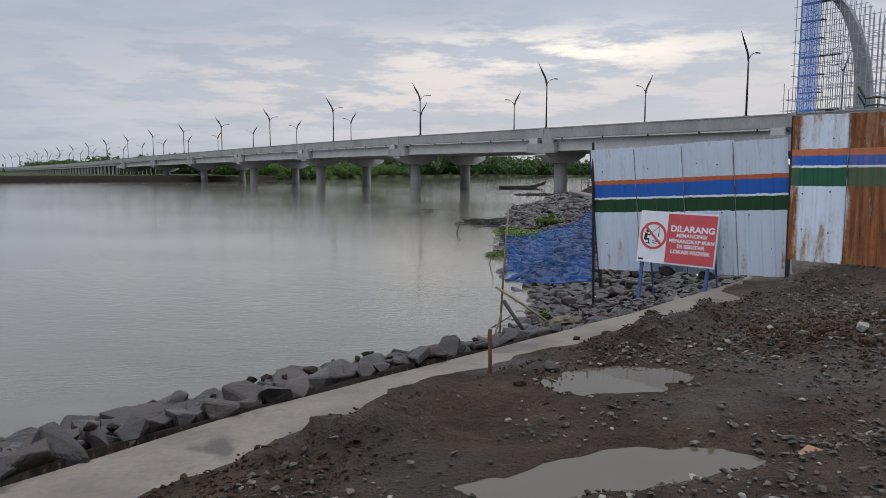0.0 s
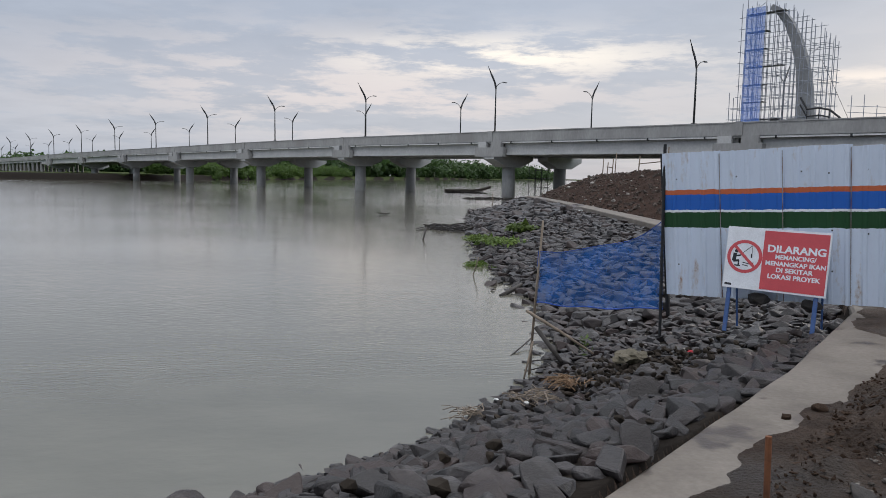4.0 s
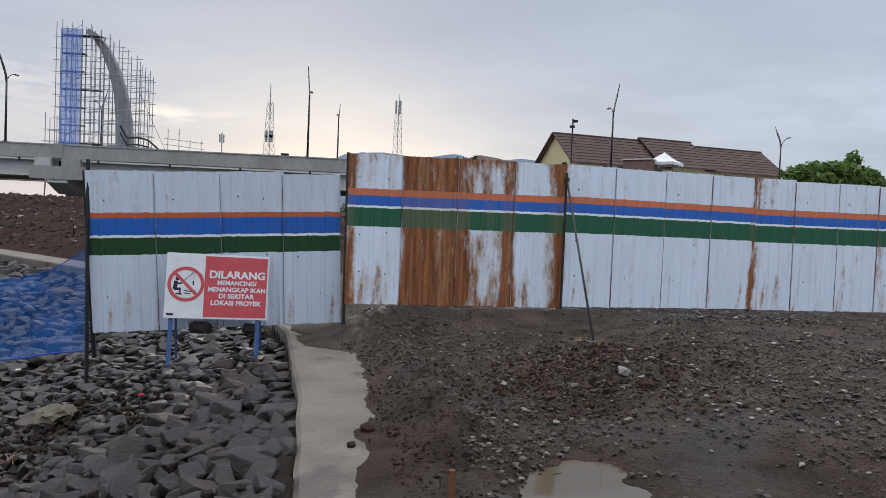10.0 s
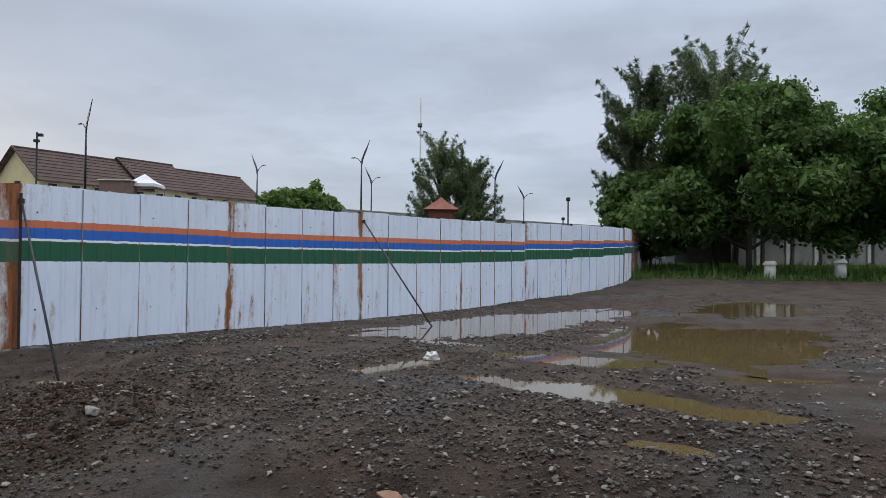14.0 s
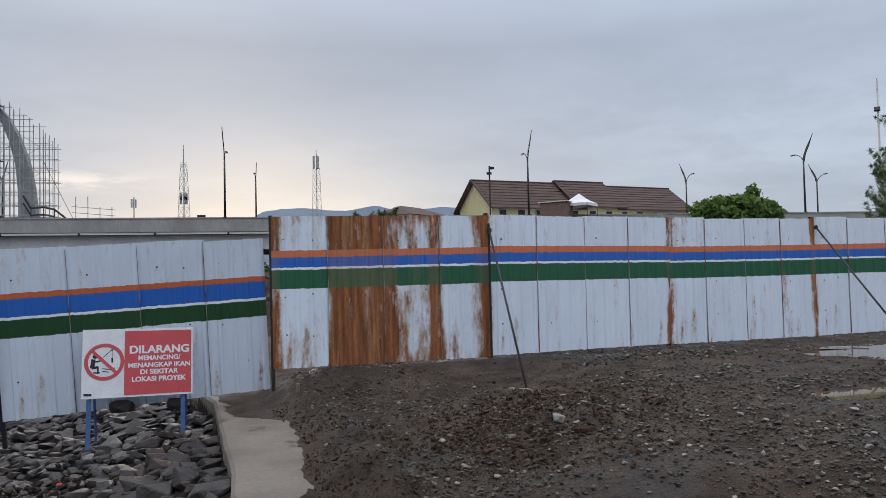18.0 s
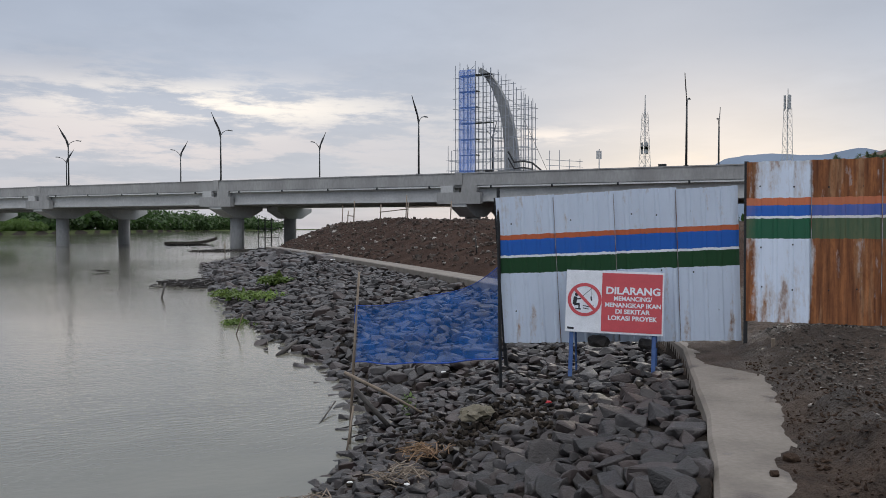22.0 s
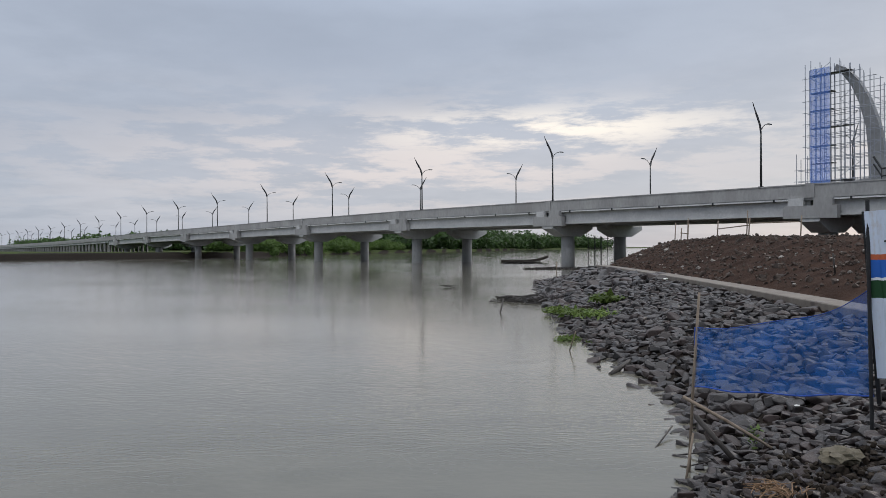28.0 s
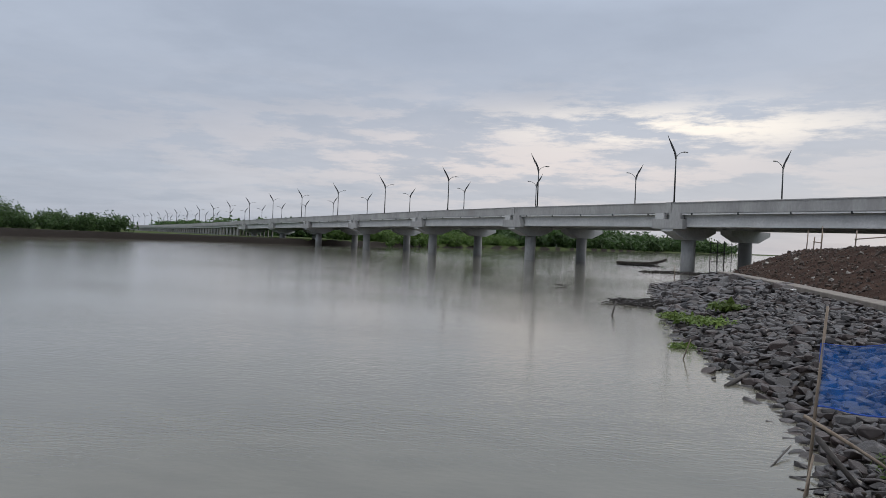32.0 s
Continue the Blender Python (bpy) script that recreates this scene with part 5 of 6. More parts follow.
stick("drift_stick", [(-1.0, 43.6, -2.6), (-0.75, 44.2, -1.7)], 0.05, DARKWOOD, "leaning stake in the water beside a debris mat", "stake", "washed-up poles")
stick("drift_stick", [(0.9, 29.0, -2.5), (1.1, 28.7, -1.7)], 0.02, WOODG, "thin reed stalk leaning over the water", "stick", "washed-up poles")
for x, y, s in ((1.65, 27.1, 0.55), (1.35, 26.5, 0.6), (1.95, 27.6, 0.5), (1.3, 25.3, 0.2)):
    ob = new("rock", ROCKS[int(x * 10) % 14])
    ob.matrix_world = Matrix.LocRotScale((x, y, WATER + 0.05), Euler((0.1, 0.2, x * 7)), (s, s, s))
    tagged(ob, "dark wet stone standing in the shallow water", "stone", "stones in the shallows")

CARD = surf("wet_cardboard", (0.20, 0.11, 0.065), (0.30, 0.18, 0.11), 9.0, 0.9, 0.3, 40.0)
card = thing("cardboard_scrap", "torn piece of brown cardboard lying on the mud", "litter", "", Matrix.Translation((2.44, 3.69, height(2.44, 3.69) + 0.02)) @ Matrix.Rotation(0.5, 4, "Z"))
bm = bmesh.new()
rim = [(-0.13, -0.05), (-0.02, -0.09), (0.09, -0.07), (0.13, 0.0), (0.06, 0.02), (0.05, 0.09), (-0.05, 0.07), (-0.10, 0.03)]
lo_ = [bm.verts.new((x, y, 0.010 * math.sin(31 * x))) for x, y in rim]
hi_ = [bm.verts.new((x, y, 0.012 + 0.010 * math.sin(31 * x))) for x, y in rim]
bm.faces.new(lo_[::-1])
bm.faces.new(hi_)
for i in range(8):
    bm.faces.new((lo_[i], lo_[(i + 1) % 8], hi_[(i + 1) % 8], hi_[i]))
part("sheet", bm, CARD, card)


# ---- arch under construction, in its scaffolding, on the bridge
SCAF = surf("scaffold_tube", (0.24, 0.255, 0.29), (0.37, 0.39, 0.43), 3.0, 0.5, 0.0, 20.0, metal=0.4)
SCAFNET = net_mat("blue_debris_net", (0.10, 0.22, 0.60), 0.40)
ARCHC = surf("arch_concrete", (0.20, 0.205, 0.21), (0.31, 0.315, 0.32), 0.5, 0.85, 0.2, 3.0)
DECKZ = 7.95


def on_deck(s, off, z):
    return bp(s - 1.5, off, DECKZ + (z - DECKZ) * 1.07)


def deck_box(s0, s1, o0, o1, z0, z1):
    return bridge_box(s0 - 1.5, s1 - 1.5, o0, o1, DECKZ + (z0 - DECKZ) * 1.07, DECKZ + (z1 - DECKZ) * 1.07)


arch = thing("arch_pylon", "curved grey concrete arch half built on the bridge", "arch")
spine = [(-4.0, 25.75, 0.38), (-5.2, 25.0, 0.46), (-6.6, 23.2, 0.56), (-7.8, 20.7, 0.68), (-8.8, 17.5, 0.82), (-9.3, 14.2, 1.0), (-9.5, 11.0, 1.12), (-9.5, DECKZ, 1.15)]
for i, ((s0, z0, w0), (s1, z1, w1)) in enumerate(zip(spine, spine[1:])):
    d0 = Vector((s1 - s0, z1 - z0)).normalized()
    dn = Vector((spine[min(i + 2, 7)][0] - s1, spine[min(i + 2, 7)][1] - z1))
    d1 = dn.normalized() if dn.length > 0.01 else d0
    dp = Vector((s0 - spine[max(i - 1, 0)][0], z0 - spine[max(i - 1, 0)][1]))
    da = (dp.normalized() + d0).normalized() if dp.length > 0.01 else d0
    db = (d0 + d1).normalized()
    bm = bmesh.new()
    v = []
    for s, z, w, d in ((s0, z0, w0, da), (s1, z1, w1, db)):
        for sd, off in ((-1, 11.0), (1, 11.0), (1, 12.3), (-1, 12.3)):
            v.append(bm.verts.new(on_deck(s - d.y * w * sd, off, z + d.x * w * sd)))
    for f in ((0, 1, 2, 3), (7, 6, 5, 4), (0, 4, 5, 1), (1, 5, 6, 2), (2, 6, 7, 3), (3, 7, 4, 0)):
        bm.faces.new([v[k] for k in f])
    bmesh.ops.recalc_face_normals(bm, faces=bm.faces)
    part("segment", bm, ARCHC, arch)
part("plinth", deck_box(-11.4, -7.6, 10.4, 13.6, DECKZ, 10.4), ARCHC, arch)

scaffold = thing("scaffolding", "tall grey tube scaffolding with a strip of blue net", "scaffold")


def scaf_top(s):
    return 26.2 if s > -6.3 else 25.0 if s > -8.6 else 23.0 if s > -10.6 else 21.0


cols = [0.9, -0.4, -1.2, -2.5, -3.9, -5.2, -6.5, -7.8, -9.1, -10.4, -11.7, -12.4]
for off in (9.6, 11.0, 13.2, 14.6):
    for k, s in enumerate(cols):
        top = scaf_top(s) - (12.5 if s > 0 else 0) - 0.4 * (k % 2) + 0.6 * (off in (9.6, 13.2))
        part("standard", tube([on_deck(s, off, DECKZ), on_deck(s, off, top)], 0.055, 5), SCAF, scaffold)
    z = DECKZ + 1.0
    while z < 25.5:
        reach = [s for s in cols if scaf_top(s) > z and (s < 0 or z < 13)]
        if off in (9.6, 14.6) or z < 20:
            part("ledger", tube([on_deck(reach[0] + 0.4, off, z), on_deck(reach[-1] - 0.4, off, z + 0.05)], 0.045, 5), SCAF, scaffold)
        z += 1.55
for k in range(10):
    z = DECKZ + 1.2 + 1.7 * k
    for a, b in ((-1.1, -3.9), (-5.2, -7.8), (-9.1, -11.7)):
        if z + 1.6 < scaf_top(b):
            s0, s1 = (a, b) if k % 2 else (b, a)
            part("diagonal", tube([on_deck(s0, 9.55, z), on_deck(s1, 9.55, z + 1.7)], 0.035, 5), SCAF, scaffold)
for k in range(7):
    z = DECKZ + 2.4 + 2.4 * k
    s0, s1 = (-1.0, -4.2) if k % 3 else (-1.0, -6.6)
    part("platform", deck_box(s0, s1, 9.7, 10.9, z, z + 0.09), DARKST, scaffold)
part("netting", deck_box(-1.1, -3.9, 9.44, 9.47, DECKZ + 0.8, 25.6), SCAFNET, scaffold, "sheer blue debris net")
pts = [on_deck(-9.6, 9.4, 13.0), on_deck(-10.6, 9.4, 11.4), on_deck(-12.2, 9.4, 11.5), on_deck(-13.6, 9.4, 11.2), on_deck(-15.0, 9.4, 10.1)]
part("dark_rib", tube(pts, 0.16, 6), DARKST, scaffold, "dark curved formwork rib")
part("dark_rib", tube([p + Vector((0, 0, -1.0)) for p in pts[:-1]], 0.12, 6), DARKST, scaffold)
for p in pts[1:-1]:
    part("strut", tube([p, p + Vector((0, 0, -2.2))], 0.06, 5), DARKST, scaffold)
part("guy_rope", tube([on_deck(-12.2, 9.4, 17.5), on_deck(-16.2, 9.4, 9.6)], 0.03, 4), DARKST, scaffold)
rail2 = thing("railing", "thin grey tube railing on the bridge deck", "railing")
for s in (-19.5, -21.0, -22.5, -24.0):
    part("post", tube([bp(s, 4, DECKZ), bp(s, 4, 12.6 if s in (-21.0, -19.5) else 11.2)], 0.05, 5), SCAF, rail2)
for z in (10.0, 10.8):
    part("rail", tube([bp(-19.0, 4, z + 0.5), bp(-24.4, 4, z)], 0.04, 5), SCAF, rail2)
for s, off in ((-11.5, 0.2), (-36.0, 0.2), (8.5, 24.0)):
    block = thing("deck_box", "small dark box standing on the bridge parapet", "box", "boxes on the parapet")
    part("case", bridge_box(s - 0.5, s + 0.5, off - 0.2, off + 0.3, 0.12, 0.5, 1), DARKST, block)

# ---- masts beyond the bridge
TOWERC = surf("mast_steel", (0.34, 0.35, 0.36), (0.46, 0.47, 0.48), 1.0, 0.6, 0.0, 10.0, metal=0.3)
CAM0 = Vector((-2.05, 3.6, 1.17))


def out_at(bearing, dist, elev=0.0):
    a = radians(bearing)
    return Vector((CAM0.x + dist * math.cos(a), CAM0.y + dist * math.sin(a), CAM0.z + dist * math.tan(radians(elev))))


def lattice(bearing, dist, elev, foot, head, label, drums):
    top = out_at(bearing, dist, elev)
    t = thing("radio_mast", label, "mast", "lattice masts", Matrix.Translation((top.x, top.y, 0)))
    h = top.z
    w = lambda z: foot + (head - foot) * min(1, z / (h * 0.86))
    corners = ((-1, -1), (1, -1), (1, 1), (-1, 1))
    for cx, cy in corners:
        part("leg", tube([(cx * w(0), cy * w(0), 0), (cx * w(h * 0.86), cy * w(h * 0.86), h * 0.86)], 0.08, 5), TOWERC, t)
    z, k = 4.0, 0
    while z < h * 0.84:
        step = 3.0
        bm = bmesh.new()
        for i in range(4):
            (ax, ay), (bx, by) = corners[i], corners[(i + 1) % 4]
            a0, b1 = w(z), w(z + step)
            add_tube(bm, [(ax * a0, ay * a0, z), (bx * b1, by * b1, z + step)], 0.035, 4)
            add_tube(bm, [(bx * a0, by * a0, z), (ax * b1, ay * b1, z + step)], 0.035, 4)
            add_tube(bm, [(ax * a0, ay * a0, z), (bx * a0, by * a0, z)], 0.035, 4)
        part("bracing", bm, TOWERC, t)
        z += step
    part("spire", tube([(0, 0, h * 0.84), (0, 0, h)], [0.28, 0.12], 6), TOWERC, t)
    for zf in drums:
        for a in range(3):
            c = Vector((math.cos(a * 2.1) * 1.0, math.sin(a * 2.1) * 1.0, h * zf))
            part("antenna", box(c + Vector((-0.3, -0.3, -1.2)), c + Vector((0.3, 0.3, 1.2)), 0.05), TOWERC, t)


lattice(51.35, 250, 10.03, 2.1, 0.7, "tall grey lattice mast with antennas half way up", (0.60, 0.63))
lattice(41.51, 280, 9.88, 1.7, 0.9, "tall grey lattice mast with antennas at its head", (0.93, 0.88))
p = out_at(54.79, 118, 5.95)
sm = thing("aerial", "short grey aerial standing beyond the bridge", "aerial")
part("pole", tube([(p.x, p.y, 7.5), (p.x, p.y, p.z + 0.4)], 0.09, 6), TOWERC, sm)
for k in range(3):
    part("panel", box((p.x - 0.5 + 0.35 * k, p.y - 0.1, p.z - 1.2), (p.x - 0.3 + 0.35 * k, p.y + 0.1, p.z + 0.1), 0.02), TOWERC, sm)
p = out_at(0.36, 62, 12.55)
mast = thing("thin_mast", "slender pale steel mast with small instruments", "mast")
part("pole", tube([(p.x, p.y, 0.5), (p.x, p.y, p.z)], [0.12, 0.05], 8), STRIPW, mast)
for z, r in ((p.z - 2.3, 0.35), (4.9, 0.5)):
    part("instrument", box((p.x - r, p.y - 0.15, z - 0.18), (p.x + 0.1, p.y + 0.25, z + 0.12), 0.03), GALV, mast)
p = bp(-74.9, 0.2, 9.3)
post = thing("camera_pole", "dark pole with two floodlights on the bridge", "pole")
part("pole", tube([p, p + Vector((0, 0, 7.0))], 0.11, 8), POLE, post)
for dx in (-0.5, 0.35):
    part("floodlight", box(p + Vector((dx - 0.2, -0.5, 6.2 + dx)), p + Vector((dx + 0.25, 0.1, 6.55 + dx)), 0.03), DARKST, post)
for b, d, e in ((-11.27, 60, 4.76), (-10.88, 75, 3.25)):
    p = out_at(b, d, e)
    post = thing("floodlight_pole", "slim pole with a dark floodlight at its head", "pole", "floodlight poles")
    part("pole", tube([(p.x, p.y, 0.8), p], 0.07, 7), GALV, post)
    part("floodlight", box(p + Vector((-0.16, -0.16, -0.1)), p + Vector((0.16, 0.16, 0.2)), 0.05), DARKST, post)

# ---- the long house behind the bridge
CREAM = surf("cream_wall", (0.52, 0.47, 0.26), (0.64, 0.58, 0.34), 0.4, 0.85, 0.1, 4.0)
ROOFB = surf("brown_roof_tiles", (0.060, 0.034, 0.030), (0.10, 0.060, 0.052), 0.6, 0.8, 0.4, 6.0)
TRIMW = plain("white_trim", (0.6, 0.58, 0.52), 0.7)
house = thing("long_house", "long cream house under brown tiled gable roofs", "house")
HX, HP = Vector((0.835, -0.55, 0)), Vector((-0.55, -0.835, 0))
HG = Vector((107.1, 64.3, 0))


def hp(a, b, z):
    return HG + HX * a + HP * b + Vector((0, 0, z))


def gable_block(a0, a1, half, ridge, eave):
    bm = bmesh.new()
    v = [bm.verts.new(hp(a, b, z)) for a in (a0, a1) for b, z in ((-half, 1.5), (half, 1.5), (half, eave), (0, ridge - 0.3), (-half, eave))]
    for f in ((0, 1, 2, 3, 4), (9, 8, 7, 6, 5), (1, 6, 7, 2), (0, 4, 9, 5), (2, 7, 8, 3), (4, 3, 8, 9)):
        bm.faces.new([v[i] for i in f])
    bmesh.ops.recalc_face_normals(bm, faces=bm.faces)
    part("wall", bm, CREAM, house)
    for sgn in (1, -1):
        o, slope = half + 0.9, (ridge - eave) / half
        bm = bmesh.new()
        lo = eave - 0.9 * slope
        v = [bm.verts.new(hp(a, sgn * b, z)) for a in (a0 - 0.7, a1 + 0.7) for b, z in ((0, ridge), (o, lo), (o, lo - 0.25), (0, ridge - 0.25))]
        for f in ((0, 1, 2, 3), (7, 6, 5, 4), (0, 4, 5, 1), (1, 5, 6, 2), (2, 6, 7, 3), (3, 7, 4, 0)):
            bm.faces.new([v[i] for i in f])
        bmesh.ops.recalc_face_normals(bm, faces=bm.faces)
        roof = part("roof", bm, ROOFB, house)
        n_rows = 9
        for k in range(1, n_rows):
            f = k / n_rows
            part("tile_course", prism([(0, -0.1, 0), (0, 0.1, 0.0), (0, 0.1, 0.06), (0, -0.1, 0.03)], Matrix.Translation(hp(a0 - 0.6, sgn * o * f, ridge - (ridge - lo) * f)) , Matrix.Translation(hp(a1 + 0.6, sgn * o * f, ridge - (ridge - lo) * f))), ROOFB, roof)
    part("ridge", tube([hp(a0 - 0.7, 0, ridge + 0.05), hp(a1 + 0.7, 0, ridge + 0.05)], 0.16, 6), ROOFB, house)
    for sgn in (1, -1):
        part("barge_board", tube([hp(a0 - 0.75, 0, ridge + 0.1), hp(a0 - 0.75, sgn * (half + 0.9), eave - 0.9 * (ridge - eave) / half)], 0.14, 4), ROOFB, house)


gable_block(0, 18.0, 6.0, 17.3, 12.8)
gable_block(17.0, 26.6, 6.3, 17.75, 13.2)
gable_block(26, 42.6, 6.0, 17.1, 12.9)
for k in range(11):
    a = 2 + 3.6 * k
    fr = part("window", box((-0.8, -0.06, -0.9), (0.8, 0.06, 0.9), 0.02, Matrix.Translation(hp(a, 6.05 if not 16.5 < a < 27 else 6.35, 11.0)) @ Matrix.Rotation(math.atan2(HX.y, HX.x), 4, "Z")), TRIMW, house)
    part("pane", box((-0.65, -0.09, -0.75), (0.65, -0.065, 0.75), 0, Matrix.Translation(hp(a, 6.05 if not 16.5 < a < 27 else 6.35, 11.0)) @ Matrix.Rotation(math.atan2(HX.y, HX.x), 4, "Z")), DARKST, fr)
low = thing("low_house", "low house with a red-brown hipped roof behind the fence", "house")
p = out_at(34.2, 128, 5.0)
part("wall", box((p.x - 6, p.y - 4, 2), (p.x + 6, p.y + 4, p.z - 1.0)), CREAM, low)
bm = bmesh.new()
base = [bm.verts.new((p.x + a, p.y + b, p.z - 1.0)) for a, b in ((-7, -5), (7, -5), (7, 5), (-7, 5))]
rg = [bm.verts.new((p.x + a, p.y, p.z + 0.9)) for a in (-3, 3)]
for f in ((base[0], base[1], rg[1], rg[0]), (base[1], base[2], rg[1]), (base[2], base[3], rg[0], rg[1]), (base[3], base[0], rg[0]), tuple(base[::-1])):
    bm.faces.new(f)
part("roof", bm, ROOFB, low)

tent = thing("gazebo_tent", "white peaked gazebo tent standing on the bridge", "tent")
TENTW = plain("tent_fabric", (0.75, 0.77, 0.78), 0.7)
tc_ = out_at(20.95, 104, 0.0)
bm = bmesh.new()
rim = [bm.verts.new((tc_.x + a, tc_.y + b, 10.75)) for a, b in ((-2, -2), (2, -2), (2, 2), (-2, 2))]
mid = [bm.verts.new((tc_.x + a, tc_.y + b, 11.25)) for a, b in ((-1.1, -1.1), (1.1, -1.1), (1.1, 1.1), (-1.1, 1.1))]
low_ = [bm.verts.new((tc_.x + a, tc_.y + b, 10.35)) for a, b in ((-2, -2), (2, -2), (2, 2), (-2, 2))]
tip = bm.verts.new((tc_.x, tc_.y, 12.2))
for i in range(4):
    j = (i + 1) % 4
    bm.faces.new((low_[i], low_[j], rim[j], rim[i]))
    bm.faces.new((rim[i], rim[j], mid[j], mid[i]))
    bm.faces.new((mid[i], mid[j], tip))
part("canopy", bm, TENTW, tent)
for a, b in ((-1.95, -1.95), (1.95, -1.95), (1.95, 1.95), (-1.95, 1.95)):
    part("leg", tube([(tc_.x + a, tc_.y + b, DECKZ), (tc_.x + a, tc_.y + b, 10.6)], 0.04, 6), GALV, tent)
cabin = thing("site_cabin", "small brown site cabin beside the tent on the bridge", "cabin")
cp_ = out_at(22.7, 103, 0.0)
part("body", box((cp_.x - 1.2, cp_.y - 2.0, DECKZ), (cp_.x + 1.2, cp_.y + 2.0, 10.9), 0.05), surf("cabin_wood", (0.16, 0.10, 0.08), (0.24, 0.16, 0.13), 2.0, 0.8), cabin)
part("roof", box((cp_.x - 1.4, cp_.y - 2.2, 10.9), (cp_.x + 1.4, cp_.y + 2.2, 11.05), 0.02), TRIMW, cabin)
pav = thing("pavilion", "small pavilion with a red tiled pyramid roof", "pavilion")
pp = out_at(-1.34, 46, 0.0)
TILE = surf("red_roof_tiles", (0.20, 0.075, 0.05), (0.30, 0.12, 0.08), 2.0, 0.8, 0.4, 12.0)
bm = bmesh.new()
rim = [bm.verts.new((pp.x + 1.1 * a, pp.y + 1.1 * b, 4.3)) for a, b in ((-1, -1), (1, -1), (1, 1), (-1, 1))]
up_ = [bm.verts.new((pp.x + 0.28 * a, pp.y + 0.28 * b, 4.9)) for a, b in ((-1, -1), (1, -1), (1, 1), (-1, 1))]
tip = bm.verts.new((pp.x, pp.y, 5.15))
for i in range(4):
    j = (i + 1) % 4
    bm.faces.new((rim[i], rim[j], up_[j], up_[i]))
    bm.faces.new((up_[i], up_[j], tip))
bm.faces.new(rim[::-1])
part("roof", bm, TILE, pav)
part("body", box((pp.x - 0.8, pp.y - 0.8, 0.6), (pp.x + 0.8, pp.y + 0.8, 4.29), 0.02), surf("red_brick_paint", (0.16, 0.05, 0.04), (0.24, 0.08, 0.06), 3.0, 0.85), pav)

# ---- vegetation
BARK = surf("bark", (0.035, 0.028, 0.022), (0.085, 0.068, 0.055), 6.0, 0.95, 0.9, 40.0, stretch=(1, 1, 0.3))


def leaf_mat(name, dark, light):
    mat = surf(name, dark, light, 0.9, 0.6, 0.0, 8.0, each=0.55, spec=0.35)
    nt = mat.node_tree
    bsdf, out = nt.nodes["Principled BSDF"], nt.nodes["Material Output"]
    through_leaf, both = nt.nodes.new("ShaderNodeBsdfTranslucent"), nt.nodes.new("ShaderNodeMixShader")
    nt.links.new(bsdf.inputs["Base Color"].links[0].from_socket, through_leaf.inputs[0])
    both.inputs[0].default_value = 0.4
    nt.links.new(bsdf.outputs[0], both.inputs[1])
    nt.links.new(through_leaf.outputs[0], both.inputs[2])
    nt.links.new(both.outputs[0], out.inputs[0])
    return mat


LEAF = leaf_mat("broad_leaves", (0.055, 0.11, 0.026), (0.16, 0.28, 0.065))
LEAFY = leaf_mat("bright_leaves", (0.062, 0.12, 0.024), (0.145, 0.24, 0.052))
NEEDLE = leaf_mat("casuarina_needles", (0.075, 0.115, 0.052), (0.17, 0.22, 0.105))
FARLEAF = leaf_mat("far_leaves", (0.030, 0.062, 0.020), (0.075, 0.135, 0.038))


def leaf_cloud(name, blobs, per, size, material, parent, seed, droop=0.0, slim=1.0, shell=0.55, up=0.4):
    """Leaves as small bent quads round blobs (centre, radii); thicker towards their rim."""
    r = np.random.default_rng(seed)
    cs, rs, ns = [], [], []
    for (c, rad), k in zip(blobs, per if isinstance(per, (list, tuple)) else [per] * len(blobs)):
        d = r.normal(size=(k, 3))
        d /= np.linalg.norm(d, axis=1, keepdims=True)
        q = (shell + (1 - shell) * r.random((k, 1)) ** 0.6) * np.clip(1 + 0.2 * r.normal(size=(k, 1)), 0.5, 1.25)
        cs.append(np.array(c) + d * q * np.array(rad))
        ns.append(d)
    c, nrm = np.concatenate(cs), np.concatenate(ns)
    k = len(c)
    ax = r.normal(size=(k, 3)) + np.array([0, 0, -droop])
    nn = nrm + 0.8 * r.normal(size=(k, 3)) + np.array([0, 0, up])
    nn /= np.linalg.norm(nn, axis=1, keepdims=True)
    ax -= (ax * nn).sum(1, keepdims=True) * nn
    ax /= np.linalg.norm(ax, axis=1, keepdims=True)
    bx = np.cross(nn, ax)
    s = size * np.exp(0.35 * r.normal(size=(k, 1)))
    a, b = ax * s, bx * s * 0.42 * slim
    quads = np.stack([c - a, c + b, c + a + nn * s * 0.15, c - b], 1).reshape(-1, 3)
    me = bpy.data.meshes.new(name)
    me.vertices.add(4 * k)
    me.vertices.foreach_set("co", quads.astype(np.float32).ravel())
    me.loops.add(4 * k)
    me.loops.foreach_set("vertex_index", np.arange(4 * k, dtype=np.int32))
    me.polygons.add(k)
    me.polygons.foreach_set("loop_start", np.arange(0, 4 * k, 4, dtype=np.int32))
    me.update(calc_edges=True)
    me.materials.append(material)
    ob = new(name, me)
    ob.parent = parent
    return ob


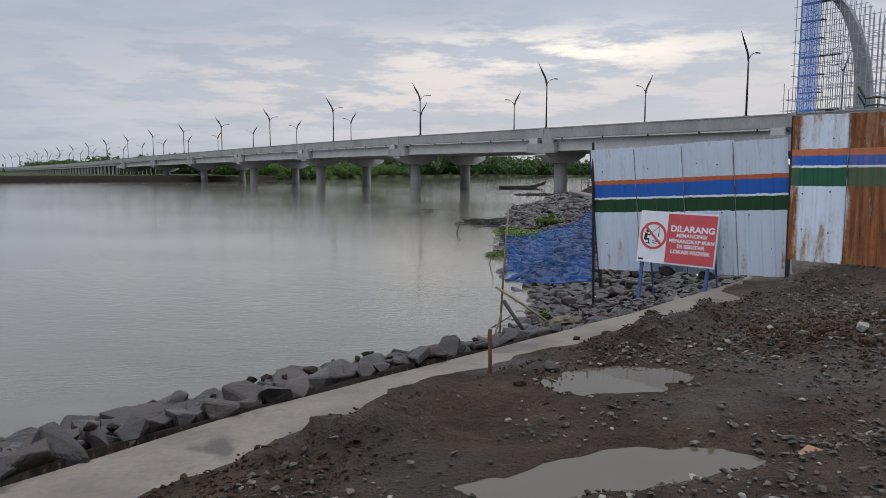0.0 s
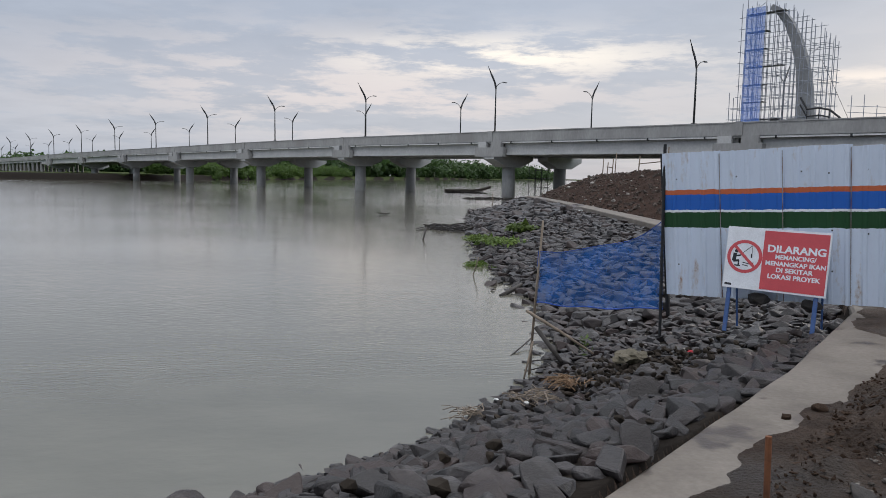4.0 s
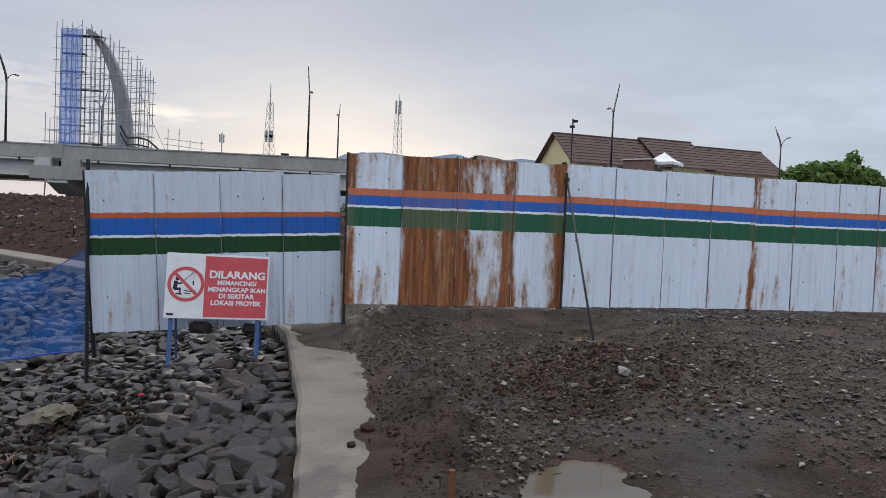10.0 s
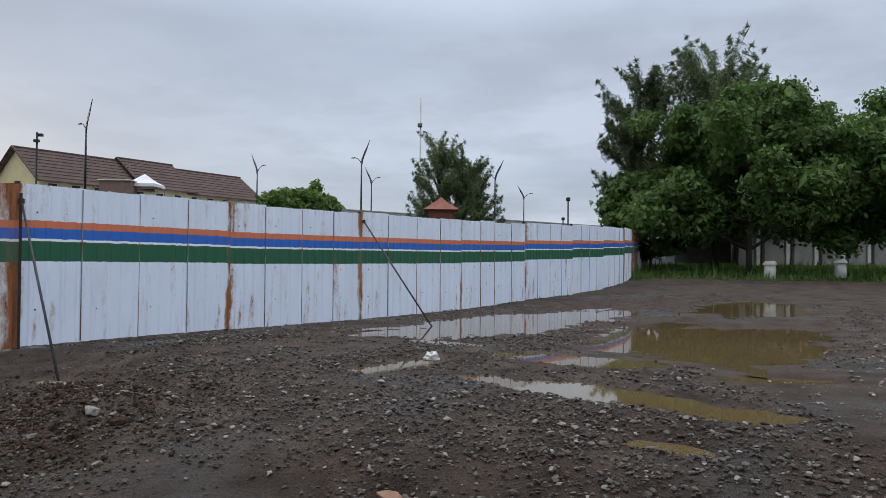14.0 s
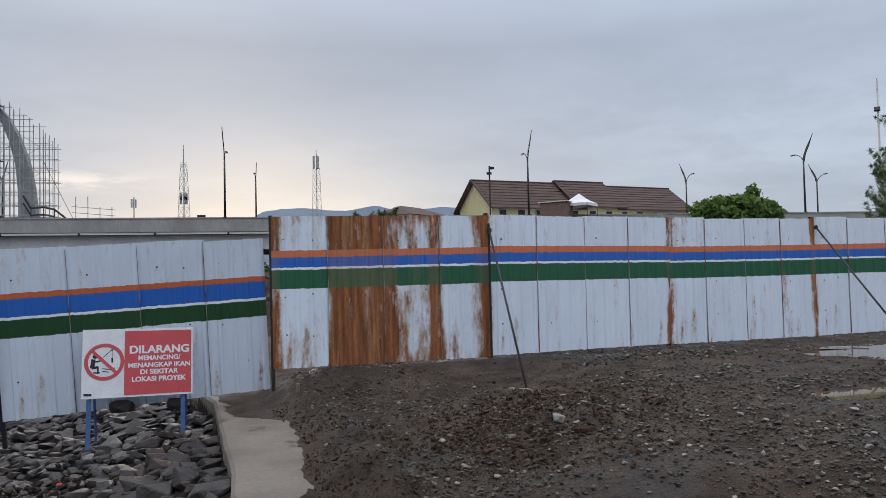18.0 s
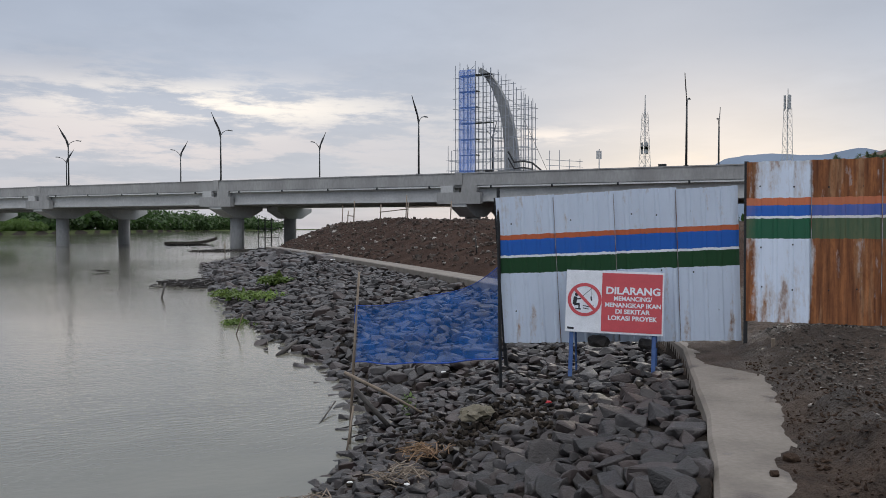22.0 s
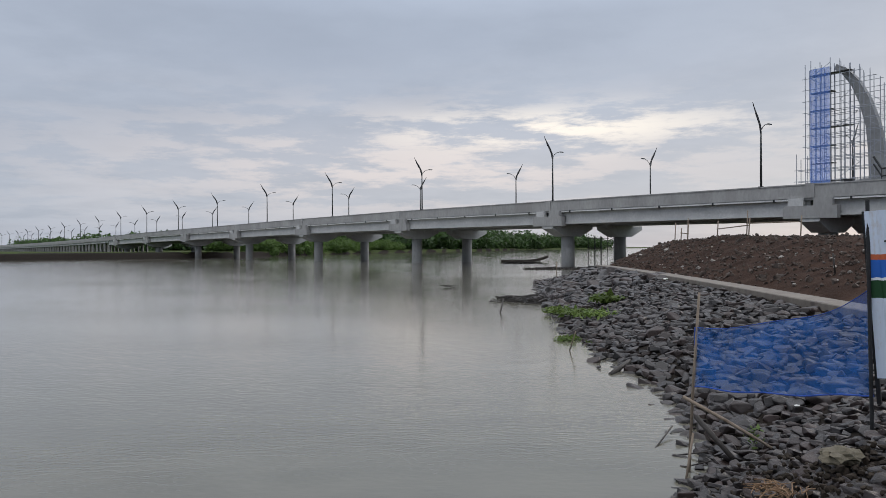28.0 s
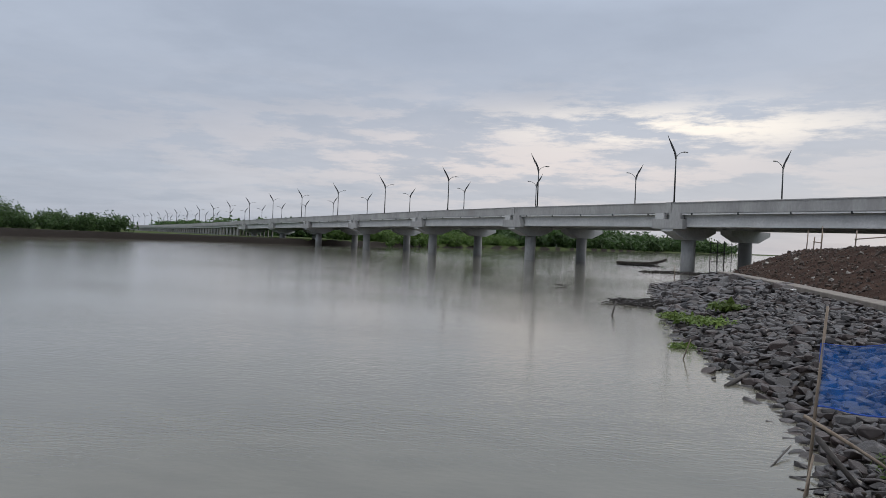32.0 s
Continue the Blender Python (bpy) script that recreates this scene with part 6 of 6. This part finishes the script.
def tree(x, y, h, spread, kind, label, seed, base=None, lowest=0.25):
    r = random.Random(seed)
    z0 = height(x, y) - 0.1 if base is None else base
    t = thing("tree", label, "tree", "trees round the yard", Matrix.Translation((x, y, z0)))
    trunk = [Vector((0, 0, 0))]
    for k in range(1, 6):
        trunk.append(Vector((r.gauss(0, 0.03 * h) * k / 5, r.gauss(0, 0.03 * h) * k / 5, h * 0.16 * k)))
    part("trunk", tube(trunk, [0.035 * h * (1 - 0.15 * k) * 0.6 for k in range(6)], 8), BARK, t, "", True)
    blobs, needles = [], kind == "casuarina"
    count = 40 if needles else 30
    for k in range(count):
        f = lowest + (1 - lowest) * (k + r.random()) / count
        a = r.uniform(0, 6.28)
        width = spread * (math.sin(math.pi * min(1, 0.12 + 0.8 * f)) ** 0.7 if not needles else (1.12 - f) ** 0.6)
        start = trunk[min(5, int(f * 5))]
        d = width * (r.uniform(0.35, 1.0) if needles else r.uniform(0.55, 0.9))
        end = Vector((math.cos(a) * d, math.sin(a) * d, h * (f - 0.02) + (0.06 * h if not needles else 0.08 * h * r.random())))
        mid = start.lerp(end, 0.5) + Vector((0, 0, 0.03 * h * r.random()))
        part("limb", tube([start, mid, end], [0.012 * h, 0.007 * h, 0.002 * h], 5), BARK, t, "", True)
        if needles:
            # feathery plumes that rise and thin out towards their tips
            for base_ in (end, end, mid.lerp(end, 0.6), mid.lerp(end, 0.3), mid):
                out = Vector((math.cos(a + r.gauss(0, 0.6)), math.sin(a + r.gauss(0, 0.6)), r.uniform(0.5, 1.6))).normalized()
                reach = 0.15 * h * r.uniform(0.5, 1.25)
                for j in range(5):
                    c, q = base_ + out * reach * j / 4, 0.040 * h * (1 - 0.19 * j) * r.uniform(0.7, 1.2)
                    blobs.append(((c.x, c.y, c.z), (q, q, q * 1.1)))
        else:
            for j in range(6):
                q = spread * r.uniform(0.10, 0.20)
                c = end + Vector((r.gauss(0, 1), r.gauss(0, 1), 0.7 * r.gauss(0, 1))) * spread * 0.13
                blobs.append(((c.x, c.y, c.z), (q, q, q * 0.7)))
            blobs.append(((mid.x, mid.y, mid.z), (spread * 0.2, spread * 0.2, spread * 0.15)))
    if needles:
        leaf_cloud("crown", blobs, 34 if h > 9 else 20, 0.17, NEEDLE, t, seed, droop=-0.5, slim=0.22, shell=0.0)
    else:
        leaf_cloud("crown", blobs, 420 if spread > 4 else 110, 0.12, LEAF if kind == "broad" else LEAFY, t, seed, droop=0.3, shell=0.35, slim=1.3)
    return t


tree(36.2, -11.9, 11.3, 3.9, "casuarina", "tall feathery grey-green casuarina behind the yard", 51)
tree(36.6, -8.0, 10.0, 3.4, "casuarina", "feathery grey-green casuarina beside the fence end", 52)
tree(41.0, -15.0, 11.0, 4.5, "casuarina", "tall feathery casuarina behind the broad tree", 53)
tree(31.5, -11.6, 7.6, 5.8, "broad", "large dense dark green spreading tree on the grass", 54, lowest=0.30)
tree(31.5, -20.0, 7.4, 5.2, "broad", "large dark green spreading tree at the yard's edge", 55, lowest=0.30)
tree(33.5, -7.6, 4.4, 2.2, "bright", "bright green bushy young tree by the fence end", 56, lowest=0.2)
tree(47.2, 2.6, 8.3, 2.9, "casuarina", "small feathery tree beyond the sheet fence", 57, 0.4)
tree(46.9, 0.9, 7.3, 3.0, "casuarina", "small feathery tree beside the tiled pavilion", 58, 0.4)
tree(37.3, 10.3, 4.1, 2.9, "bright", "low spreading leafy tree behind the sheet fence", 59, 0.1, lowest=0.86)
for b, d, e, s in ((36.2, 60, 4.7, 2.6), (38.0, 64, 4.5, 2.4)):
    p = out_at(b, d, e)
    tree(p.x, p.y, p.z - 1.0, s, "casuarina", "scrubby treetop showing above the rusted fence", int(d), 1.0)

# grass, bollards and the low buildings under the trees
r = np.random.default_rng(77)
gx_, gy_ = r.uniform(26.5, 40, 9000), r.uniform(-24, -4, 9000)
keep_ = (gx_ > 27.6 + 1.2 * fbm(gx_ * 0.4, gy_ * 0.4)) & (gy_ < -0.36 * gx_ + 6.0)
gx_, gy_ = gx_[keep_], gy_[keep_]
gz_ = land(gx_, gy_)
ang, hh = r.uniform(0, 6.28, len(gx_)), 0.16 * np.exp(0.5 * r.normal(size=len(gx_)))
dx_, dy_ = np.cos(ang) * 0.05, np.sin(ang) * 0.05
lean_x, lean_y = r.normal(size=len(gx_)) * 0.06, r.normal(size=len(gx_)) * 0.06
blades = np.stack([np.stack([gx_ - dx_, gy_ - dy_, gz_ - 0.02], 1), np.stack([gx_ + dx_, gy_ + dy_, gz_ - 0.02], 1), np.stack([gx_ + lean_x, gy_ + lean_y, gz_ + hh], 1)], 1).reshape(-1, 3)
tagged(mesh_part("grass", blades, [(3 * i, 3 * i + 1, 3 * i + 2) for i in range(len(gx_))], LEAFY), "rough bright green grass under the trees", "grass", kind="stuff")
LIME = surf("limewash", (0.42, 0.41, 0.38), (0.58, 0.57, 0.53), 4.0, 0.9, 0.2, 30.0)
for x, y in ((28.6, -11.2), (29.2, -14.6)):
    z = height(x, y)
    st = thing("bollard", "squat whitewashed concrete bollard on the grass", "bollard", "bollards under the trees", Matrix.Translation((x, y, z)))
    part("shaft", tube([(0, 0, -0.1), (0, 0, 0.65)], [0.26, 0.23], 12), LIME, st, "", True)
    part("cap", tube([(0, 0, 0.65), (0, 0, 0.8)], [0.3, 0.22], 12), LIME, st)
GREYW = surf("grey_render", (0.16, 0.155, 0.145), (0.27, 0.26, 0.245), 0.8, 0.9, 0.2, 8.0)
hall = thing("low_building", "low grey building with a tiled roof behind the trees", "building")
hm = Matrix.Translation((41.5, -16.0, 0.9)) @ Matrix.Rotation(radians(-66), 4, "Z")
hall.matrix_world = hm
for k in range(3, 12):
    part("wall_bay", box((-9 + 2.6 * k, -0.12, 0), (-9 + 2.6 * k + 1.7, 0.12, 2.6), 0.02), GREYW, hall)
    part("pillar", box((-9 + 2.6 * k + 1.75, -0.22, 0), (-9 + 2.6 * k + 2.1, 0.2, 2.7), 0.02), LIME, hall)
part("back_wall", box((-1.2, 4.8, 0), (22, 5.0, 2.8)), GREYW, hall)
bm = bmesh.new()
v = [bm.verts.new(p) for p in ((-1.8, -0.9, 2.6), (22.4, -0.9, 2.6), (22.4, 2.4, 4.2), (-1.8, 2.4, 4.2), (22.4, 5.6, 2.6), (-1.8, 5.6, 2.6))]
bm.faces.new((v[0], v[1], v[2], v[3]))
bm.faces.new((v[3], v[2], v[4], v[5]))
bm.faces.new((v[5], v[4], v[1], v[0]))
part("roof", bm, TILE, hall)
kiosk = thing("kiosk", "open stall with a tiled roof beyond the trees", "kiosk")
kiosk.matrix_world = Matrix.Translation((33.5, -25.5, 0.7)) @ Matrix.Rotation(radians(-50), 4, "Z")
for a, b in ((-2.4, -1.6), (2.4, -1.6), (2.4, 1.6), (-2.4, 1.6)):
    part("post", box((a - 0.09, b - 0.09, 0), (a + 0.09, b + 0.09, 2.5)), RUSTY, kiosk)
part("counter", box((-2.3, -1.5, 0), (2.3, -1.3, 1.0), 0.02), TILE, kiosk)
bm = bmesh.new()
rim = [bm.verts.new((3.1 * a, 2.3 * b, 2.45)) for a, b in ((-1, -1), (1, -1), (1, 1), (-1, 1))]
tp = [bm.verts.new((a, 0, 3.9)) for a in (-1.6, 1.6)]
for f in ((rim[0], rim[1], tp[1], tp[0]), (rim[1], rim[2], tp[1]), (rim[2], rim[3], tp[0], tp[1]), (rim[3], rim[0], tp[0]), tuple(rim[::-1])):
    bm.faces.new(f)
part("roof", bm, TILE, kiosk)
darkf = fence_section((39.6, -9.5, 0.78), (43.5, -12.3, 0.9), 2.0, LEFTP, 5, 44, "weathered sheet fence in the shade of the trees")

# far banks
def woods(name, line, depth, count, hmin, hmax, leaf, per, seed, label, material=None, base=0.0):
    r = random.Random(seed)
    blobs = []
    seg = resample(line, 4.0)
    for _ in range(count):
        i = r.randrange(len(seg) - 1)
        (ax, ay), (bx, by) = seg[i], seg[i + 1]
        t = Vector((bx - ax, by - ay)).normalized()
        d = depth * r.random()
        x, y = ax - t.y * d, ay + t.x * d
        h = r.uniform(hmin, hmax) * (0.55 + 0.9 * (0.5 + float(fbm(np.array(x * 0.05), np.array(y * 0.05)))))
        w = h * r.uniform(0.35, 0.6)
        z = base + float(land(np.array([x]), np.array([y]))[0])
        blobs.append(((x, y, z + h * 0.62), (w, w, h * 0.42)))
        blobs.append(((x + r.gauss(0, w * 0.6), y + r.gauss(0, w * 0.6), z + h * 0.3), (w * 0.9, w * 0.9, h * 0.3)))
    return tagged(leaf_cloud(name, blobs, per, leaf, material or FARLEAF, None, seed, shell=0.35, slim=1.6), label, "woods", kind="stuff")


woods("far_woods", [(-440, 60), (-215, 165), (-190, 195), (-178, 236), (-171, 257)], 45, 360, 4.8, 8.4, 0.36, 240, 61, "dense green trees and scrub on the far left bank")
woods("far_scrub", [(-96, 345), (-92, 385), (-86, 430), (-58, 590)], 34, 330, 4.0, 8.5, 0.42, 170, 62, "green riverside scrub beyond the bridge", LEAFY)
woods("far_woods", [(-62, 600), (0, 800), (60, 1010), (180, 1350), (340, 1800)], 90, 420, 15, 27, 2.0, 60, 63, "line of trees along the distant bank")
woods("far_woods", [(-700, 1050), (-440, 760), (-260, 600), (-60, 820)], 60, 320, 10, 16, 1.6, 60, 64, "line of trees beyond the viaduct")
woods("far_woods", [(700, 900), (420, 560), (330, 330), (380, 60)], 60, 200, 8, 14, 1.5, 50, 65, "line of trees far inland")
woods("far_scrub", [(60, 170), (33, 140), (26, 118)], 14, 40, 1.2, 2.6, 0.3, 90, 66, "low green scrub under the bridge's end", LEAFY)

# the distance haze is mixed into the hills' pale blue-grey base colour
HILL = surf("haze_tinted_hill", (0.16, 0.20, 0.26), (0.20, 0.245, 0.31), 0.002, 1.0, 0.0, 0.01, spec=0.0)
verts, faces = [], []
for k in range(90):
    b = 20 + 40 * k / 89
    e = 3.1 + 2.2 * float(smooth01((49.5 - b) / 4.5) * smooth01((b - 22) / 10)) + 0.8 * float(fbm(np.array(b * 0.35), np.array(2.0), 4))
    p = out_at(b, 2400, e)
    q = out_at(b, 2000, 0)
    verts += [(q.x, q.y, -5), (p.x, p.y, p.z)]
    if k:
        faces.append((2 * k - 2, 2 * k, 2 * k + 1, 2 * k - 1))
tagged(mesh_part("backdrop", verts, faces, HILL, None, "", True), "low hills on the horizon, tinted blue for haze", "hills", kind="structure")


# things in the shallows and on the far mound
WEED = leaf_mat("weed_leaves", (0.07, 0.12, 0.025), (0.16, 0.22, 0.05))


def weed(x, y, n_lv, size, label, seed, lift=0.05, w=0.5):
    z = max(height(x, y), WATER) + lift
    ob = leaf_cloud("water_weed", [((x, y, z), (w, w * 0.8, 0.2))], n_lv, size, WEED, None, seed, droop=-0.6, shell=0.0, up=1.0)
    return tagged(ob, label, "plant", "weeds along the water", "stuff")


weed(1.25, 31.8, 170, 0.11, "floating clump of green water hyacinth", 71, 0.02, 0.55)
weed(1.9, 30.7, 30, 0.08, "floating clump of green water hyacinth", 72, 0.0, 0.25)
weed(4.3, 40.6, 340, 0.15, "bright green weeds growing among the stones", 73, 0.4, 0.9)
weed(2.6, 38.4, 420, 0.12, "green weeds spreading at the waterline", 74, 0.3, 1.3)
weed(3.0, 35.6, 200, 0.11, "green weeds spreading at the waterline", 75, 0.35, 1.2)
weed(2.0, 15.2, 40, 0.05, "small green weed sprouting under the net", 76, 0.35, 0.18)
weed(2.2, 42.5, 300, 0.12, "green weeds spreading at the waterline", 77, 0.25, 1.1)


def debris_mat(x, y, w, d, n_st, label, seed, thick=0.05):
    r = random.Random(seed)
    bm = bmesh.new()
    for _ in range(n_st):
        a = r.gauss(0.2, 0.6)
        p = Vector((x + r.gauss(0, w * 0.4), y + r.gauss(0, d * 0.4), WATER + r.uniform(-0.02, 0.16)))
        v = Vector((math.cos(a), math.sin(a), r.gauss(0, 0.12))) * r.uniform(0.2, 0.9)
        add_tube(bm, [p - v, p + Vector((0, 0, 0.03)), p + v], thick * r.uniform(0.4, 1.2), 4)
    return tagged(part("debris_mat", bm, DARKWOOD), label, "debris", kind="stuff")


debris_mat(1.3, 53.0, 1.9, 3.0, 160, "dark mat of stranded branches in the shallows", 81, 0.07)
debris_mat(11.5, 124.0, 6.0, 3.0, 120, "dark stranded branches off the point", 82, 0.16)
debris_mat(9.0, 168.0, 5.0, 1.6, 60, "half-sunk dark timbers off the point", 83, 0.14)
debris_mat(-4.6, 69.5, 0.5, 0.3, 5, "drifting branch in midstream", 84, 0.05)
for k, (x, y, h) in enumerate(((14.6, 62, 1.7), (15.2, 66, 1.3), (15.8, 70, 1.8), (15.6, 58, 1.4), (17.5, 72, 2.2), (16.4, 54, 1.3), (18.5, 60, 2.0), (19.0, 52, 1.4))):
    z = height(x, y)
    stick("survey_pole", [(x, y, z - 0.3), (x + 0.1, y, z + h)], 0.045, WOODG, "thin wooden pole standing on the embankment", "pole", "poles on the embankment")
stick("survey_pole", [(11.2, 31.4, height(11.2, 31.4) - 0.2), (11.05, 31.3, height(11.2, 31.4) + 0.75)], 0.03, DARKWOOD, "short leaning stake on the embankment's slope", "stake", "poles on the embankment")
stick("survey_pole", [(8.0, 95.0, -2.8), (8.0, 95.0, -0.6)], 0.06, WOODG, "thin pole standing in the river", "pole", "poles on the embankment")
rr = random.Random(8)
emb = []
for _ in range(3200):
    x, y = rr.uniform(9.5, 18), rr.uniform(20, 78)
    emb.append((rr.randrange(14), Matrix.LocRotScale((x, y, 0), Euler((rr.uniform(-0.5, 0.5), rr.uniform(-0.5, 0.5), rr.uniform(0, 6.28))), [0.11 * math.exp(rr.gauss(0, 0.55))] * 3)))
ez_ = land(np.array([m.translation.x for _, m in emb]), np.array([m.translation.y for _, m in emb]))
for (k, m), z in zip(emb, ez_):
    m.translation.z = z + 0.03
joined("rubble", emb, surf("rubble_stone", (0.035, 0.022, 0.016), (0.12, 0.09, 0.072), 2.0, 0.9, 0.4, 12.0, each=0.5), None, "stones strewn over the brown embankment", shapes=CRUMBS)["category"] = "rubble"


# a slim boat drawn up off the point, and falsework beside a pier
BOATW = surf("boat_timber", (0.035, 0.029, 0.025), (0.085, 0.074, 0.064), 2.0, 0.85, 0.3, 20.0, stretch=(0.3, 1, 1))
boat = thing("wooden_boat", "slim dark wooden boat with a raised prow on the river", "boat", "", Matrix.Translation((4.5, 184.0, WATER)) @ Matrix.Rotation(radians(8), 4, "Z") @ Matrix.Diagonal((1.25, 1.2, 1.2, 1)))
rings, bm = [], bmesh.new()
for k in range(9):
    f = k / 8
    half = 0.55 * math.sin(math.pi * (0.08 + 0.88 * f)) ** 0.6
    lift = 0.9 * max(0.0, f - 0.55) ** 2 * 5
    rings.append([bm.verts.new((9.5 * f, y * half, z + lift)) for y, z in ((-1, 0.45), (-0.75, 0.0), (0, -0.12), (0.75, 0.0), (1, 0.45), (0.85, 0.45), (0.6, 0.1), (-0.6, 0.1), (-0.85, 0.45))])
for a, b in zip(rings, rings[1:]):
    for i in range(9):
        bm.faces.new((a[i], a[(i + 1) % 9], b[(i + 1) % 9], b[i]))
bm.faces.new(rings[0][::-1])
bm.faces.new(rings[-1])
part("hull", bm, BOATW, boat)
for u in (2.0, 4.2, 6.0):
    part("thwart", box((u - 0.12, -0.5, 0.36), (u + 0.12, 0.5, 0.42), 0.01), BOATW, boat)
part("outrigger", tube([(0.5, -2.0, 0.1), (4.5, -2.0, 0.05), (7.5, -2.0, 0.2)], 0.09, 6), BOATW, boat)
for u in (2.0, 6.0):
    part("boom", tube([(u, 0.3, 0.5), (u, -2.0, 0.15)], 0.05, 5), BOATW, boat)
false_ = thing("falsework", "dark tube falsework standing beside a bridge pier", "scaffold")
for a in (0, 1.6, 3.2):
    for b in (0, 2.2):
        part("standard", tube([bp(45.5 - a, 18.0 + b, WATER - 0.4), bp(45.5 - a, 18.0 + b, 3.4)], 0.06, 5), DARKST, false_)
for z in (-0.6, 1.2, 2.9):
    for b in (0, 2.2):
        part("ledger", tube([bp(45.8, 18.0 + b, z), bp(42.0, 18.0 + b, z)], 0.05, 5), DARKST, false_)
for k, (x0, y0, x1, y1, h) in enumerate(((14.6, 62, 15.2, 66, 0.9), (15.6, 58, 16.4, 54, 0.8), (18.5, 60, 19.0, 52, 1.0))):
    stick("rail_pole", [(x0, y0, height(x0, y0) + h), (x1, y1, height(x1, y1) + h)], 0.04, WOODG, "thin wooden rail tied between poles", "rail", "rails on the embankment")

pale = []
for _ in range(260):
    x, y = rr.uniform(9.5, 18), rr.uniform(20, 76)
    pale.append((rr.randrange(14), Matrix.LocRotScale((x, y, height(x, y) + 0.04), Euler((rr.uniform(-0.5, 0.5), rr.uniform(-0.5, 0.5), rr.uniform(0, 6.28))), [0.12 * math.exp(rr.gauss(0, 0.5))] * 3)))
joined("rubble", pale, PALE, None, "pale stones and scraps on the embankment", shapes=FARROCK_DATA)["category"] = "rubble"
